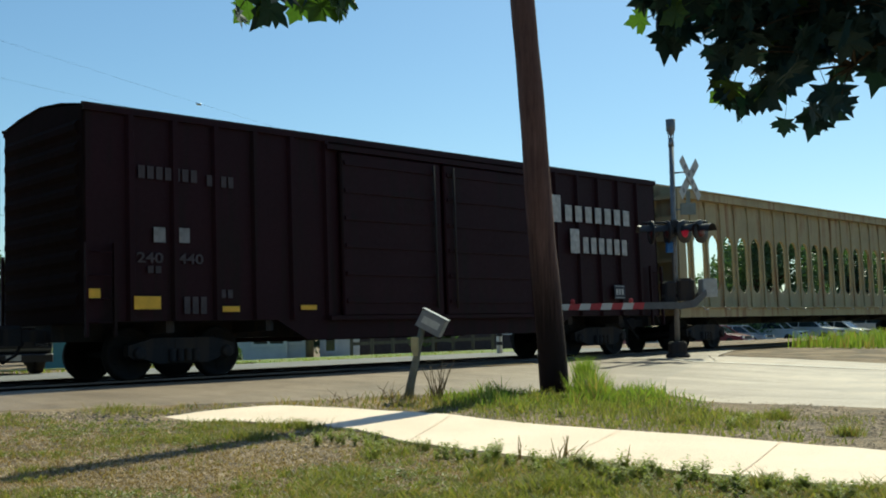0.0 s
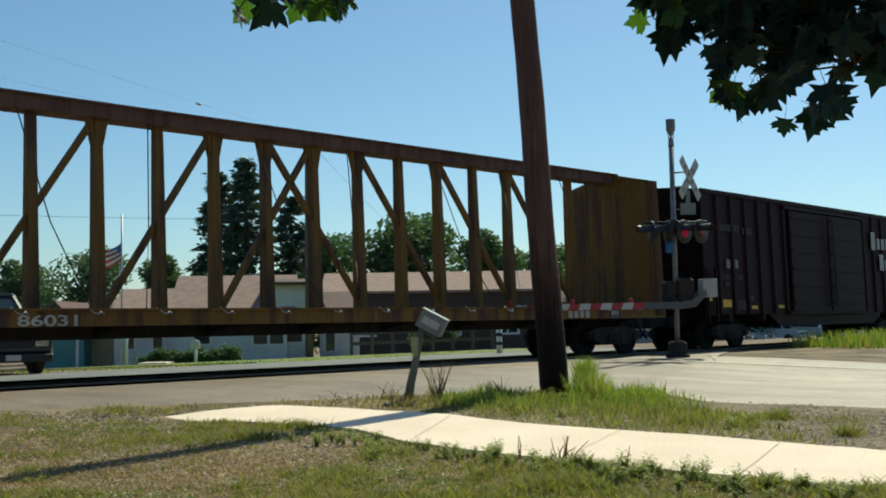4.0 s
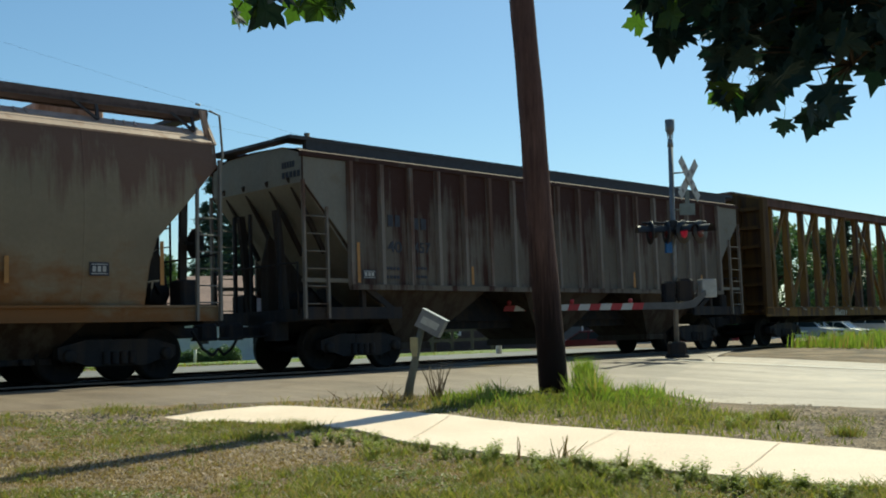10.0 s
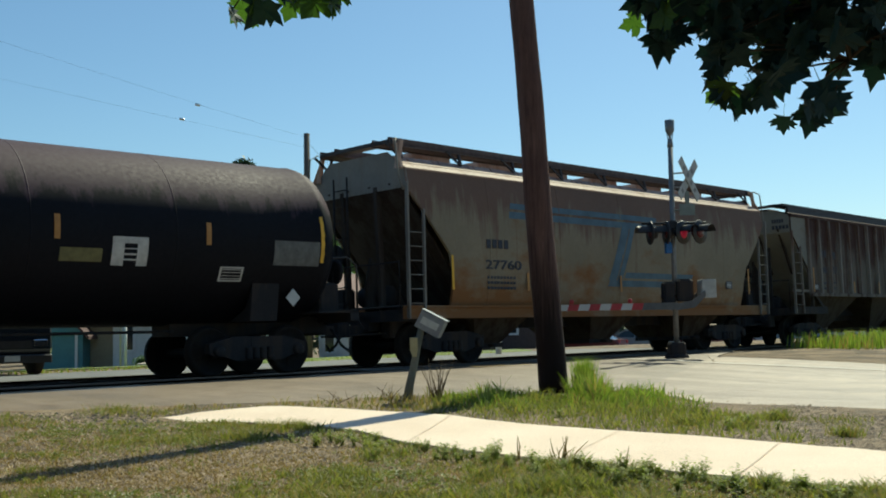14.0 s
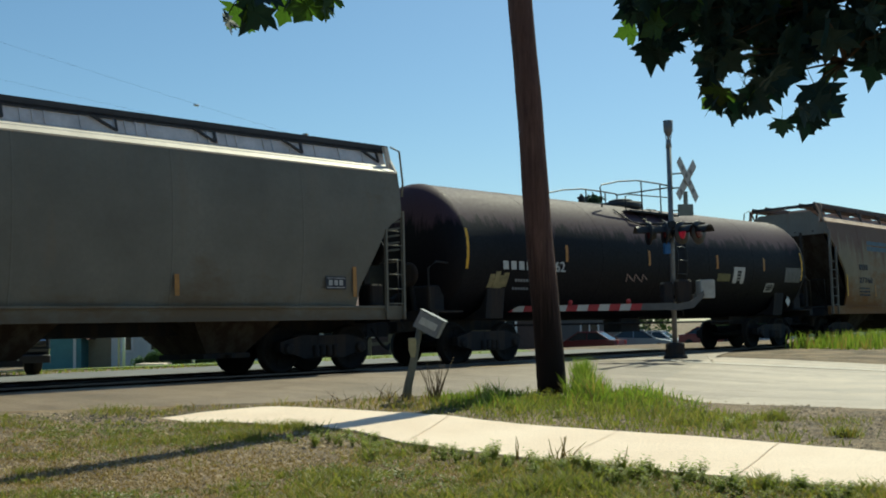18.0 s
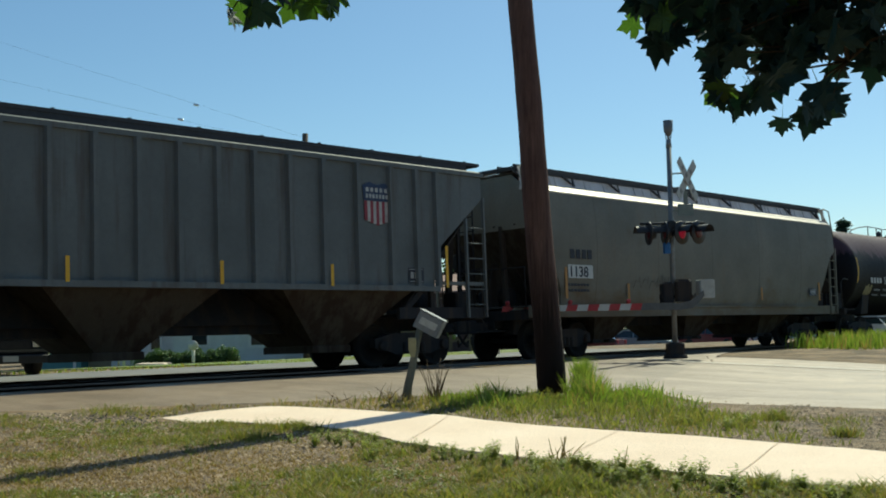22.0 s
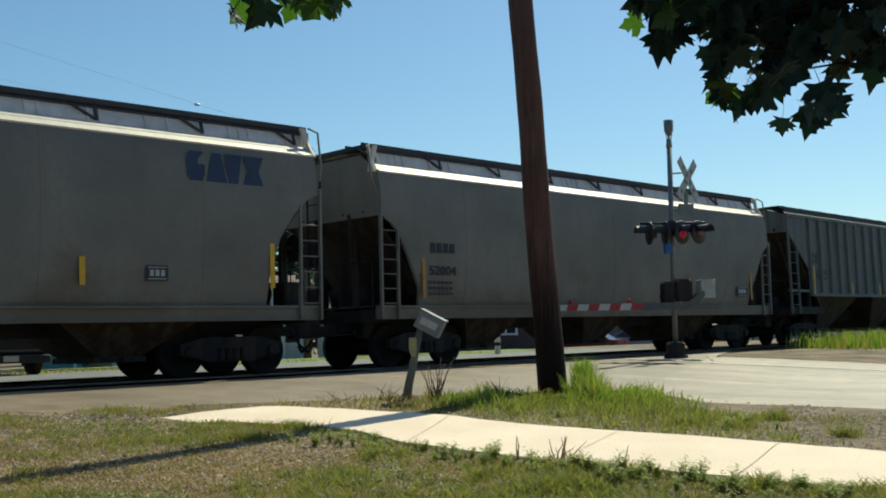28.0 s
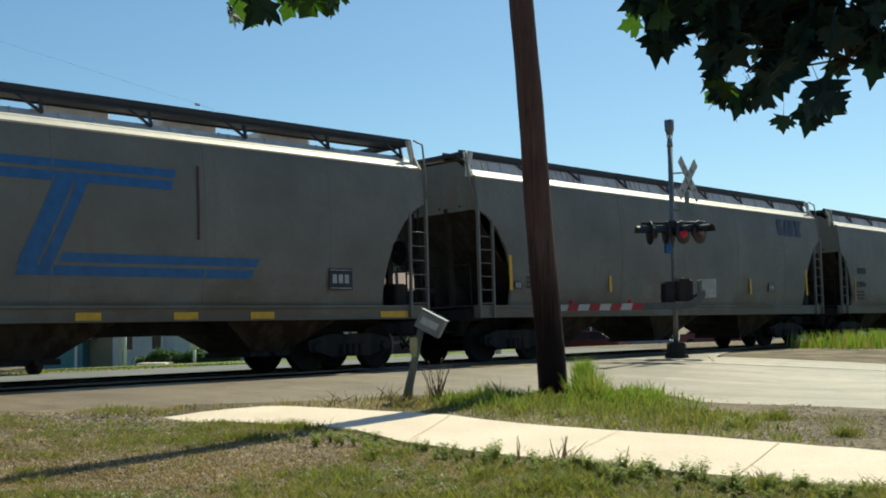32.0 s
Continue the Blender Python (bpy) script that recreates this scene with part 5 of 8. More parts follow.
def graded(lo, hi, fine_lo, fine_hi, step, grow=1.35):
    out = [fine_lo + step * i for i in range(int((fine_hi - fine_lo) / step) + 1)]
    d, x = step, out[-1]
    while x < hi:
        d *= grow
        x += d
        out.append(min(x, hi))
    d, x = step, out[0]
    while x > lo:
        d *= grow
        x -= d
        out.insert(0, max(x, lo))
    return out


def patch(name, left, right, mat, label, lift=0.02, n=24, m=6, thick=0.0, category="road", wobble=0.0, sink=False):
    """A paved strip between two edges, each a list of plan points; it follows the ground."""
    def along(line, f):
        d = [0.0]
        for a, b in zip(line, line[1:]):
            d.append(d[-1] + math.dist(a, b))
        t = f * d[-1]
        for i in range(len(line) - 1):
            if t <= d[i + 1] + 1e-9:
                k = (t - d[i]) / max(1e-9, d[i + 1] - d[i])
                return (line[i][0] + (line[i + 1][0] - line[i][0]) * k, line[i][1] + (line[i + 1][1] - line[i][1]) * k)
        return line[-1]
    g = Geo()

    def at(i, j):
        a, b = along(left, i / n), along(right, i / n)
        k = j / m
        if wobble and j in (0, m):
            k += wobble * noise.noise((a[0] * 1.7, a[1] * 1.7, 3.0 + j))
        x, y = a[0] + (b[0] - a[0]) * k, a[1] + (b[1] - a[1]) * k
        if wobble and j == 0:                  # ragged edge runs out into the soil
            return (x, y, ground_z(x, y) - 0.012)
        return (x, y, ground_z(x, y) + (lift if not sink else lift - 0.022 * smooth(0.05, 0.0, i / n) - 0.008 * noise.noise((x * 3.0, y * 3.0, 5.0))))
    g.grid(at, n, m)
    if thick:
        for j in (0, m):
            for i in range(n):
                a, b = at(i, j), at(i + 1, j)
                g.face([a, b, (b[0], b[1], b[2] - thick), (a[0], a[1], a[2] - thick)])
    return tagged(part(name, g, mat), label, category, "", "structure")


def track_point(s, q):
    c, t, n = rail_line(s)
    return (c.x + n.x * q, c.y + n.y * q)


xs = graded(-1500, 1500, -24, 30, 0.6)
ys = graded(-300, 2500, 2, 60, 0.6)
sheet("ground", xs, ys, ground_z, M_SOIL, "dry soil and worn grass ground")

# main road over the crossing, side street along the track, apron between them
ROAD_NEAR = [(-5.33, 13.15), (-3.86, 13.69), (-2.31, 14.57), (-0.71, 15.56), (0.34, 15.89), (1.75, 16.1), (2.3, 16.5), (2.98, 16.98)]
PAVE_FAR = [(-3.32, 12.95), (-2.74, 13.69), (-2.25, 14.16), (-1.36, 14.02), (0.07, 13.46), (1.81, 11.4), (3.73, 9.38), (7.3, 5.3)]
PAVE_NEAR = [(-2.97, 12.6), (-2.24, 12.47), (-1.44, 12.23), (-0.9, 11.77), (-0.38, 10.67), (0.97, 9.04), (2.85, 7.2), (6.1, 3.7)]
patch("road", ROAD_NEAR[::-1] + [(-12.0, 9.0), (-32.0, -9.0), (-60, -35)],
      [track_point(s, -1.75) for s in (28.0, 26.0, 24.0, 21.0, 17.0, 13.0, 9.0, 6.0, -2.0, -26.0, -62.0)], M_ASPHALT, "worn sunlit tan-grey asphalt road", 0.02, 60, 10, 0.0, "road", 0.03)
patch("road_approach", [(2.98, 16.98), (3.53, 14.91), (4.49, 14.3), (5.4, 13.52), (9.0, 10.3), (22.0, -2.0)], [track_point(28.0, -1.75), (6.41, 27.48), (7.47, 26.25), (8.67, 25.43), (9.95, 24.78), (22.0, 17.5), (36.0, 8.5)],
      M_APRON, "worn sunlit pale tan asphalt road", 0.021, 40, 10, 0.0, "road", 0.03)
patch("road_far", [track_point(s, 1.75) for s in (-60, -20, 0, 8, 16, 24, 30)], [track_point(s, 5.2) for s in (-60, -20, 0, 8, 16, 24, 30)],
      M_ASPHALT_FAR, "pale grey asphalt strip behind the railway", 0.02, 50, 4)
PAVEMENT = patch("pavement", PAVE_FAR, PAVE_NEAR,
      M_CONCRETE, "pale cream concrete pavement", 0.028, 60, 6, 0.06, "pavement", 0.0, True)
for a, b in (((0.07, 13.44), (-0.36, 10.72)), ((1.81, 11.38), (0.95, 9.08)), ((3.05, 10.05), (2.1, 7.95))):
    g = Geo()
    d = (Vector(b) - Vector(a)).normalized()
    w = Vector((-d.y, d.x)) * 0.004
    line = [Vector(a).lerp(Vector(b), i / 8) for i in range(9)]
    g.grid(lambda i, j: (line[i].x + w.x * (2 * j - 1), line[i].y + w.y * (2 * j - 1), ground_z(line[i].x, line[i].y) + 0.037), 8, 1)
    part("joint", g, M_JOINT, PAVEMENT)
# track bed and rails
patch("track_bed", [track_point(s, -1.75) for s in range(-170, 211, 10)], [track_point(s, 1.75) for s in range(-170, 211, 10)], M_BALLAST, "dark ballast and asphalt track bed", -0.0, 120, 4, 0, "track bed")
for q in (-0.7175 - 0.035, 0.7175 + 0.035):
    g = Geo()
    prof = [(-0.036, 0.0), (-0.036, -0.03), (-0.01, -0.045), (-0.01, -0.12), (-0.07, -0.15), (0.07, -0.15), (0.01, -0.12), (0.01, -0.045), (0.036, -0.03), (0.036, 0.0)]
    g.grid(lambda i, j: tuple(rail_pose(-170 + 380 * i / 190) @ Vector((0, q + prof[j % 10][0], prof[j % 10][1]))), 190, 10, 0, False)
    tagged(part("rail", g, M_RAIL), "worn brown steel railway rail", "rail", "rails", "structure")
# rubber and asphalt crossing panel edge
patch("crossing_panel", [track_point(s, -1.70) for s in (14, 20, 26, 29)], [track_point(s, -0.84) for s in (14, 20, 26, 29)], M_BALLAST, "dark crossing panel beside the rail", 0.03, 12, 2, 0.0, "crossing")


def stripe(name, pts, w, mat, label, lift=0.045):
    a, b = [], []
    for i, p in enumerate(pts):
        d = (Vector(pts[min(i + 1, len(pts) - 1)]) - Vector(pts[max(i - 1, 0)])).normalized()
        nrm = Vector((-d.y, d.x)) * w / 2
        a.append((p[0] + nrm.x, p[1] + nrm.y))
        b.append((p[0] - nrm.x, p[1] - nrm.y))
    return patch(name, a, b, mat, label, lift, 24, 1, 0, "road marking")


stripe("road_line", [(4.3, 26.0), (5.73, 24.1), (9.03, 22.4), (13.0, 20.2)], 0.12, M_LINE_W, "worn white road edge line")
stripe("road_line", [(0.55, 22.6), (1.9, 23.4)], 0.12, M_LINE_Y, "worn yellow road centre line")

# ---- the train ----
c0 = beam_car("cream centre-beam flatcar with rounded window openings", 114.6, [-10.2 + 0.93 * k for k in range(23)], M_CREAM, False, True, 4.55)
sp = boxcar("dark red weathered steel boxcar with faded pale lettering", 8.25, 93.75)
cb = beam_car("empty rusty yellow centre-beam flatcar with open truss", 72.06, [-9.25 + 1.235 * k for k in range(16)], M_CBEAM)
letter_bars(4, 0.9, 0.17, M_LETTER, cb, 7.3, 0.96, -1.43)
lettering("86031", 0.17, M_LETTER, cb, -6.4, 0.95, -1.425, 1.0, "pale worn numerals")
data_plate(cb, 9.0, 0.93, 0.4, 0.28, -1.43)
h3 = rib_hopper("rusty ribbed covered hopper car with streaked sides", 8.25, 50.6, M_RUSTY, M_BAY, M_RUSTY_POST, 0.0, M_GREY)
letter_bars(2, 0.4, 0.24, M_LETTER_D, h3, -6.02, 2.9, -1.55)
letter_bars(2, 0.45, 0.24, M_LETTER_D, h3, -5.3, 2.87, -1.55)
lettering("40", 0.22, M_LETTER_D, h3, -6.04, 2.37, -1.55, 0.4, "dark worn numerals")
lettering("457", 0.22, M_LETTER_D, h3, -5.3, 2.38, -1.55, 0.5, "dark worn numerals")
data_plate(h3, -6.75, 1.8, 0.36, 0.19, -1.55)
for u, z in ((-6.1, 2.0), (-6.1, 1.82), (-5.3, 2.02), (-5.3, 1.84)):
    letter_bars(4, 0.4, 0.06, M_LETTER_D, h3, u, z, -1.55)
for u in (-6.92, -3.6, -1.35, 2.6, 5.9):
    reflector(h3, u, 1.72, 0.4 if u > -6 else 0.8, -1.64, M_AMBER)
for z, w in ((3.98, 0.42), (3.78, 0.6)):
    for k in range(5):                         # small mark high on the end sheet
        g = Geo()
        g.box(-8.215, -8.208, -0.9 - w * k / 5, -0.9 - w * (k + 0.7) / 5, z, z + 0.12)
        part("letter_bar", g, M_LETTER_D, h3)

a4 = round_hopper("rust-stained tan covered hopper car with faded blue stripes", 7.72, 32.84, M_FADED, M_ROOF_TAN, BITE_LONG, 4.2, 0.22)
z_logo(a4, M_BLUE_FADED, 1.65)
letter_bars(4, 0.8, 0.2, M_LETTER_D, a4, -5.27, 2.56, -1.615)
lettering("27760", 0.2, M_LETTER_D, a4, -5.29, 2.1, -1.59, 1.24, "dark numerals")
for z in (1.88, 1.76, 1.64):
    letter_bars(9, 1.0, 0.06, M_LETTER_D, a4, -5.2, z, -1.54)
data_plate(a4, 5.22, 1.76, 0.34, 0.22, -1.56)
for u in (-6.36, -3.82, -0.1, 3.85, 6.52):
    reflector(a4, u, 1.62, 0.75 if abs(u) > 5 else 0.42, -1.585, None if u < -5 else M_AMBER)

t5 = tank_car("black weathered tank car with top platform", 14.9)

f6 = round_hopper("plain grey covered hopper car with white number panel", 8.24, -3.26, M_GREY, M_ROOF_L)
g = Geo()
g.box(-6.87, -5.86, -1.588, -1.58, 1.95, 2.28)
part("number_panel", g, M_SIGN, f6, "white number panel")
lettering("1138", 0.25, M_LETTER_D, f6, -6.78, 1.99, -1.592, 0.72, "dark numerals")
letter_bars(4, 0.95, 0.23, M_LETTER_D, f6, -6.8, 2.43, -1.61)
for k in range(2):
    letter_bars(7, 0.9, 0.06, M_LETTER_D, f6, -6.86, 1.76 - 0.14 * k, -1.545)
for u, h in ((-6.95, 0.9), (-4.3, 0.4), (-1.53, 0.38), (2.9, 0.38), (6.9, 0.6)):
    reflector(f6, u, 1.45, h, -1.57, M_AMBER, 0.09)
data_plate(f6, 6.18, 1.6, 0.5, 0.25, -1.56)
_rg = random.Random(12)
for x0, n in ((-4.05, 10), (-3.35, 12), (-2.75, 9)):
    part("graffiti", ribbon([(x0 + 0.07 * i + _rg.gauss(0, 0.05), 1.72 + 0.42 * abs(math.sin(i * 1.9)) * _rg.uniform(0.5, 1.0)) for i in range(n)], 0.03, -1.59),
         plain("graffiti_grey", (0.09, 0.085, 0.07), 0.7, 0, 0.3, 5), f6, "faint dark paint scrawl")

u7 = rib_hopper("blue-grey ribbed covered hopper car with dark numerals", 8.58, -21.65, M_BLUEGREY, M_BAY, M_BLUEGREY, -0.08, None,
                [-7.04, -6.21, -5.42, -4.68, -3.95, -3.18, -2.38, -1.58, -0.79, 0.0, 0.79, 1.58, 2.38, 3.18, 3.99, 4.87, 5.76, 6.48, 7.08])
letter_bars(2, 0.52, 0.36, M_BLACK, u7, -6.82, 2.68, -1.55)
lettering("76", 0.34, M_BLACK, u7, -6.8, 2.15, -1.55, 0.48, "dark numerals")
lettering("25", 0.34, M_BLACK, u7, -6.12, 2.16, -1.55, 0.5, "dark numerals")
lettering("1", 0.34, M_BLACK, u7, -5.3, 2.17, -1.55, 0.1, "dark numeral")
for u in (-6.93, -3.8, -1.3, 1.6, 4.12, 7.28):
    reflector(u7, u, 1.66, 0.42 if abs(u) < 6 else 0.9, -1.64)
data_plate(u7, 6.22, 1.75, 0.44, 0.32, -1.55)
shield = part("shield", Geo().slab([(5.05, 3.42), (5.77, 3.42), (5.8, 3.72), (5.62, 3.8), (5.41, 3.75), (5.2, 3.8), (5.02, 3.72)], "y", -1.562, -1.55), M_LOGO_NAVY, u7, "navy shield top")
for row, z in ((0, 3.6), (1, 3.47)):
    for i in range(5 + 2 * row):
        g = Geo()
        w = 0.62 / (5 + 2 * row)
        g.box(5.1 + w * i, 5.1 + w * (i + 0.6), -1.57, -1.562, z, z + 0.085)
        part("letter_bar", g, M_LETTER, shield)
for i in range(9):
    g = Geo()
    a = 5.06 + 0.7 * i / 9
    low = 2.92 + 0.09 * abs(i - 4) / 4
    g.slab([(a, low), (a + 0.078, low), (a + 0.078, 3.41), (a, 3.41)], "y", -1.562, -1.55)
    part("shield_stripe", g, M_SHIELD_RED if i % 2 == 0 else M_LETTER, u7)

f8 = round_hopper("pale grey covered hopper car with small dark numerals", 8.2, -39.8, M_GREY_L, M_ROOF_L)
letter_bars(4, 0.8, 0.21, M_LETTER_D, f8, -6.76, 2.4, -1.61)
lettering("52004", 0.19, M_LETTER_D, f8, -6.78, 1.93, -1.585, 0.82, "dark numerals")
for k in range(3):
    letter_bars(6, 0.76, 0.05, M_LETTER_D, f8, -6.8, 1.74 - 0.12 * k, -1.555)
reflector(f8, -6.95, 1.43, 0.92, -1.575, M_AMBER, 0.1)
reflector(f8, 7.0, 1.45, 0.82, -1.575, M_AMBER, 0.1)
data_plate(f8, 6.17, 1.55, 0.58, 0.3, -1.56)
letter_bars(5, 0.6, 0.06, M_LETTER_G, f8, 6.2, 2.1, -1.6)

g9 = round_hopper("pale grey covered hopper car with navy logo blocks", 8.58, -58.05, M_GREY_L, M_ROOF_L, BITE_ARCH, 4.2)
for i, poly in enumerate(([(0.06, 0), (0.36, 0), (0.36, 0.3), (0.22, 0.3), (0.22, 0.4), (0.34, 0.53), (0.06, 0.53), (0, 0.45), (0, 0.08)],
                          [(0.0, 0), (0.44, 0), (0.3, 0.53), (0.14, 0.53)],
                          [(0.08, 0), (0.28, 0), (0.36, 0.53), (0.0, 0.53)],
                          [(0.0, 0), (0.44, 0), (0.34, 0.27), (0.44, 0.53), (0.0, 0.53), (0.1, 0.27)])):
    g = Geo()
    a = 5.64 + 0.39 * i
    y1 = -cf_y(3.75) - 0.02
    g.slab([(a + p, 3.49 + q) for p, q in poly], "y", y1 - 0.006, y1)
    part("logo_mark", g, M_LOGO_NAVY, g9, "navy logo block")
letter_bars(4, 0.88, 0.24, M_LETTER_D, g9, -6.81, 2.52, -1.612)
lettering("7159", 0.24, M_LETTER_D, g9, -6.85, 2.06, -1.585, 0.76, "dark numerals")
for k in range(3):
    letter_bars(5, 0.5, 0.05, M_LETTER_D, g9, -6.88, 1.9 - 0.11 * k, -1.565)
    letter_bars(5, 0.46, 0.05, M_LETTER_D, g9, -6.25, 1.9 - 0.11 * k, -1.565)
data_plate(g9, -7.34, 1.65, 0.26, 0.18, -1.56)
for u, z, h in ((-7.48, 1.62, 1.0), (-3.58, 1.62, 0.4), (-0.14, 1.62, 0.43), (3.68, 1.61, 0.47), (7.42, 1.6, 0.9)):
    reflector(g9, u, z, h, -1.585, None, 0.1)
data_plate(g9, 4.84, 1.7, 0.41, 0.26, -1.57)

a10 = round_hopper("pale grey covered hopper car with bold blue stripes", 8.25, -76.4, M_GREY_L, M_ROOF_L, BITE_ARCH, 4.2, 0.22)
z_logo(a10, M_BLUE)
data_plate(a10, 5.59, 1.58, 0.58, 0.42, -1.57)
for u, w in ((-5.0, 0.5), (-2.5, 0.5), (0.41, 0.45), (2.21, 0.48), (3.8, 0.52), (6.95, 0.75)):
    g = Geo()
    g.box(u, u + w, -1.505, -1.495, 1.03, 1.16)
    part("reflector", g, M_YELLOW, a10, "amber reflector strip")
g = Geo()
g.box(2.64, 2.68, -1.622, -1.605, 2.43, 3.74)
part("stain", g, plain("stain_red", (0.1, 0.04, 0.045), 0.8), a10, "thin dark streak")


def motions():
    """Key the train along the track, and its wheels."""
    steps = [float(t) for t in range(0, 33)]
    for car, off, tc in cars:
        walk(car, [(t, rail_pose(run(t) + off, TRACK_K * tc * tc / 2)) for t in steps])
    n = int(32.0 * FPS / 4)
    for w, x in wheels:
        rows = []
        for k in range(n + 1):
            t = min(32.0, k * 4 / FPS)
            rows.append((t, pose(x, 0, 0.457) @ Matrix.Rotation(run(t) / 0.457, 4, "Y")))
        walk(w, rows)
    move_leaves()


# ---- roadside things in front of the train ----
def utility_pole():
    t = thing("utility_pole", "weathered brown wooden utility pole leaning a little", "pole", "", pose(1.685, 16.95, ground_z(1.685, 16.95) - 0.05))
    g = Geo()
    pts, rr = [], []
    for k in range(43):
        z = 10.5 * k / 42
        pts.append((-0.057 * z + 0.008 * math.sin(k * 0.43), 0, z))
        rr.append(0.226 - 0.0055 * z + 0.003 * math.sin(k * 1.1))
    g.tube(pts, rr, 18)
    part("shaft", g, M_POLE, t)
    return t


M_MAST = plain("mast_grey", (0.2, 0.21, 0.22), 0.55, 0.4, 0.2, 6)
M_SUPPORT = plain("support_grey", (0.11, 0.115, 0.12), 0.6, 0.2, 0.25, 6)
M_CROSS = plain("crossbuck_grey", (0.4, 0.41, 0.39), 0.7, 0, 0.2, 6)


def mast_base():
    x, y = 5.63, 26.5
    t = thing("crossing_signal", "grey steel crossing signal with crossbuck and red lamps", "crossing signal", "", pose(x, y, ground_z(x, y)))
    g = Geo()
    g.lathe("z", [(0.0, 0.3), (0.1, 0.28), (0.12, 0.2), (0.3, 0.17), (0.32, 0.0)], 16)
    g.cbox(-0.2, 0.2, -0.2, 0.2, 0.0, 0.4, 0.05)
    part("base", g, M_UNDER, t)
    g = Geo()
    g.tube([(0, 0, 0.3), (0, 0, 5.25)], 0.062, 14)
    g.tube([(0, 0, 5.15), (0, 0, 5.35)], [0.075, 0.06], 14)
    part("mast", g, M_MAST, t)
    g = Geo()
    g.lathe("z", [(5.33, 0.03), (5.42, 0.03), (5.48, 0.06), (5.55, 0.11), (5.82, 0.12), (5.84, 0.0)], 14)
    for a in (0.0, math.pi):
        g.beam((0.05 * math.cos(a), 0, 5.35), (0.08 * math.cos(a), 0, 5.55), 0.02)
    part("bell", g, M_MAST, t)
    for sgn in (-1, 1):
        b = Geo()
        b.cbox(-0.64, 0.64, -0.012, 0.008, -0.115, 0.115, 0.006)
        blade = part("crossbuck_blade", b, M_CROSS, t, "", pose(0.36 + 0.03 * (sgn > 0), -0.2 - 0.02 * (sgn > 0), 4.33, 0, sgn * 45, 50))
        for i in range(4 if sgn > 0 else 3):
            s = Geo()
            u = -0.42 + 0.24 * i if sgn > 0 else (-0.48 + 0.36 * i)
            s.box(u, u + 0.1, -0.016, -0.012, -0.06, 0.06)
            part("letter_bar", s, M_LETTER_G, blade)
    g = Geo()
    g.tube([(0, 0, 4.5), (0.36, -0.19, 4.5)], 0.022, 6)
    g.tube([(0, 0, 4.15), (0.36, -0.19, 4.15)], 0.022, 6)
    part("bracket", g, M_STEEL, t)
    g = Geo()
    g.cbox(0.14, 0.52, -0.16, -0.13, 3.46, 3.74, 0.02)
    g.box(0.29, 0.39, -0.15, -0.12, 3.73, 4.05)
    g.tube([(0, 0, 3.6), (0.3, -0.13, 3.6)], 0.02, 6)
    part("track_sign", g, plain("plate_grey_green", (0.2, 0.23, 0.21), 0.7, 0.1, 0.15, 5), t, "small grey-green sign plate")
    # lamp pairs: one to the road, one turned aside
    g = Geo()
    g.tube([(-0.78, -0.08, 3.28), (0.80, -0.08, 3.28)], 0.03, 8)
    g.tube([(-0.5, -0.08, 3.28), (-0.5, -0.08, 3.12)], 0.025, 6)
    g.tube([(0.35, -0.08, 3.28), (0.35, -0.08, 3.12)], 0.025, 6)
    g.cbox(-0.1, 0.1, -0.12, 0.1, 3.15, 3.35, 0.03)
    part("crossarm", g, M_BLACK, t)

    def lamp(px, py, turn, red):
        m = pose(px, py, 3.05, 0, 0, turn)
        h = Geo()
        h.lathe("y", [(-0.02, 0.0), (-0.02, 0.285), (0.0, 0.29), (0.02, 0.285), (0.02, 0.0)], 24)
        h.lathe("y", [(0.02, 0.16), (0.16, 0.13), (0.2, 0.0)], 14)
        hood = Geo()
        n = 10
        for r in (0.165, 0.175):
            hood.grid(lambda i, j: (r * math.cos(math.pi * (0.02 + 0.96 * i / n)), -0.02 - 0.32 * j, r * math.sin(math.pi * (0.02 + 0.96 * i / n))), n, 1)
        o = part("lamp", h, M_BLACK, t, "", m)
        part("hood", hood, M_BLACK, o)
        ln = Geo()
        ln.lathe("y", [(-0.045, 0.0), (-0.04, 0.09), (-0.02, 0.15)], 16)
        part("lens", ln, glow_mat("red_lens_lit", (0.32, 0.006, 0.03), 0.25) if red else plain("red_lens", (0.09, 0.008, 0.014), 0.3), o)

    lamp(0.22, -0.14, 42, True)
    lamp(0.62, -0.14, 42, False)
    lamp(-0.56, -0.05, -84, False)
    lamp(-0.17, -0.05, -84, False)
    g = Geo()
    g.cbox(-0.22, -0.05, -0.12, 0.02, 2.55, 2.82, 0.03)
    part("instrument_box", g, M_BLUE, t, "small blue box")
    # gate mechanism with arm and counterweight
    g = Geo()
    g.cbox(-0.30, -0.02, -0.2, 0.22, 1.32, 1.86, 0.05)
    g.cbox(0.02, 0.42, -0.2, 0.22, 1.38, 1.92, 0.06)
    g.tube([(-0.34, -0.02, 1.5), (0.45, -0.02, 1.5)], 0.06, 10)
    part("gate_machine", g, M_UNDER, t)
    for y in (-0.30, 0.30):
        g = Geo()
        g.slab([(-0.15, 1.21), (0.0, 1.17), (0.4, 1.22), (0.68, 1.5), (0.66, 1.64), (0.36, 1.4), (0.1, 1.33), (-0.15, 1.33)], "y", y - 0.02, y + 0.02)
        part("gate_support", g, M_SUPPORT, t)
    g = Geo()
    g.cbox(0.6, 0.95, -0.26, 0.26, 1.46, 1.9, 0.02)
    part("counterweight", g, M_CROSS, t)
    n = 16
    L = 4.1
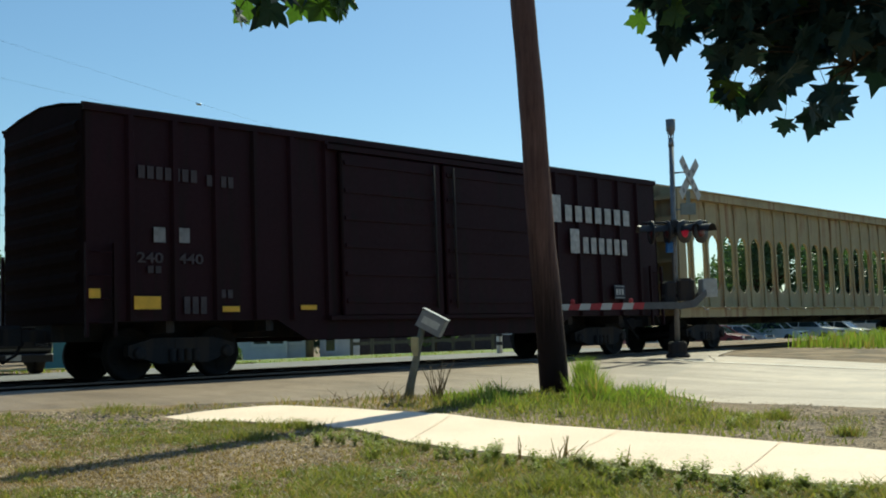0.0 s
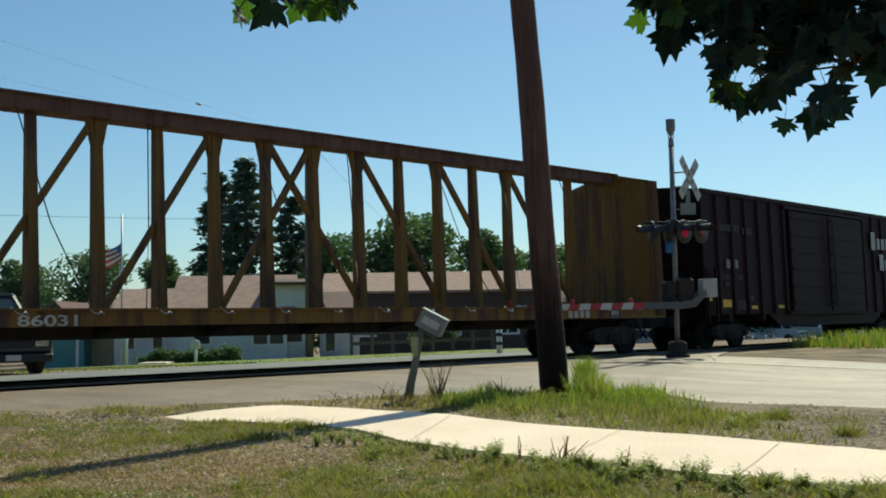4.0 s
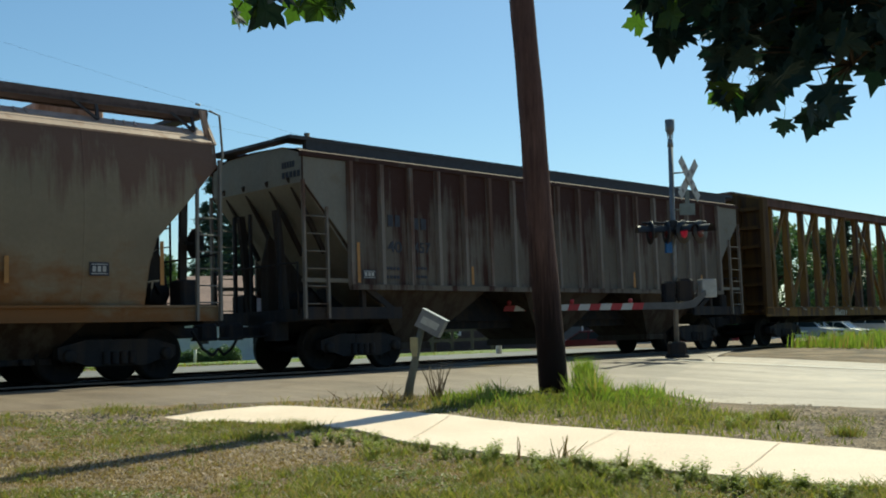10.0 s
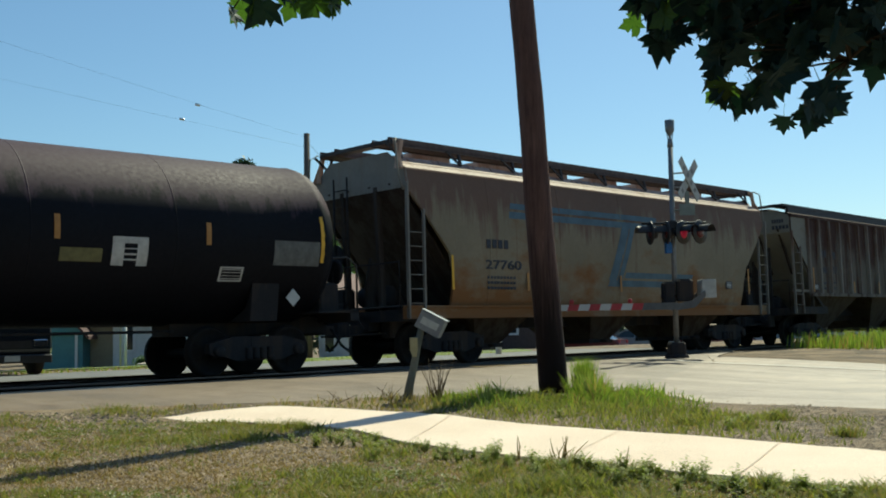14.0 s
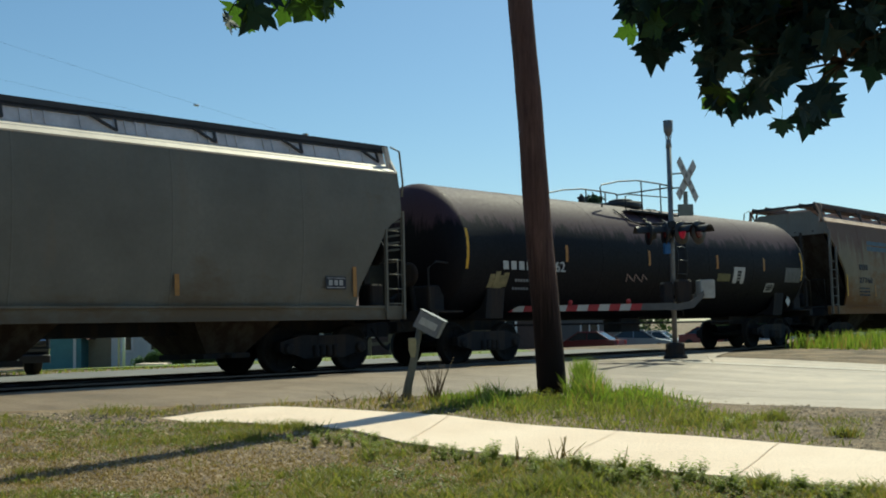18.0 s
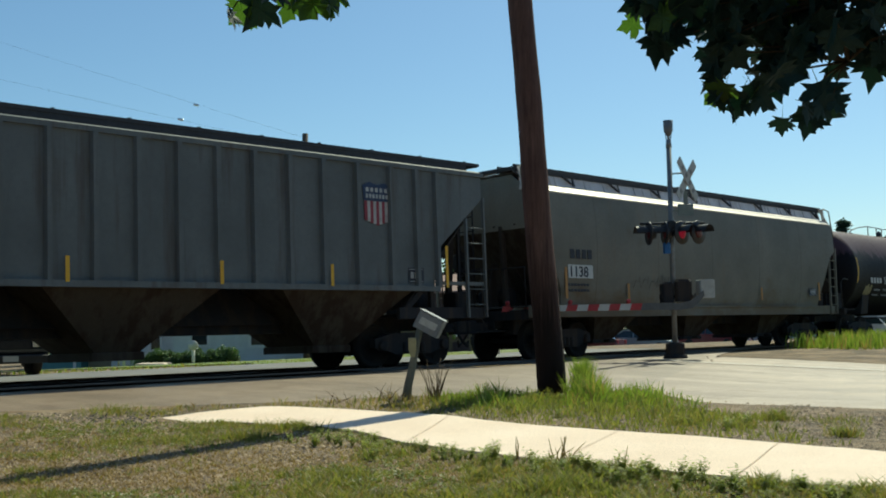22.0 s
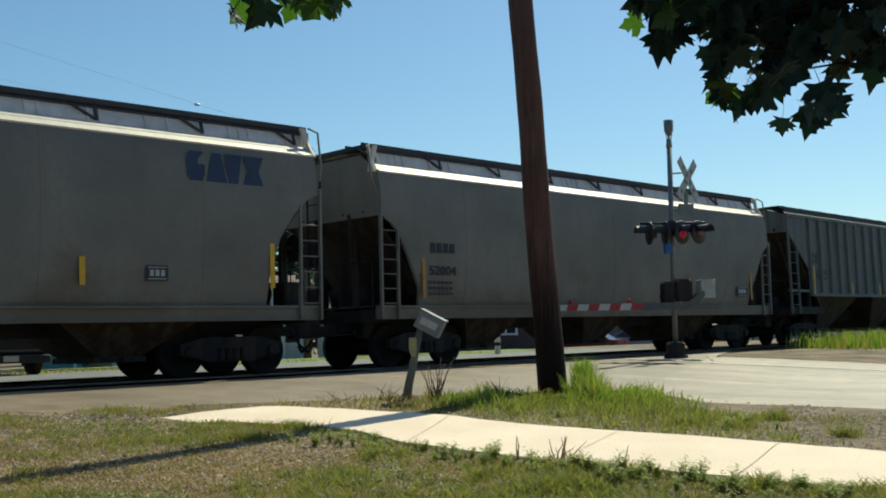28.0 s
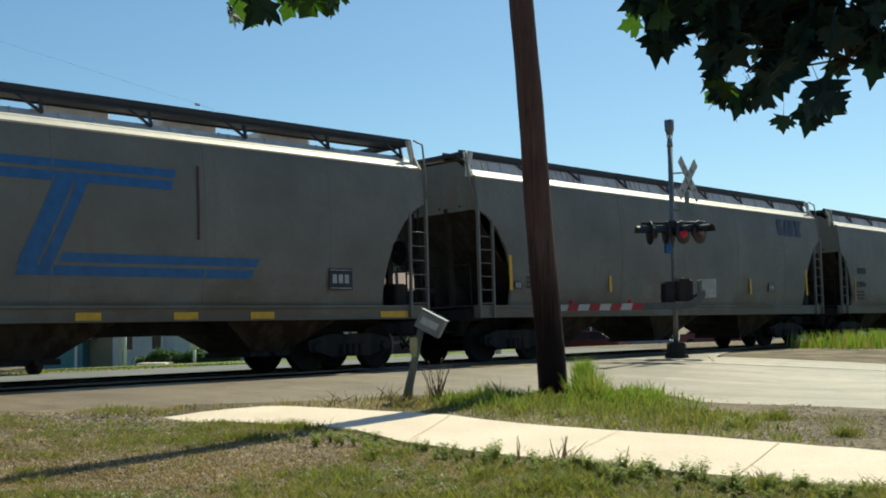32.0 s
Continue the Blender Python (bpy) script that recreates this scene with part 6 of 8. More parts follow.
    for i in range(n):
        a, b = -0.1 - L * i / n, -0.1 - L * (i + 1) / n
        h0, h1 = 0.085 - 0.02 * i / n, 0.085 - 0.02 * (i + 1) / n
        g = Geo()
        sl = 0.05
        g.slab([(a, 1.27 - h0), (a + sl, 1.27 + h0), (b + sl, 1.27 + h1), (b, 1.27 - h1)], "y", -0.33, -0.29)
        part("gate_stripe", g, (M_RED if i % 2 else M_SIGN) if i > 2 else M_SUPPORT, t)
    for u in (-1.15, -2.55, -4.05):
        g = Geo()
        g.cbox(u - 0.045, u + 0.045, -0.36, -0.26, 1.35, 1.45, 0.02)
        g.lathe("y", [(-0.38, 0), (-0.38, 0.05), (-0.36, 0.055), (-0.3, 0.05)], 12, 0, (u, 0, 1.41))
        part("gate_lamp", g, M_RED, t, "small red gate lamp")
    return t


def marker_post():
    x, y = -0.53, 15.48
    t = thing("cable_pedestal", "leaning grey-green metal cable pedestal with tilted box", "utility box", "", pose(x, y, ground_z(x, y)))
    g = Geo()
    g.tube([(0, 0, -0.05), (0.04, 0, 0.2), (0.1, 0, 0.45), (0.16, 0, 0.75), (0.22, 0, 1.0)], [0.075, 0.062, 0.056, 0.05, 0.05], 10)
    part("post", g, plain("post_grey", (0.17, 0.17, 0.14), 0.7, 0.2, 0.3, 5), t)
    g = Geo()
    g.cbox(-0.19, 0.19, -0.11, 0.11, -0.13, 0.13, 0.012)
    g.box(-0.2, 0.2, -0.12, 0.12, 0.125, 0.14)
    b = part("box", g, plain("box_grey", (0.2, 0.215, 0.24), 0.65, 0.3, 0.15, 5), t, "", pose(0.36, 0, 1.06, 0, 28, -12))
    g = Geo()
    g.box(-0.13, 0.13, -0.118, -0.11, -0.05, 0.05)
    part("label_plate", g, M_GALV, b)
    g = Geo()
    g.cbox(-0.055, 0.055, -0.05, 0.05, 0.7, 0.87, 0.012)
    g.slab([(-0.055, 0.7), (0.055, 0.7), (0.035, 0.6), (-0.02, 0.6)], "y", -0.05, 0.05)
    part("small_box", g, plain("box_tan", (0.36, 0.32, 0.18), 0.7, 0, 0.2, 6), t, "small tan plastic box", pose(0.11, -0.07, 0))
    return t


utility_pole()
mast_base()
marker_post()

# ---- plants on the ground ----
def strip_mesh(name, pts, mats):
    """Many small pieces: pts of (verts, faces, material)."""
    v, f, m = [], [], []
    for vs, fs, mi in pts:
        i = len(v)
        v += vs
        f += [tuple(i + k for k in q) for q in fs]
        m += [mi] * len(fs)
    me = bpy.data.meshes.new(name)
    me.from_pydata(v, [], f)
    for mt in mats:
        me.materials.append(mt)
    me.polygons.foreach_set("material_index", m)
    me.update()
    return me


def blade(rnd, x, y, z, h, w, lean):
    a = rnd.uniform(0, 2 * math.pi)
    c, s = math.cos(a), math.sin(a)
    b = rnd.uniform(0, 2 * math.pi)
    lx, ly = math.cos(b) * lean * h, math.sin(b) * lean * h
    return [(x - c * w, y - s * w, z - 0.01), (x + c * w, y + s * w, z - 0.01), (x + c * w * 0.7 + lx * 0.4, y + s * w * 0.7 + ly * 0.4, z + h * 0.6),
            (x - c * w * 0.7 + lx * 0.4, y - s * w * 0.7 + ly * 0.4, z + h * 0.6), (x + lx, y + ly, z + h)], [(0, 1, 2, 3), (3, 2, 4)]


def off_line(line, x, y):
    """Signed distance from a broken line: positive on its far side."""
    best = 1e9
    out = 0.0
    for (ax, ay), (bx, by) in zip(line, line[1:]):
        dx, dy = bx - ax, by - ay
        k = min(1, max(0, ((x - ax) * dx + (y - ay) * dy) / (dx * dx + dy * dy)))
        d = math.hypot(x - ax - k * dx, y - ay - k * dy)
        if d < best:
            best, out = d, math.copysign(d, dx * (y - ay) - dy * (x - ax))
    return out


def fbm(x, y, s):
    return noise.noise((x * s, y * s, 1.3)) + 0.5 * noise.noise((x * s * 2.3, y * s * 2.3, 7.1))


def spot(x, y, cx, cy, rx, ry, turn=0.0):
    """1 in the middle of an oval patch, falling to 0 outside."""
    c, s = math.cos(radians(turn)), math.sin(radians(turn))
    u, v = ((x - cx) * c + (y - cy) * s) / rx, (-(x - cx) * s + (y - cy) * c) / ry
    return math.exp(-(u * u + v * v))


def dry_patch(x, y):
    """Trodden straw-coloured ground in the lawn."""
    return min(1.0, spot(x, y, -2.6, 8.9, 1.5, 0.9, -8) + 0.9 * spot(x, y, -1.5, 9.9, 0.6, 1.1, -20) + 0.75 * spot(x, y, 0.1, 10.0, 0.5, 0.9, 35) + 0.5 * spot(x, y, -4.5, 10.5, 1.2, 0.8))


def stone_patch(x, y):
    return min(1.0, spot(x, y, -3.5, 12.75, 1.1, 0.75) + 0.8 * spot(x, y, -1.25, 10.4, 0.7, 0.8) + spot(x, y, 4.5, 11.6, 1.3, 1.3) + 0.8 * spot(x, y, 0.2, 10.0, 0.5, 0.6) + 0.7 * spot(x, y, -5.2, 13.1, 1.2, 0.5))


def lawn():
    rnd = random.Random(5)
    out = []
    for _ in range(190000):
        y = 6.4 + 8.4 * rnd.random() ** 1.25
        x = rnd.uniform(-0.43, 0.43) * y * 1.05
        d = off_line(PAVE_NEAR, x, y)
        if d > -0.02 or off_line(ROAD_NEAR, x, y) > -0.12:
            continue
        dp, sp_ = dry_patch(x, y), stone_patch(x, y)
        green = 0.28 + 1.2 * fbm(x, y, 0.9) + 1.2 * fbm(x + 9, y, 2.6) + 0.9 * fbm(x, y + 5, 7.0) - 1.15 * dp - 1.0 * sp_ + 0.25 * smooth(-0.8, -0.1, d) + 0.42 * smooth(-1.9, -0.6, x) * smooth(11.0, 9.0, y)
        roll = rnd.random()
        if roll < green:
            dry = rnd.random() < 0.2 + 0.3 * noise.noise((x * 0.7, y * 0.7, 9.0))
            h = rnd.uniform(0.015, 0.05) + 0.1 * min(1.2, max(0, green - 0.55)) * rnd.random()
            v, f = blade(rnd, x, y, ground_z(x, y), h, rnd.uniform(0.0035, 0.0065), 0.9)
            out.append((v, f, 1 if dry else 0))
        elif roll < max(0, green) + 0.26 + 0.3 * dp - 0.3 * sp_:
            v, f = blade(rnd, x, y, ground_z(x, y) + 0.006, rnd.uniform(0.006, 0.024), 0.006, 3.0)
            out.append((v, f, 2))
    for _ in range(46000):                     # verge between pavement and road
        x, y = rnd.uniform(-3.6, 6.0), rnd.uniform(8.5, 17.4)
        d = off_line(PAVE_FAR, x, y)
        if d < 0.04 or (off_line(ROAD_NEAR, x, y) > -0.03 and x < 3.0) or (x >= 3.0 and d > 2.9 - 0.5 * (x - 3.0)):
            continue
        keep = 0.75 + 0.55 * fbm(x, y, 1.1) - 0.85 * spot(x, y, 4.8, 11.2, 1.3, 1.6) - 0.55 * smooth(0.5, 0.0, d) - 0.55 * smooth(3.1, 4.0, x)
        if rnd.random() > keep:
            continue
        v, f = blade(rnd, x, y, ground_z(x, y), rnd.uniform(0.03, 0.14) * (0.7 + 0.6 * smooth(0.2, 1.4, d)) * (0.6 + 0.9 * max(0.0, fbm(x, y, 2.7))), 0.0075, 0.7)
        out.append((v, f, 1 if rnd.random() < (0.6 if x < -0.2 else 0.07) else 0))
    for cx, cy, r, n, hh in ((-4.0, 13.4, 0.45, 420, 0.11), (-3.4, 13.3, 0.3, 160, 0.06), (-2.1, 11.3, 0.28, 420, 0.12), (-2.5, 11.1, 0.4, 300, 0.07), (-2.4, 12.25, 0.2, 150, 0.09), (-1.6, 12.1, 0.25, 320, 0.12), (-3.0, 11.0, 0.5, 500, 0.07),
                             (-5.0, 12.2, 0.5, 500, 0.07), (-3.3, 10.6, 0.5, 500, 0.06), (2.7, 12.3, 0.25, 350, 0.13), (3.2, 11.9, 0.3, 300, 0.1), (3.85, 12.7, 0.2, 300, 0.16), (3.95, 10.85, 0.16, 260, 0.15), (3.4, 12.9, 0.5, 500, 0.09), (4.4, 12.4, 0.5, 300, 0.07)):
        for _ in range(n):                     # denser tufts
            x, y = rnd.gauss(cx, r * 0.5), rnd.gauss(cy, r * 0.5)
            if off_line(PAVE_NEAR, x, y) > -0.02 and off_line(PAVE_FAR, x, y) < 0.02:
                continue
            v, f = blade(rnd, x, y, ground_z(x, y), hh * rnd.uniform(0.2, 1.1), 0.0042, 0.8)
            out.append((v, f, 1 if rnd.random() < 0.2 else 0))
    ob = new("grass", strip_mesh("grass", out, [M_GRASS, M_GRASS_DRY, M_STRAW]))
    return tagged(ob, "short patchy lawn grass, partly dry", "grass", "", "stuff")


def tall_grass():
    rnd = random.Random(8)
    out = []
    for k in range(8200):                    # about the foot of the wooden pole
        x, y = rnd.gauss(2.15, 0.62), rnd.gauss(15.7, 0.75)
        if k % 3 == 0:
            x = rnd.uniform(-0.1, 1.7)
            y = rnd.gauss(15.5, 0.5)
        if x < -0.2 or x > 3.7 or off_line(PAVE_FAR, x, y) < 0.6 or off_line(ROAD_NEAR, x, y) > 0.2:
            continue
        clump = 0.7 + 0.9 * noise.noise((x * 2.6, y * 2.6, 2.0)) + 0.5 * noise.noise((x * 7, y * 7, 5.0))
        tall = math.exp(-((x - 2.1) / 0.36) ** 2) * smooth(14.6, 15.7, y)
        h = (0.07 + 0.34 * tall + 0.13 * math.exp(-((x - 0.7) / 0.6) ** 2) + 0.1 * math.exp(-((x - 2.9) / 0.5) ** 2)) * max(0.25, clump) * rnd.uniform(0.35, 1.35) ** 1.3
        if y < 16.95 and abs(x - 0.0935 * y) < 0.27:
            h *= 0.35                         # kept short before the pole
        v, f = blade(rnd, x, y, ground_z(x, y), h, rnd.uniform(0.005, 0.011), 0.55)
        out.append((v, f, 1 if rnd.random() < 0.17 + 0.25 * noise.noise((x * 2, y * 2, 8.0)) else 0))
    for _ in range(700):                     # one dark thick tuft just right of the pole
        x, y = rnd.gauss(2.09, 0.06), rnd.gauss(16.4, 0.1)
        v, f = blade(rnd, x, y, ground_z(x, y), rnd.uniform(0.3, 0.62), 0.007, 0.22)
        out.append((v, f, 0))
    for _ in range(5200):                     # sunny strip beside the rails
        s, q = rnd.uniform(30.5, 56.0), rnd.uniform(-4.6, -2.0)
        x, y = track_point(s, q)
        h = rnd.uniform(0.25, 0.6)
        v, f = blade(rnd, x, y, ground_z(x, y), h, 0.018, 0.3)
        out.append((v, f, 1 if rnd.random() < 0.15 else 0))
    for _ in range(1500):                     # far side of the track
        s, q = rnd.uniform(10, 26), rnd.uniform(5.4, 8.0)
        x, y = track_point(s, q)
        v, f = blade(rnd, x, y, ground_z(x, y), rnd.uniform(0.03, 0.1), 0.012, 0.5)
        out.append((v, f, 1 if rnd.random() < 0.2 else 0))
    ob = new("tall_grass", strip_mesh("tall_grass", out, [M_GRASS_TALL, M_GRASS_DRY]))
    return tagged(ob, "tall bright green grass tufts", "grass", "", "stuff")


M_STALK = plain("dead_stalk", (0.2, 0.145, 0.09), 0.9)


def dry_stalks(x, y, n, h, seed, spread=0.18, mat=M_STALK, label="tuft of dead brown stalks beside the pedestal"):
    rnd = random.Random(seed)
    t = thing("dry_stalks", label, "plant", "", pose(x, y, ground_z(x, y)))
    for _ in range(n):
        g = Geo()
        bx, by = rnd.gauss(0, spread * 0.4), rnd.gauss(0, spread * 0.4)
        tx, ty, hh = bx + rnd.gauss(0, spread), by + rnd.gauss(0, spread), h * rnd.uniform(0.5, 1.1)
        g.tube([(bx, by, -0.01), ((bx + tx) / 2 + rnd.gauss(0, 0.02), (by + ty) / 2, hh * 0.55), (tx, ty, hh)], [0.006, 0.005, 0.002], 4)
        part("stalk", g, mat, t)
    return t


def weed_mesh(seed, h, n):
    """A small leafy weed: stems with pairs of narrow leaves."""
    rnd = random.Random(seed)
    out = []
    for _ in range(n):
        a = rnd.uniform(0, 6.28)
        lean = rnd.uniform(0.1, 0.55)
        hh = h * rnd.uniform(0.55, 1.0)
        top = (math.cos(a) * lean * hh, math.sin(a) * lean * hh, hh)
        for k in range(7):
            f = (k + 0.6) / 7
            p = (top[0] * f, top[1] * f, top[2] * f)
            b = a + k * 2.4 + rnd.uniform(-0.4, 0.4)
            ln, w = h * rnd.uniform(0.16, 0.3), h * rnd.uniform(0.05, 0.09)
            c, s = math.cos(b), math.sin(b)
            up = rnd.uniform(0.0, 0.5)
            q = [(p[0], p[1], p[2]), (p[0] + c * ln * 0.5 - s * w, p[1] + s * ln * 0.5 + c * w, p[2] + ln * up * 0.7), (p[0] + c * ln, p[1] + s * ln, p[2] + ln * up),
                 (p[0] + c * ln * 0.5 + s * w, p[1] + s * ln * 0.5 - c * w, p[2] + ln * up * 0.7)]
            out.append((q, [(0, 1, 2, 3)], 0))
        w = 0.004
        out.append(([(-w, 0, -0.01), (w, 0, -0.01), (top[0], top[1], hh)], [(0, 1, 2)], 0))
    return strip_mesh("weed", out, [M_WEED])


def weeds():
    rnd = random.Random(21)
    meshes = [weed_mesh(s, h, n) for s, h, n in ((1, 0.17, 17), (2, 0.13, 16), (3, 0.21, 16), (4, 0.1, 13))]
    spots = []
    # along the near edge of the pavement
    for k in range(275):
        f = rnd.random()
        i = (3, 4, 4, 5, 5, 5, 6)[int(f * 6.999)]
        a, b = PAVE_NEAR[i], PAVE_NEAR[i + 1] if i + 1 < len(PAVE_NEAR) else PAVE_NEAR[i]
        u = rnd.random()
        spots.append((a[0] + (b[0] - a[0]) * u - abs(rnd.gauss(0.0, 0.34)), a[1] + (b[1] - a[1]) * u - abs(rnd.gauss(0.02, 0.3))))
    for x, y in ((2.68, 12.3), (2.75, 12.2), (3.84, 12.79), (3.78, 12.7), (3.92, 10.84), (3.86, 10.9), (2.97, 11.59), (3.02, 11.7), (3.3, 12.0), (2.6, 12.2), (3.5, 11.6), (1.4, 13.4), (2.2, 13.6), (-2.1, 12.3), (-1.8, 12.25), (-1.5, 12.1), (-2.5, 12.4)):
        spots.append((x, y))
    for x, y in spots:
        if off_line(PAVE_NEAR, x, y) > -0.03 and off_line(PAVE_FAR, x, y) < 0.03:
            continue
        if abs(x) > 0.44 * y + 0.4:
            continue
        m = pose(x, y, ground_z(x, y), 0, 0, rnd.uniform(0, 360)) @ Matrix.Scale(rnd.uniform(0.35, 0.85), 4)
        ob = tagged(part("weed", rnd.choice(meshes), None, None, "", m), "small green leafy weed growing in the lawn", "weed", "weeds in the lawn")
    out = []                                   # low clover and plantain through the grass
    while len(out) < 5200:
        y = 6.5 + 7.5 * rnd.random()
        x = rnd.uniform(-0.44, 0.44) * y
        if off_line(PAVE_NEAR, x, y) > -0.1 or off_line(ROAD_NEAR, x, y) > -0.2:
            continue
        if rnd.random() > 0.15 + 1.3 * fbm(x, y + 3, 0.8) + 0.5 * fbm(x, y, 3.0) - 0.8 * dry_patch(x, y) - 0.7 * stone_patch(x, y) + 0.3 * smooth(-1.5, 0.5, x):
            continue
        z, h = ground_z(x, y), rnd.uniform(0.02, 0.07)
        for k in range(rnd.randrange(4, 9)):
            a, ln, w = rnd.uniform(0, 6.28), rnd.uniform(0.02, 0.05), rnd.uniform(0.007, 0.014)
            c, s_ = math.cos(a), math.sin(a)
            px, py, pz = x + rnd.gauss(0, 0.03), y + rnd.gauss(0, 0.03), z + h * rnd.random()
            out.append(([(px, py, pz), (px + c * ln * 0.5 - s_ * w, py + s_ * ln * 0.5 + c * w, pz + 0.012), (px + c * ln, py + s_ * ln, pz + 0.008), (px + c * ln * 0.5 + s_ * w, py + s_ * ln * 0.5 - c * w, pz + 0.012)], [(0, 1, 2, 3)], 0))
    tagged(new("clover", strip_mesh("clover", out, [M_CLOVER])), "low broad-leaved weeds through the lawn", "weeds", "", "stuff")


def gravel():
    """Loose stones on the bare patches."""
    rnd = random.Random(33)
    out = []
    for _ in range(85000):
        x, y = rnd.uniform(-6.5, 6.0), rnd.uniform(6.5, 16.8)
        dn, df = off_line(PAVE_NEAR, x, y), off_line(PAVE_FAR, x, y)
        if (dn > -0.05 and df < 0.05) or abs(x) > 0.44 * y + 0.5:
            continue
        if off_line(ROAD_NEAR, x, y) > 0.02 or rnd.random() > 0.16 + 0.5 * noise.noise((x * 0.8, y * 0.8, 4.0)) + 0.85 * stone_patch(x, y) + 0.6 * dry_patch(x, y) + (0.7 if x > 1.2 and 0 < df < 0.55 else 0.0):
            continue
        r = rnd.uniform(0.008, 0.022) * (1.0 if rnd.random() < 0.9 else 1.8)
        z = ground_z(x, y)
        v = [(x + r * math.cos(a) * rnd.uniform(0.7, 1.2), y + r * math.sin(a) * rnd.uniform(0.7, 1.2), z) for a in (0.3, 1.6, 2.9, 4.1, 5.4)] + [(x + rnd.uniform(-0.3, 0.3) * r, y, z + r * rnd.uniform(0.35, 0.7))]
        out.append((v, [(i, (i + 1) % 5, 5) for i in range(5)], 1 if rnd.random() < 0.75 * spot(x, y, -3.5, 12.75, 1.2, 0.8) else 0))
    m, nt, ns, ln, b = nodes_of("loose_stone")
    geo = ns.new("ShaderNodeNewGeometry")
    ln.new(mix(nt, geo.outputs["Random Per Island"], (0.12, 0.088, 0.058), (0.54, 0.41, 0.275)), b.inputs["Base Color"])
    b.inputs["Roughness"].default_value = 0.9
    ob = new("gravel", strip_mesh("gravel", out, [m, plain("dark_stone", (0.05, 0.043, 0.04), 0.9, 0, 0.4, 9)]))
    return tagged(ob, "loose pale gravel stones on bare soil", "gravel", "", "stuff")


lawn()
tall_grass()
weeds()
gravel()
dry_stalks(-0.1, 15.4, 24, 0.55, 3, 0.13)
dry_stalks(-0.8, 15.3, 10, 0.26, 4, 0.13)
dry_stalks(-1.45, 14.75, 7, 0.2, 5, 0.16)
dry_stalks(0.95, 9.0, 14, 0.22, 6, 0.07, M_GRASS_DRY, "thin straw-coloured grass stems beside the pavement")
dry_stalks(0.62, 9.35, 3, 0.24, 7, 0.03, M_GRASS_DRY, "thin straw-coloured grass stems beside the pavement")
dry_stalks(1.35, 8.65, 3, 0.24, 8, 0.03, M_GRASS_DRY, "thin straw-coloured grass stems beside the pavement")


# ---- maple over the camera ----
LEAF_OUT = [(0.0, 0.0), (0.14, -0.01), (0.42, -0.11), (0.31, 0.09), (0.45, 0.14), (0.68, 0.31), (0.5, 0.37), (0.53, 0.5), (0.25, 0.42), (0.31, 0.63), (0.17, 0.66), (0.0, 0.98)]


def maple_leaf_mesh(seed):
    rnd = random.Random(seed)
    right = [(x * rnd.uniform(0.85, 1.15), y * rnd.uniform(0.92, 1.08)) for x, y in LEAF_OUT]
    left = [(-x * rnd.uniform(0.85, 1.15), y * rnd.uniform(0.92, 1.08)) for x, y in LEAF_OUT[1:-1]]
    ring = right + left[::-1]
    v, f = [(0, 0.3, 0.0)], []
    droop = rnd.uniform(0.1, 0.3)
    for x, y in ring:
        v.append((x, y, -droop * (x * x + 0.3 * (y - 0.3) ** 2) + 0.04 * math.sin(9 * x + seed)))
    n = len(ring)
    f = [(0, 1 + i, 1 + (i + 1) % n) for i in range(n)]
    v += [(-0.012, 0.0, 0.0), (0.012, 0.0, 0.0), (0.006, -0.55, 0.12), (-0.006, -0.55, 0.12)]
    f.append((n + 1, n + 2, n + 3, n + 4))
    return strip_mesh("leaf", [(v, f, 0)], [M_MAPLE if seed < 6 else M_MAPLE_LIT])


LEAVES = [maple_leaf_mesh(s) for s in range(7)]
moving_branches = []


def leafy_branch(tree, base, reach, spots, seed, size=0.13, thin=0.09):
    """A thin bough with its hanging leaves; spots are leaf places about the bough's own origin, thin the share of
    lit-coloured leaves.
    """
    rnd = random.Random(seed)
    g = Geo()
    g.tube([tuple(Vector(p)) for p in reach], [0.02 - 0.015 * k / len(reach) for k in range(len(reach))], 6)
    for i, p in enumerate(spots):
        if i % 4 == 0:
            q = min((Vector(r) for r in reach), key=lambda r: (r - Vector(p)).length)
            mid = (q + Vector(p)) / 2 + Vector((0, 0, 0.02))
            g.tube([tuple(q), tuple(mid), p], [0.004, 0.003, 0.002], 4)
    br = part("branch", g, M_BARK, tree, "", pose(*base))
    for p in spots:
        m = pose(p[0], p[1], p[2], rnd.gauss(-72, 28), rnd.gauss(0, 34), rnd.gauss(0, 60)) @ Matrix.Scale(size * rnd.uniform(0.75, 1.2), 4)
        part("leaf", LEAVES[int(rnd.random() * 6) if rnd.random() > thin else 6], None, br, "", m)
    moving_branches.append((br, base))
    return br


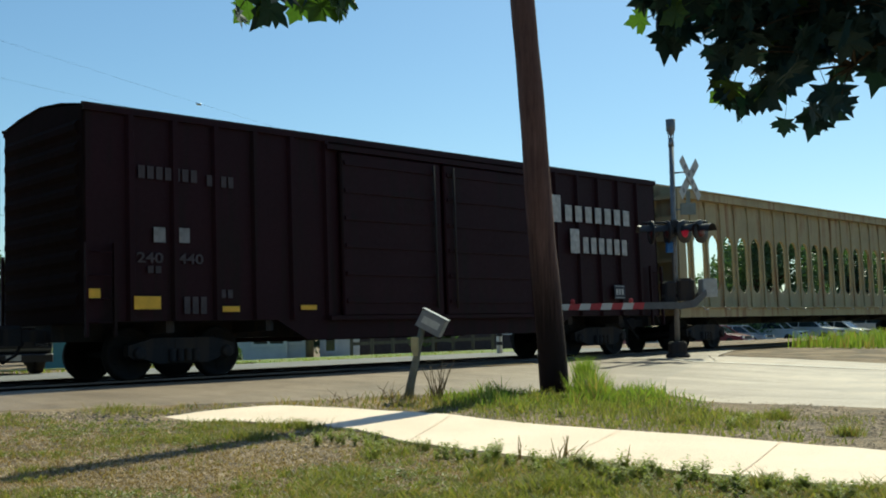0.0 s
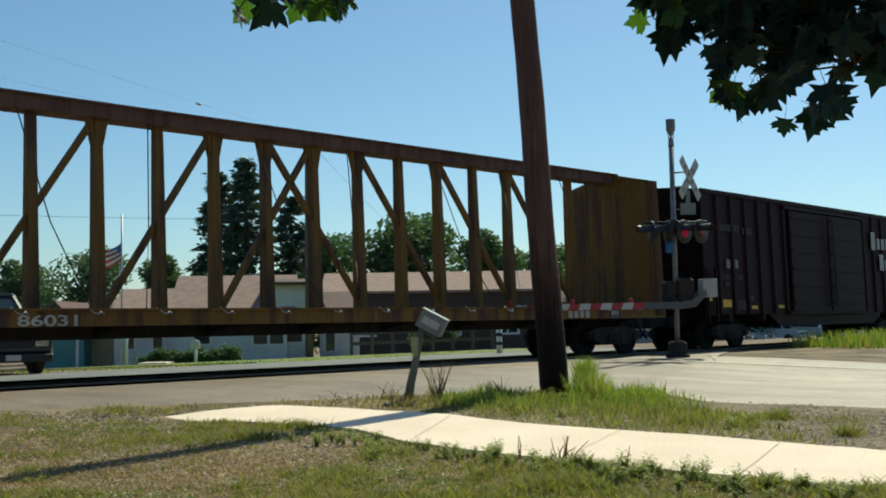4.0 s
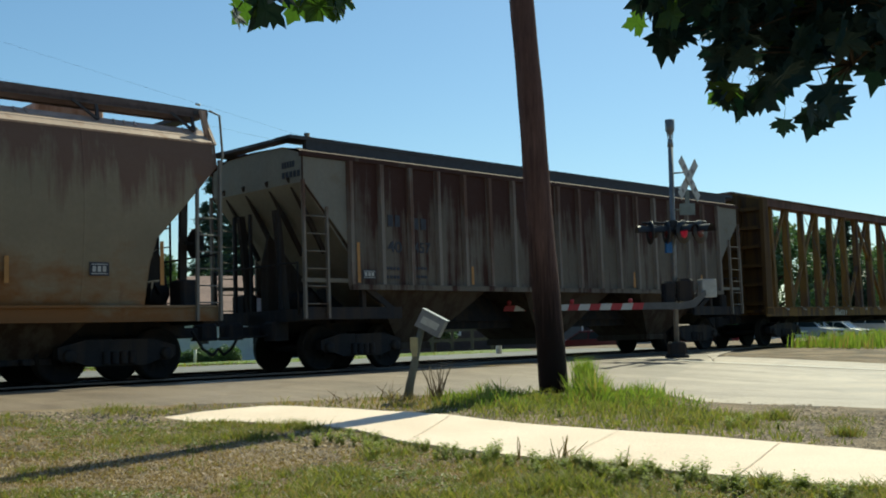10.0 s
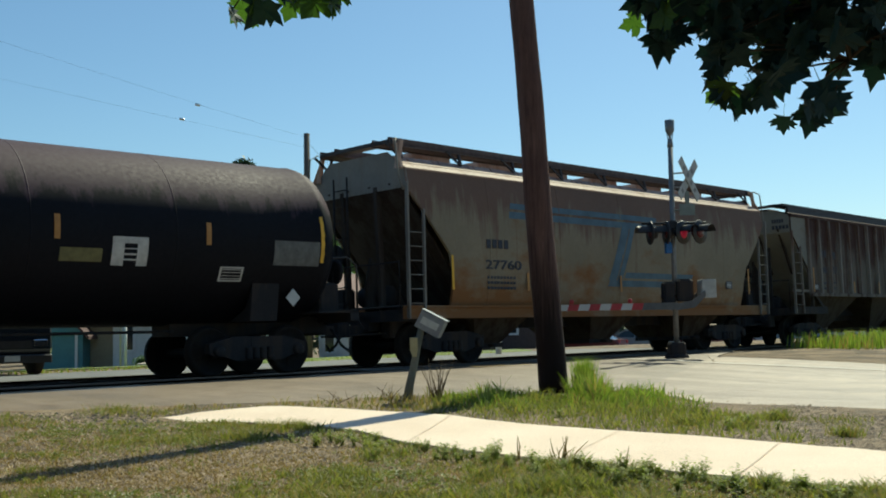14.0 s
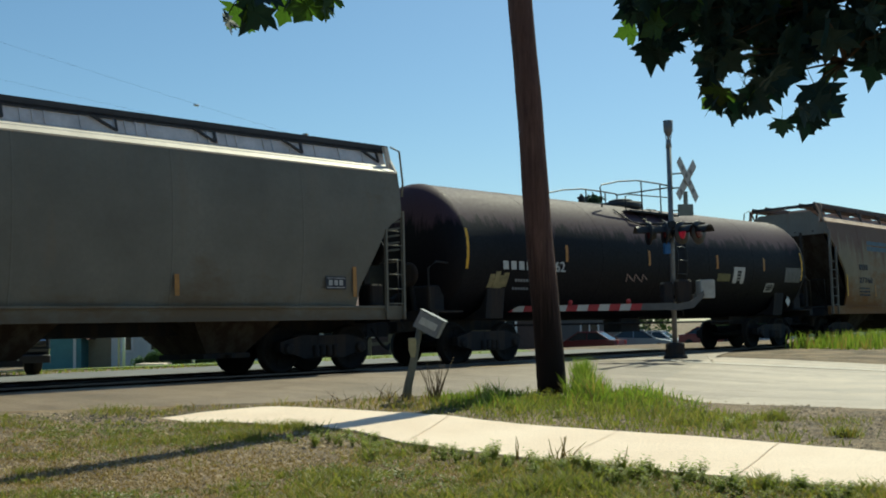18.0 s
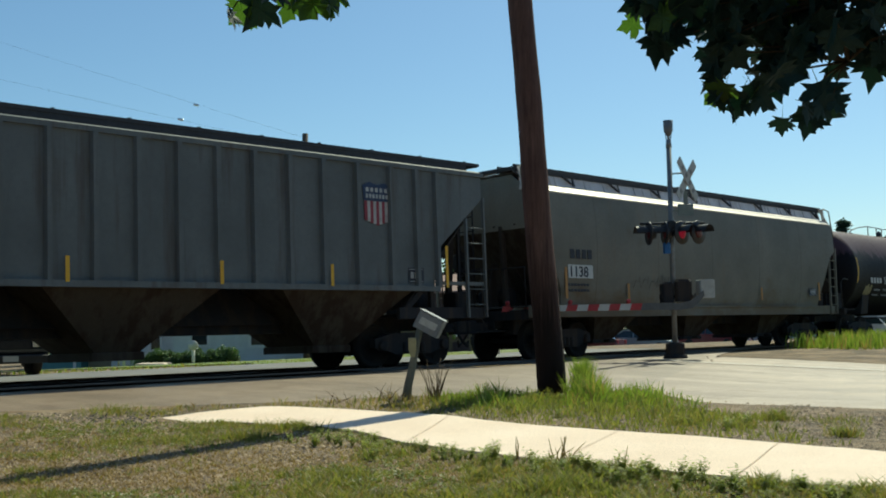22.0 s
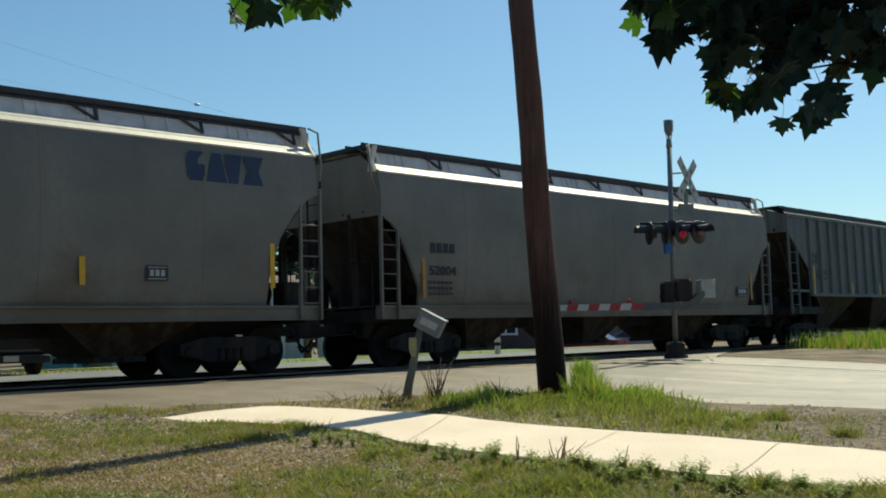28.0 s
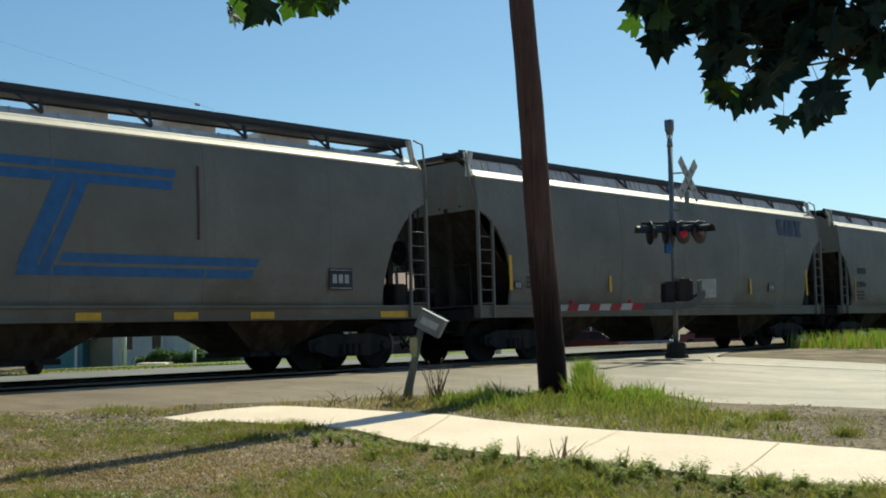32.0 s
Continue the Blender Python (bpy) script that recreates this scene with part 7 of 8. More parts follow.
def maple():
    tx, ty = 4.4, -1.2
    t = thing("maple_tree", "maple tree with dark green lobed leaves overhead", "tree", "", pose(tx, ty, ground_z(tx, ty)))
    g = Geo()
    g.tube([(0, 0, -0.1), (0.02, 0, 0.8), (0.05, 0.03, 2.2), (0.0, 0.1, 3.6), (0.1, 0.1, 6.5), (0.2, 0.0, 9.0)], [0.32, 0.25, 0.22, 0.19, 0.13, 0.05], 14)
    part("trunk", g, M_BARK, t)
    g = Geo()
    g.tube([(0.0, 0.05, 3.0), (-1.0, 1.6, 3.9), (-2.4, 3.4, 3.9), (-3.2, 4.3, 3.2)], [0.12, 0.09, 0.05, 0.02], 10)
    part("limb", g, M_BARK, t)
    g = Geo()
    g.tube([(0.0, 0.05, 3.3), (-2.0, 1.2, 4.2), (-4.0, 3.2, 4.0), (-4.8, 4.2, 3.2)], [0.1, 0.08, 0.045, 0.015], 10)
    part("limb", g, M_BARK, t)
    rnd = random.Random(77)
    # crown above and behind the viewer, out of the picture
    out = []
    for _ in range(3800):
        a, r = rnd.uniform(0, 6.28), 3.9 * math.sqrt(rnd.random())
        z = rnd.uniform(3.6, 9.0)
        k = math.sin((z - 3.2) / 6.2 * math.pi)
        x, y = math.cos(a) * r * k - 0.3, math.sin(a) * r * k - 0.6
        s = rnd.uniform(0.08, 0.14)
        c, sn = math.cos(a * 7), math.sin(a * 7)
        out.append(([(x - s * c, y - s * sn, z), (x + s * c * 0.2, y + s * 0.9 * sn, z - 0.05), (x + s * c, y + s * sn, z - 0.02), (x - s * c * 0.1, y - s * 0.6, z + 0.06)], [(0, 1, 2, 3)], 0))
    ob = part("crown", strip_mesh("crown", out, [M_MAPLE]), None, t)
    tagged(ob, "", "", "", "stuff")
    base = (-3.35 - 0.05, 4.5, 2.05 - ground_z(tx, ty))
    ox, oy, oz = tx + base[0], ty + base[1], ground_z(tx, ty) + base[2]
    # right-hand cluster, an uneven hanging wedge
    hem = ((0.5, 2.0), (0.60, 1.93), (0.621, 1.884), (0.66, 1.83), (0.668, 1.716), (0.713, 1.685), (0.768, 1.667), (0.781, 1.731), (0.827, 1.73), (0.868, 1.686), (0.877, 1.519), (0.949, 1.50),
           (1.009, 1.494), (1.045, 1.534), (1.076, 1.455), (1.153, 1.441), (1.222, 1.443), (1.255, 1.477), (1.27, 1.512), (1.332, 1.502), (1.362, 1.563), (1.6, 1.58))
    gaps = ((0.98, 1.64, 0.035), (1.089, 1.555, 0.026), (1.222, 1.553, 0.03), (1.293, 1.674, 0.028), (1.265, 1.82, 0.024), (1.30, 1.59, 0.035), (1.17, 1.60, 0.015), (0.83, 1.80, 0.012))

    def hem_z(x):
        for (xa, za), (xb, zb) in zip(hem, hem[1:]):
            if xa <= x <= xb:
                return za + (zb - za) * (x - xa) / (xb - xa)
        return 2.0
    spots = []
    while len(spots) < 380:
        x, z = rnd.uniform(0.62, 1.42), rnd.uniform(1.44, 1.97)
        if z < max(hem_z(x - 0.014), hem_z(x), hem_z(x + 0.014)) + 0.034 or any(math.hypot(x - a, z - b) < r + 0.036 for a, b, r in gaps):
            continue
        spots.append((x - 0.01 - ox, 3.3 + rnd.gauss(0, 0.1) - oy, z + 0.044 - oz))
    leafy_branch(t, base, [(0.05, -0.1, 0.5), (0.1, 0.0, 0.2), (0.2, 0.02, 0.0), (0.25, 0.0, -0.2), (0.27, 0.0, -0.38)], spots, 5, 0.096, 0.04)
    # small spray at the upper left
    base2 = (-4.85, 4.2, 2.1 - ground_z(tx, ty))
    ox, oy, oz = tx + base2[0], ty + base2[1], ground_z(tx, ty) + base2[2]
    spots = []
    for x, z in ((-0.58, 1.885), (-0.55, 1.92), (-0.51, 1.90), (-0.47, 1.90), (-0.44, 1.93), (-0.40, 1.905), (-0.36, 1.90), (-0.32, 1.895), (-0.29, 1.89), (-0.26, 1.905), (-0.53, 1.96), (-0.37, 1.95), (-0.31, 1.95), (-0.46, 1.97), (-0.25, 1.95)):
        spots.append((x + 0.012 - ox, 3.0 + rnd.gauss(0, 0.06) - oy, z - 0.08 - oz))
    leafy_branch(t, base2, [(0.02, 0.0, 0.2), (0.02, 0.0, 0.0), (0.05, 0.02, -0.12)], spots, 9, 0.098, 0.3)
    return t


maple()


def move_leaves():
    """The boughs stir a little in the wind."""
    swing = ((0, 0.0), (1.5, 0.004), (3, -0.003), (6, 0.004), (7.5, 0.0), (9, -0.004), (11, -0.018), (13, -0.028), (15, -0.03), (16.5, -0.036), (18, -0.055), (19, -0.062),
             (20.5, -0.058), (22, -0.03), (23, -0.018), (25, -0.03), (28, -0.02), (30, -0.028), (32, -0.036))
    for k, (br, base) in enumerate(moving_branches):
        gain = 1.0 if k == 0 else 0.75
        walk(br, [(float(t), pose(base[0] + d * gain, base[1] + 0.3 * d, base[2] + 0.25 * abs(d) * math.sin(t), 0, d * 60 * gain, d * 90)) for t, d in swing])


# ---- beyond the railway: houses, trees, cars ----
def tree_meshes(seed, h, w, n=10500, leaf=0.17):
    """Trunk with limbs, and a crown of many small leaf clumps in lobes."""
    rnd = random.Random(seed)
    g = Geo()
    g.tube([(0, 0, -0.2), (0.05, 0, h * 0.2), (0.0, 0.05, h * 0.45), (0.1, 0, h * 0.8)], [w * 0.04, w * 0.032, w * 0.024, w * 0.008], 9)
    lobes = []
    for k in range(15):
        a, e = rnd.uniform(0, 6.28), rnd.random()
        r = w * 0.34 * math.sqrt(rnd.random()) * (1.15 - 0.5 * e)
        c = (math.cos(a) * r, math.sin(a) * r, h * (0.3 + 0.58 * e))
        lobes.append((c, w * rnd.uniform(0.13, 0.22)))
        g.tube([(0, 0, h * (0.18 + 0.35 * e)), (c[0] * 0.5, c[1] * 0.5, c[2] - h * 0.08), c], [w * 0.016, w * 0.01, w * 0.004], 6)
    out = []
    for _ in range(n):
        c, r = lobes[rnd.randrange(15)]
        d = Vector((rnd.gauss(0, 1), rnd.gauss(0, 1), rnd.gauss(0, 1))).normalized() * r * (0.55 + 0.5 * rnd.random())
        p = Vector(c) + Vector((d.x, d.y, d.z * 0.85))
        a = Vector((rnd.gauss(0, 1), rnd.gauss(0, 1), rnd.gauss(0, 0.6))).normalized() * leaf * rnd.uniform(0.6, 1.1)
        b = a.cross(Vector((rnd.gauss(0, 1), rnd.gauss(0, 1), rnd.gauss(0, 1)))).normalized() * leaf * rnd.uniform(0.4, 0.8)
        out.append(([tuple(p - a), tuple(p + b), tuple(p + a), tuple(p - b)], [(0, 1, 2, 3)], 0))
    return g.mesh("trunk", M_BARK), strip_mesh("crown", out, [M_TREE])


def pine_meshes(seed, h, w, n=5200):
    rnd = random.Random(seed)
    g = Geo()
    g.tube([(0, 0, -0.2), (0, 0, h * 0.5), (0, 0, h)], [w * 0.05, w * 0.035, 0.02], 8)
    out = []
    whorls = 17
    for k in range(whorls):
        f = k / (whorls - 1)
        z = h * (0.16 + 0.82 * f)
        reach = w * 0.5 * (1.0 - f) ** 0.8 * rnd.uniform(0.75, 1.1) + 0.15
        for j in range(7):
            a = rnd.uniform(0, 6.28)
            tip = (math.cos(a) * reach, math.sin(a) * reach, z - reach * 0.18)
            g.tube([(0, 0, z), tip], [0.04, 0.01], 4)
            for i in range(max(3, n // (whorls * 7))):
                u = rnd.random() ** 0.7
                p = Vector((tip[0] * u, tip[1] * u, z + (tip[2] - z) * u)) + Vector((rnd.gauss(0, 0.16), rnd.gauss(0, 0.16), rnd.gauss(0, 0.12)))
                d = Vector((math.cos(a) + rnd.gauss(0, 0.5), math.sin(a) + rnd.gauss(0, 0.5), rnd.uniform(-0.5, 0.3))).normalized() * rnd.uniform(0.25, 0.42)
                s = d.cross(Vector((rnd.gauss(0, 1), rnd.gauss(0, 1), rnd.gauss(0, 1)))).normalized() * 0.09
                out.append(([tuple(p - s), tuple(p + s), tuple(p + d)], [(0, 1, 2)], 0))
    return g.mesh("trunk", M_BARK), strip_mesh("crown", out, [M_PINE])


def plant(kind, meshes, x, y, scale, turn, label, group):
    t = thing(kind, label, "tree", group, pose(x, y, ground_z(x, y) - 1.1 * smooth(40.0, 50.0, track_coords(x, y)[0]) * smooth(4.0, 14.0, track_coords(x, y)[1]), 0, 0, turn) @ Matrix.Scale(scale, 4))
    part("trunk", meshes[0], None, t)
    ob = part("crown", meshes[1], None, t)
    return t


BROAD = [tree_meshes(s, 10.0, w) for s, w in ((1, 9.0), (2, 7.5), (3, 10.5))]
PINES = [pine_meshes(s, 10.0, w) for s, w in ((4, 5.2), (5, 4.0))]
BUSH = [tree_meshes(s, 10.0, 13.0, 2600, 0.5) for s in (6, 7)]
for i, x, y, sc in ((0, -3.2, 82, 1.02), (1, 3.2, 84, 0.88), (2, -8.6, 86, 0.86), (0, 7.0, 92, 0.84), (1, -20.5, 78, 0.62), (2, -24.5, 74, 0.62), (0, -16.5, 84, 0.7),
                    (1, 11.5, 96, 0.85), (2, 17.0, 100, 0.9), (0, 25.0, 86, 0.92), (1, 31.5, 92, 0.84), (2, 36.5, 100, 0.8), (1, 43.0, 104, 0.84), (0, 26.5, 100, 0.85),
                    (2, 47.0, 96, 1.0), (1, -30.5, 80, 0.62), (0, -37.0, 86, 0.75), (2, 13.5, 108, 0.9)):
    plant("broadleaf_tree", BROAD[i], x, y, sc * 1.28, 40 * i + 13 * x, "leafy green broadleaf tree behind the houses", "trees beyond the railway")
for i, x, y, sc in ((0, -15.6, 76, 1.10), (1, -13.0, 72, 1.12), (0, -10.6, 76, 1.0), (1, 11.6, 82, 1.08), (0, 13.6, 90, 0.95), (1, 35.6, 96, 0.96)):
    plant("pine_tree", PINES[i], x, y, sc * 1.2, 31 * x, "tall dark green conifer behind the houses", "trees beyond the railway")
for i, x, y, sc in ((0, 10.0, 92, 0.36), (1, 15.5, 96, 0.4), (0, -0.5, 58, 0.22)):
    plant("bush", BUSH[i], x, y, sc, 50 * x, "low dark green bush by the houses", "bushes")
for k in range(9):                             # low hedge before the white house
    t_ = plant("bush", BUSH[k % 2], -11.4 + 0.4 * k, 41.5 + 0.1 * (k % 3), 0.072 + 0.012 * (k % 3), 47 * k, "low dark hedge bush before the white house", "bushes")
    t_.location.z -= 0.3
# unseen trees added behind the viewer, to hold sky light off the train
for i, x, y, sc in ((0, -16, -14, 1.35), (1, -9, -17, 1.3), (2, -2, -15, 1.3), (0, 6, -18, 1.4), (1, 13, -14, 1.3), (2, -24, -16, 1.4), (0, -31, -22, 1.5), (1, 20, -19, 1.4)):
    plant("broadleaf_tree", BROAD[i], x, y, sc, 70 * i + x, "unseen leafy tree added behind the viewer to dim the sky light", "trees behind the lawn")

M_SIDING = plain("white_siding", (0.62, 0.63, 0.62), 0.7, 0, 0.1, 2)
M_TEAL = plain("teal_siding", (0.10, 0.24, 0.25), 0.7, 0, 0.12, 2)
M_SHINGLE = plain("brown_shingle", (0.3, 0.2, 0.165), 0.9, 0, 0.22, 3, 0.4)
M_SHINGLE_D = plain("dark_shingle", (0.12, 0.07, 0.06), 0.9, 0, 0.22, 3, 0.4)
M_BRICKY = plain("dark_brown_wall", (0.07, 0.05, 0.045), 0.85, 0, 0.2, 4)
M_TRIM = plain("white_trim", (0.68, 0.68, 0.66), 0.6, 0, 0.06, 4)


def house(name, label, x, y, turn, w, d, wall_h, roof_h, wall_mat, roof_mat, openings=(), gable="x", over=0.35):
    """A small house: w along its front, d deep; openings are (kind, centre, sill, width, height) on the front."""
    t = thing(name, label, "house", "", pose(x, y, ground_z(x, y) - 0.05, 0, 0, turn))
    g = Geo()
    z0 = -0.4
    holes = sorted(openings, key=lambda o: o[1])
    u = -w / 2
    for kind, c, sill, ow, oh in holes:       # front wall, in pieces round its openings
        g.box(u, c - ow / 2, 0, 0.2, z0, wall_h)
        g.box(c - ow / 2, c + ow / 2, 0, 0.2, z0, sill)
        g.box(c - ow / 2, c + ow / 2, 0, 0.2, sill + oh, wall_h)
        u = c + ow / 2
    g.box(u, w / 2, 0, 0.2, z0, wall_h)
    g.box(-w / 2, w / 2, d - 0.2, d, z0, wall_h)
    for s in (-1, 1):
        a, b = sorted((s * w / 2, s * (w / 2 - 0.2)))
        g.box(a, b, 0.2, d - 0.2, z0, wall_h)
        if gable == "x":
            g.slab([(0.0, wall_h), (d, wall_h), (d / 2, wall_h + roof_h)], "x", a, b)
    if gable == "y":
        for yy in (0.0, d - 0.2):
            g.slab([(-w / 2, wall_h), (w / 2, wall_h), (0, wall_h + roof_h)], "y", yy, yy + 0.2)
    part("wall", g, wall_mat, t)
    for s in (-1, 1):
        g = Geo()
        if gable == "x":
            q = [(-over, wall_h - 0.1 - roof_h * over / (d / 2)), (d / 2, wall_h + roof_h), (d / 2, wall_h + roof_h + 0.14), (-over, wall_h + 0.04 - roof_h * over / (d / 2))]
            if s > 0:
                q = [(d - a, b) for a, b in q]
            g.slab(q, "x", -w / 2 - over, w / 2 + over)
        else:
            q = [(-w / 2 - over, wall_h - 0.1 - roof_h * over / (w / 2)), (0, wall_h + roof_h), (0, wall_h + roof_h + 0.14), (-w / 2 - over, wall_h + 0.04 - roof_h * over / (w / 2))]
            if s > 0:
                q = [(-a, b) for a, b in q]
            g.slab(q, "y", -over, d + over)
        part("roof", g, roof_mat, t)
    for kind, c, sill, ow, oh in holes:
        g = Geo()
        for a, b, e, f in ((c - ow / 2 - 0.08, c - ow / 2 + 0.04, sill - 0.08, sill + oh + 0.1), (c + ow / 2 - 0.04, c + ow / 2 + 0.08, sill - 0.08, sill + oh + 0.1),
                           (c - ow / 2, c + ow / 2, sill + oh - 0.02, sill + oh + 0.1), (c - ow / 2, c + ow / 2, sill - 0.08, sill + 0.03)):
            g.box(a, b, -0.04, 0.08, e, f)
        if kind == "window" and ow > 1.0:
            g.box(c - 0.05, c + 0.05, -0.03, 0.08, sill, sill + oh)
        wdw = part(kind, g, M_TRIM, t)
        g = Geo()
        g.box(c - ow / 2 + 0.02, c + ow / 2 - 0.02, 0.09, 0.12, sill + 0.02, sill + oh - 0.02)
        part("pane" if kind == "window" else "panel", g, M_GLASS if kind == "window" else (M_TEAL if kind == "garage_door" else M_TRIM), wdw)
    return t


house("house", "white clapboard house with pinkish brown roof", -8.75, 45.0, 6, 4.5, 7.0, 2.1, 1.55, M_SIDING, M_SHINGLE,
      (("window", 1.5, 0.75, 1.3, 0.95), ("window", -1.2, 0.8, 0.7, 0.9)))
house("house", "narrow white house wing with flat roof", -6.45, 45.6, 6, 1.35, 6.0, 3.25, 0.15, M_SIDING, M_SHINGLE_D, (("window", 0.1, 0.75, 0.9, 0.95),))
house("house", "low white annex with dark windows and trim", -4.5, 47.0, 6, 1.7, 6.0, 2.2, 0.6, M_SIDING, M_SHINGLE_D,
      (("window", -0.4, 0.3, 0.45, 1.5),))
house("house", "white house with brown roof and dark windows", -13.35, 51.0, 5, 4.0, 7.0, 2.4, 1.3, M_SIDING, M_SHINGLE,
      (("window", -1.3, 0.9, 0.5, 1.2), ("window", 0.0, 0.9, 0.5, 1.2), ("window", 1.3, 0.9, 0.7, 0.9)))
house("house", "tan house section with pale trim", -16.1, 51.5, 5, 1.3, 6.0, 2.4, 0.9, plain("tan_siding", (0.4, 0.34, 0.22), 0.7, 0, 0.1, 2), M_SHINGLE, ())
house("garage", "teal garage with pale gable", -17.75, 50.0, 4, 2.5, 6.0, 2.0, 1.2, M_TEAL, M_SHINGLE_D, (("garage_door", 0.0, 0.05, 1.9, 1.75),), "y")
house("house", "long low dark brown house with reddish roof", -0.6, 62.0, 3, 12.0, 8.0, 3.75, 1.05, M_BRICKY, M_SHINGLE,
      (("window", -4.0, 1.2, 1.4, 1.1), ("window", 0.5, 1.2, 2.0, 1.1), ("window", 4.2, 1.2, 1.2, 1.1)))
house("house", "small dull grey house beyond the parking lot", 8.5, 78.0, -6, 8.0, 8.0, 3.2, 1.4, M_DULL, M_SHINGLE_D, (("window", -2.0, 1.2, 1.2, 1.1), ("window", 2.0, 1.2, 1.2, 1.1)))


def power_pole(x, y, h, lean=0.0, arm=True):
    t = thing("utility_pole", "grey weathered wooden power pole with crossarm", "pole", "", pose(x, y, ground_z(x, y)))
    g = Geo()
    g.tube([(0, 0, -0.1), (lean * 0.5, 0, h / 2), (lean, 0, h)], [0.17, 0.15, 0.12], 12)
    part("shaft", g, M_POLE_GREY, t)
    if arm:
        g = Geo()
        g.cbox(-0.5, 0.5, -0.06, 0.06, h - 0.55, h - 0.43, 0.01)
        part("crossarm", g, M_POLE_GREY, t)
        for u in (-0.42, 0.42):
            g = Geo()
            g.lathe("z", [(h - 0.43, 0.03), (h - 0.36, 0.05), (h - 0.3, 0.05), (h - 0.27, 0.0)], 8, 0, (u, 0, 0))
            part("insulator", g, M_GALV, t)
    return t


power_pole(-5.55, 45.0, 9.35, 0.0, False)
power_pole(-24.5, 47.0, 8.0, 0.2)


def wire(pts, r, name="power_line"):
    g = Geo()
    line = []
    for (a, b) in zip(pts, pts[1:]):
        a, b = Vector(a), Vector(b)
        for k in range(10):
            f = k / 10
            p = a.lerp(b, f)
            p.z -= 0.004 * (b - a).length * 4 * f * (1 - f)
            line.append(tuple(p))
    line.append(pts[-1])
    g.tube(line, r, 5)
    return tagged(part(name, g, M_BLACK), "thin dark overhead power line", "power line", "power lines")


wire([(-5.55, 45.0, 8.75), (-40.0, 44.0, 20.6)], 0.003)
wire([(-5.55, 45.0, 8.35), (-40.0, 44.0, 17.0)], 0.003)
wire([(-5.55, 45.0, 8.6), (-0.5, 60.0, 3.9)], 0.006)
wire([(-5.55, 45.0, 5.3), (-24.4, 47.0, 6.2)], 0.008)
for p in ((-10.05, 44.87, 10.2), (-10.7, 44.85, 9.6)):
    g = Geo()
    g.lathe("x", [(-0.12, 0.0), (-0.1, 0.05), (0.1, 0.05), (0.12, 0.0)], 10)
    tagged(part("line_clamp", g, M_CHROME, None, "", pose(*p, 0, 14, 0)), "bright metal clamp on the power line", "clamp")


def flag():
    x, y = -11.8, 40.0
    t = thing("flagpole", "grey metal flagpole with red and white striped flag", "flag", "", pose(x, y, ground_z(x, y)))
    g = Geo()
    g.tube([(0, 0, 0), (0, 0, 5.6)], 0.035, 8)
    part("pole", g, M_GALV, t)
    for i in range(7):
        g = Geo()

        def at(a, b):
            u = a / 8
            return (-1.0 * u, 0.09 * math.sin(u * 7 + 0.6 * i), 4.55 - 0.095 * (i + b) - 0.75 * u * u - 0.12 * math.sin(u * 5))
        g.grid(at, 8, 1)
        part("flag_stripe", g, M_RED if i % 2 == 0 else M_WHITE, t)
    g = Geo()
    g.grid(lambda a, b: (-0.4 * a / 4, -0.012 + 0.09 * math.sin(a / 4 * 2.8), 4.56 - 0.36 * b - 0.75 * (0.4 * a / 4) ** 2 - 0.12 * math.sin(a / 4 * 2)), 4, 1)
    part("flag_canton", g, M_BLUE, t)
    return t


flag()


def fence(x0, y0, x1, y1, n):
    t = thing("fence", "low brown wooden post and rail fence", "fence")
    for i in range(n + 1):
        f = i / n
        x, y = x0 + (x1 - x0) * f, y0 + (y1 - y0) * f
        g = Geo()
        z = ground_z(x, y)
        g.cbox(x - 0.06, x + 0.06, y - 0.06, y + 0.06, z - 0.1, z + 0.95, 0.015)
        part("post", g, M_POLE_GREY, t)
        if i < n:
            xb, yb = x0 + (x1 - x0) * (i + 1) / n, y0 + (y1 - y0) * (i + 1) / n
            for h in (0.45, 0.82):
                g = Geo()
                g.beam((x, y - 0.03, z + h), (xb, yb - 0.03, ground_z(xb, yb) + h), 0.04, 0.12)
                part("rail_board", g, M_POLE_GREY, t)
    return t


fence(-3.4, 40.0, 1.8, 41.0, 7)


def marker(x, y, h, name, label, r=0.05, bands=False):
    t = thing(name, label, "post", "", pose(x, y, ground_z(x, y)))
    g = Geo()
    g.tube([(0, 0, -0.05), (0, 0, h)], r, 8)
    part("post", g, M_WHITE, t)
    if bands:
        for k in range(3):
            g = Geo()
            g.tube([(0, 0, h * (0.25 + 0.25 * k)), (0, 0, h * (0.35 + 0.25 * k))], r + 0.006, 8)
            part("band", g, M_BLACK, t)
    return t


marker(1.65, 33.0, 1.05, "bollard", "white bollard with black bands", 0.09, True)
marker(-10.6, 36.5, 1.5, "marker_post", "short white marker post in the grass")
s_ = marker(-7.95, 35.0, 0.5, "sign_post", "short white post with a small round marker", 0.05)
g = Geo()
g.lathe("y", [(-0.02, 0.0), (-0.02, 0.16), (0.02, 0.16), (0.02, 0.0)], 12, 0, (0, -0.07, 0.6))
part("sign_disc", g, M_SIGN, s_)
g = Geo()
g.cbox(-0.5, 0.5, -0.5, 0.5, 0.0, 0.1, 0.03)
tagged(part("concrete_slab", g, M_CONCRETE, None, "", pose(-9.9, 37.6, ground_z(-9.9, 37.6))), "pale concrete slab in the grass", "slab")
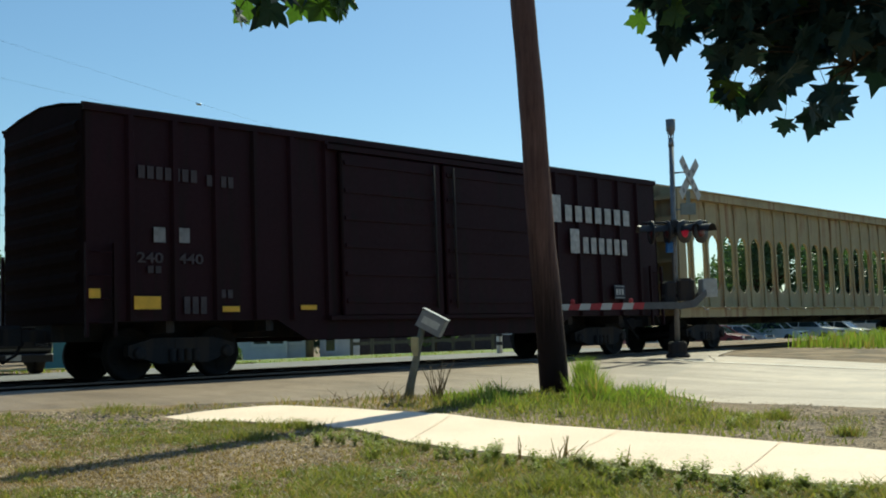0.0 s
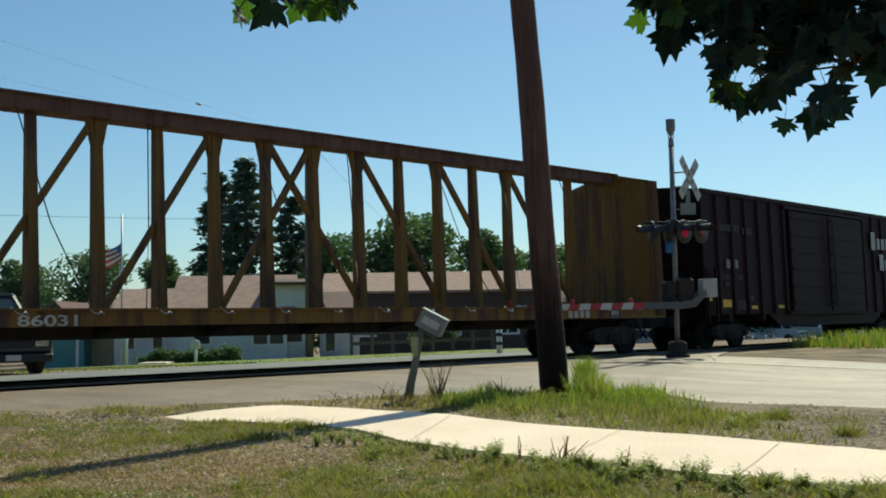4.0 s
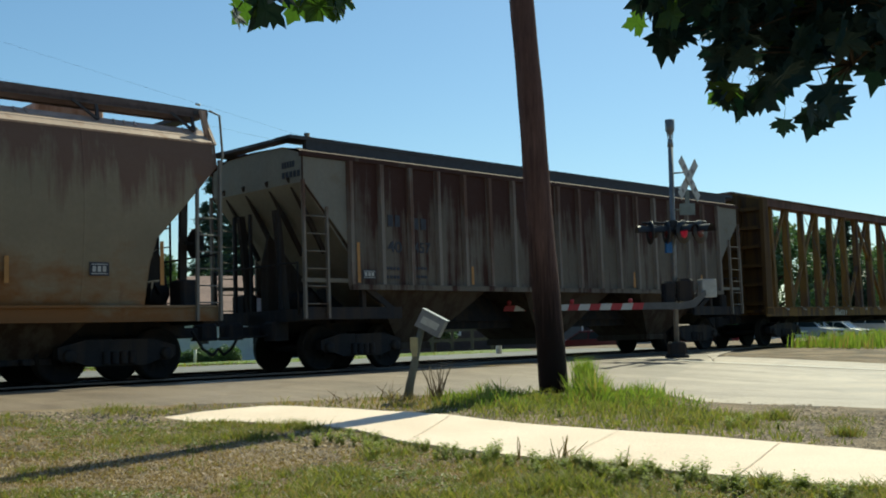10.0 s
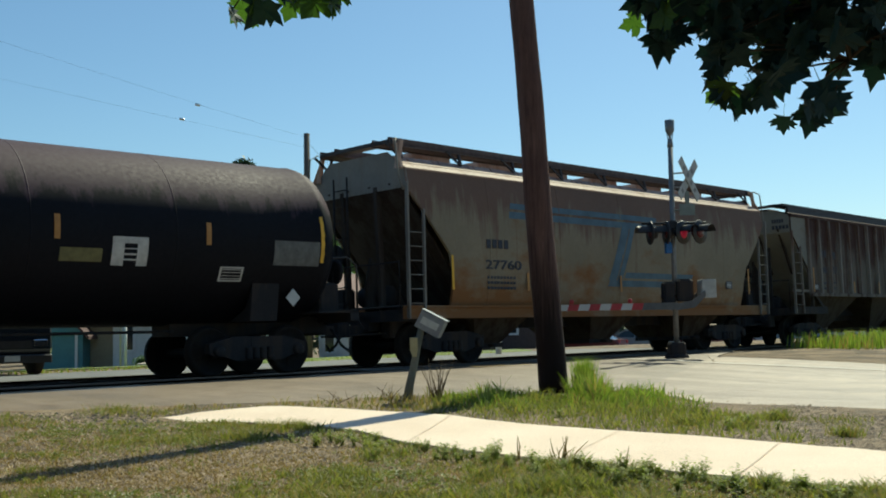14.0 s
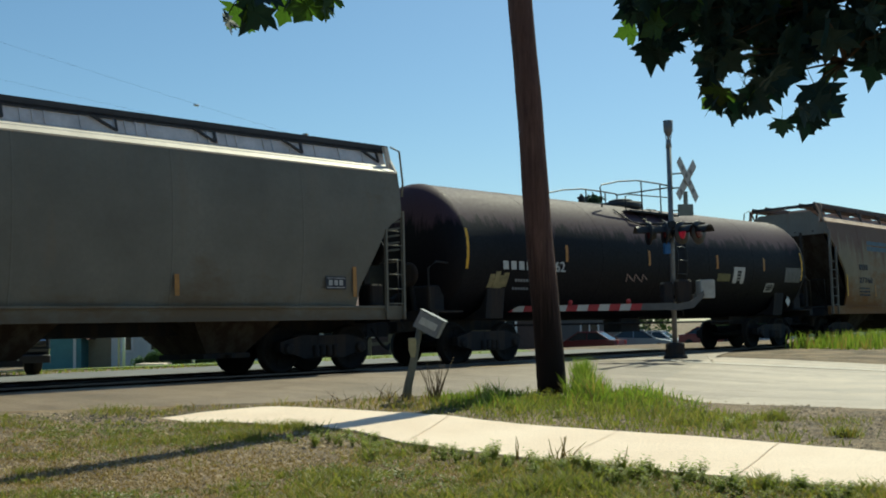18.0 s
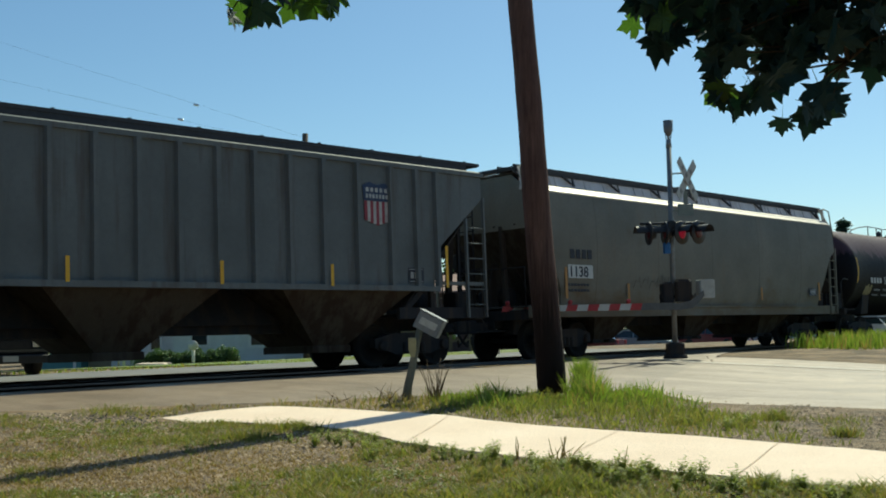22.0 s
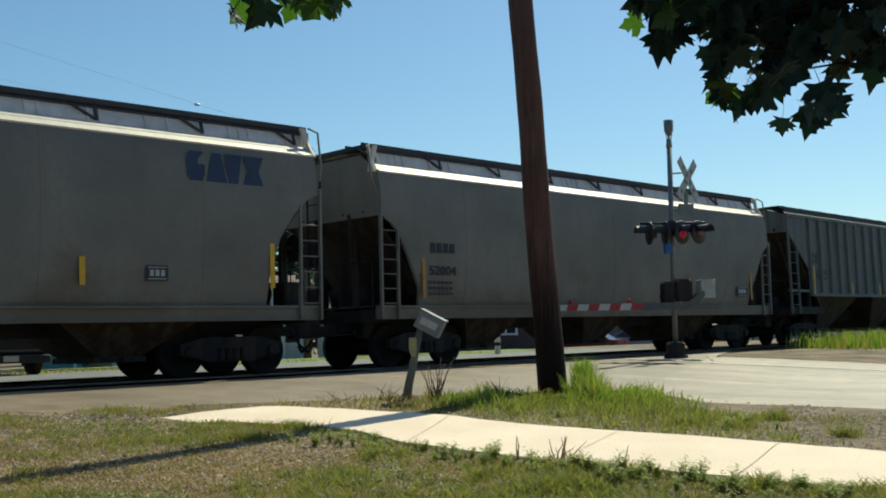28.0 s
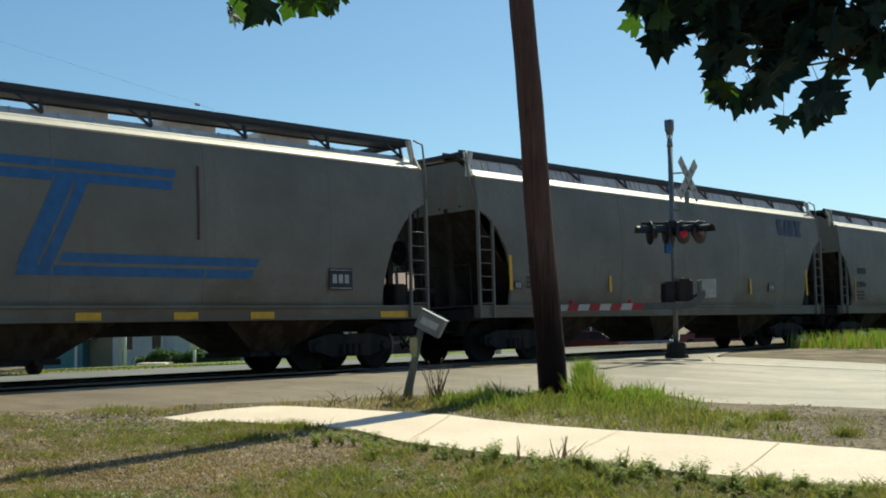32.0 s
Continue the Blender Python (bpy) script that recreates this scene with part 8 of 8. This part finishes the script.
sheet("yard", [-30 + i for i in range(34)], [29.0 + 1.2 * j for j in range(14)], lambda x, y: ground_z(x, y) + (0.03 if track_coords(x, y)[1] > 5.6 else -0.4),
      two_tone("yard_grass", (0.12, 0.17, 0.04), (0.2, 0.22, 0.07), 0.5, 0.95, 0.4, 0.6, 20, 0.6), "sunlit green front yard grass", "structure", "grass")


# ---- parked and waiting vehicles ----
def paint(name, col):
    m, nt, ns, ln, b = nodes_of(name)
    n1 = noise_node(nt, 3, 3)
    ln.new(mix(nt, ramp(nt, n1.outputs[0], 0.3, 0.7), tuple(c * 0.9 for c in col), col), b.inputs["Base Color"])
    b.inputs["Roughness"].default_value = 0.3
    b.inputs["Coat Weight"].default_value = 0.6
    b.inputs["Coat Roughness"].default_value = 0.08
    return m


CAR_SHAPES = {
    "car": ([(-2.25, 0.35), (2.2, 0.35), (2.28, 0.55), (2.2, 0.72), (1.2, 0.90), (-1.5, 0.98), (-2.2, 0.92), (-2.3, 0.6)], [(1.15, 0.89), (0.35, 1.40), (-0.9, 1.43), (-1.75, 0.97)], 0.32, 1.38, 1.42),
    "suv": ([(-2.3, 0.42), (2.25, 0.42), (2.33, 0.65), (2.25, 0.95), (1.1, 1.1), (-2.2, 1.15), (-2.35, 0.7)], [(1.1, 1.09), (0.4, 1.68), (-1.9, 1.72), (-2.2, 1.12)], 0.37, 1.45, 1.4),
    "pickup_truck": ([(-2.8, 0.42), (2.65, 0.3), (2.76, 0.6), (2.7, 1.08), (1.2, 1.2), (-2.75, 1.2), (-2.85, 0.7)], [(1.2, 1.19), (0.55, 1.80), (-0.9, 1.82), (-1.1, 1.2)], 0.40, 1.75, 1.7)}


def vehicle(kind, col, x, y, turn, label):
    body, cabin, wr, wf, wb = CAR_SHAPES[kind]
    t = thing(kind, label, "car" if kind != "pickup_truck" else "truck", "vehicles beyond the railway", pose(x, y, ground_z(x, y) + 0.02, 0, 0, turn))
    W = 0.9
    pm = paint("paint_" + label.split()[0], col)
    g = Geo()
    n = len(body)
    v = []
    for yy, k in ((-W, 0.0), (-W + 0.07, 1.0), (W - 0.07, 1.0), (W, 0.0)):
        for px, pz in body:
            cx, cz = 0.0, 0.7
            s = 1.0 if k else 0.955
            v.append((cx + (px - cx) * s, yy, cz + (pz - cz) * s))
    f = [tuple(range(n)), tuple(range(3 * n, 4 * n))]
    for r in range(3):
        f += [(r * n + i, r * n + (i + 1) % n, (r + 1) * n + (i + 1) % n, (r + 1) * n + i) for i in range(n)]
    g.add(v, f, 0, False)
    part("body", g, pm, t)
    g = Geo()
    (ax, az), (bx, bz), (cx, cz), (dx, dz) = cabin
    v = []
    for yy, wi in ((-1, 0), (1, 0)):
        v += [(ax, yy * 0.80, az - 0.03), (bx, yy * 0.62, bz), (cx, yy * 0.62, cz), (dx, yy * 0.80, dz - 0.03)]
    g.add(v, [(0, 1, 2, 3), (4, 7, 6, 5), (0, 4, 5, 1), (2, 6, 7, 3), (1, 5, 6, 2)])
    part("window_glass", g, M_GLASS, t)
    g = Geo()
    g.cbox(min(bx, cx) - 0.06, max(bx, cx) + 0.06, -0.66, 0.66, min(bz, cz) - 0.02, max(bz, cz) + 0.035, 0.03)
    for yy in (-1, 1):
        for (pa, pb) in (((ax, az), (bx, bz)), ((dx, dz), (cx, cz))):
            g.beam((pa[0], yy * 0.81, pa[1] - 0.02), (pb[0], yy * 0.64, pb[1]), 0.07, 0.06)
        mx = (bx + cx) / 2
        g.beam((mx, yy * 0.82, (az + dz) / 2), (mx, yy * 0.645, bz), 0.06, 0.05)
    part("roof", g, pm, t)
    for px in (wf, -wb):
        for yy in (-1, 1):
            g = Geo()
            g.lathe("y", [(-0.11, wr * 0.62), (-0.11, wr * 0.95), (-0.08, wr), (0.08, wr), (0.11, wr * 0.95), (0.11, wr * 0.62)], 20)
            w = part("wheel", g, M_TYRE, t, "", pose(px, yy * (W - 0.1), wr))
            g = Geo()
            g.lathe("y", [(-0.1, 0.0), (-0.1, wr * 0.2), (-0.07, wr * 0.6), (-0.1, wr * 0.64), (0.1, wr * 0.64), (0.07, wr * 0.6), (0.1, wr * 0.2), (0.1, 0.0)], 14)
            part("rim", g, M_GALV, w)
    fx = body[2][0]
    for yy in (-1, 1):
        g = Geo()
        g.cbox(fx - 0.14, fx - 0.0, yy * 0.62 - 0.16, yy * 0.62 + 0.16, body[2][1] + 0.04, body[2][1] + 0.2, 0.02)
        part("headlight", g, M_CHROME, t)
        g = Geo()
        g.cbox(body[-1][0] - 0.0, body[-1][0] + 0.12, yy * 0.66 - 0.12, yy * 0.66 + 0.12, body[-1][1] + 0.1, body[-1][1] + 0.3, 0.02)
        part("tail_light", g, M_RED, t)
    g = Geo()
    g.cbox(fx - 0.06, fx + 0.07, -0.85, 0.85, body[1][1], body[1][1] + 0.18, 0.03)
    part("bumper", g, M_BLACK if kind == "pickup_truck" else pm, t)
    g = Geo()
    g.box(fx + 0.07, fx + 0.08, -0.16, 0.16, body[1][1] + 0.04, body[1][1] + 0.16)
    part("plate", g, M_SIGN, t)
    g = Geo()
    g.box(fx - 0.03, fx + 0.02, -0.42, 0.42, body[2][1] + 0.02, body[2][1] + 0.18)
    part("grille", g, M_BLACK, t)
    return t


vehicle("pickup_truck", (0.012, 0.018, 0.024), -10.9, 25.5, -52, "black pickup truck waiting beyond the railway")
vehicle("car", (0.1, 0.005, 0.012), 9.0, 68.0, 150, "red car parked beyond the railway")
vehicle("car", (0.2, 0.24, 0.27), 12.9, 72.0, -14, "grey sedan parked beyond the railway")
vehicle("car", (0.6, 0.61, 0.62), 15.8, 80.0, -30, "white sedan parked beyond the railway")
vehicle("car", (0.17, 0.02, 0.03), 18.4, 74.0, -42, "maroon sedan parked beyond the railway")
vehicle("car", (0.45, 0.46, 0.48), 21.6, 80.0, -40, "silver sedan parked beyond the railway")
vehicle("suv", (0.62, 0.63, 0.64), 25.4, 84.0, -44, "white hatchback parked beyond the railway")
vehicle("suv", (0.5, 0.52, 0.55), 28.4, 84.5, -48, "silver van parked beyond the railway")
vehicle("car", (0.63, 0.64, 0.65), 31.2, 86.0, -46, "white car parked beyond the railway")
vehicle("suv", (0.6, 0.6, 0.6), 35.0, 88.0, -50, "pale van parked beyond the railway")
patch("parking_lot", [(4.0, 50.0), (14.0, 58.0), (46.0, 62.0)], [(2.0, 70.0), (14.0, 92.0), (52.0, 104.0)], M_ASPHALT_FAR, "pale grey asphalt parking lot", 0.015, 24, 8)

motions()
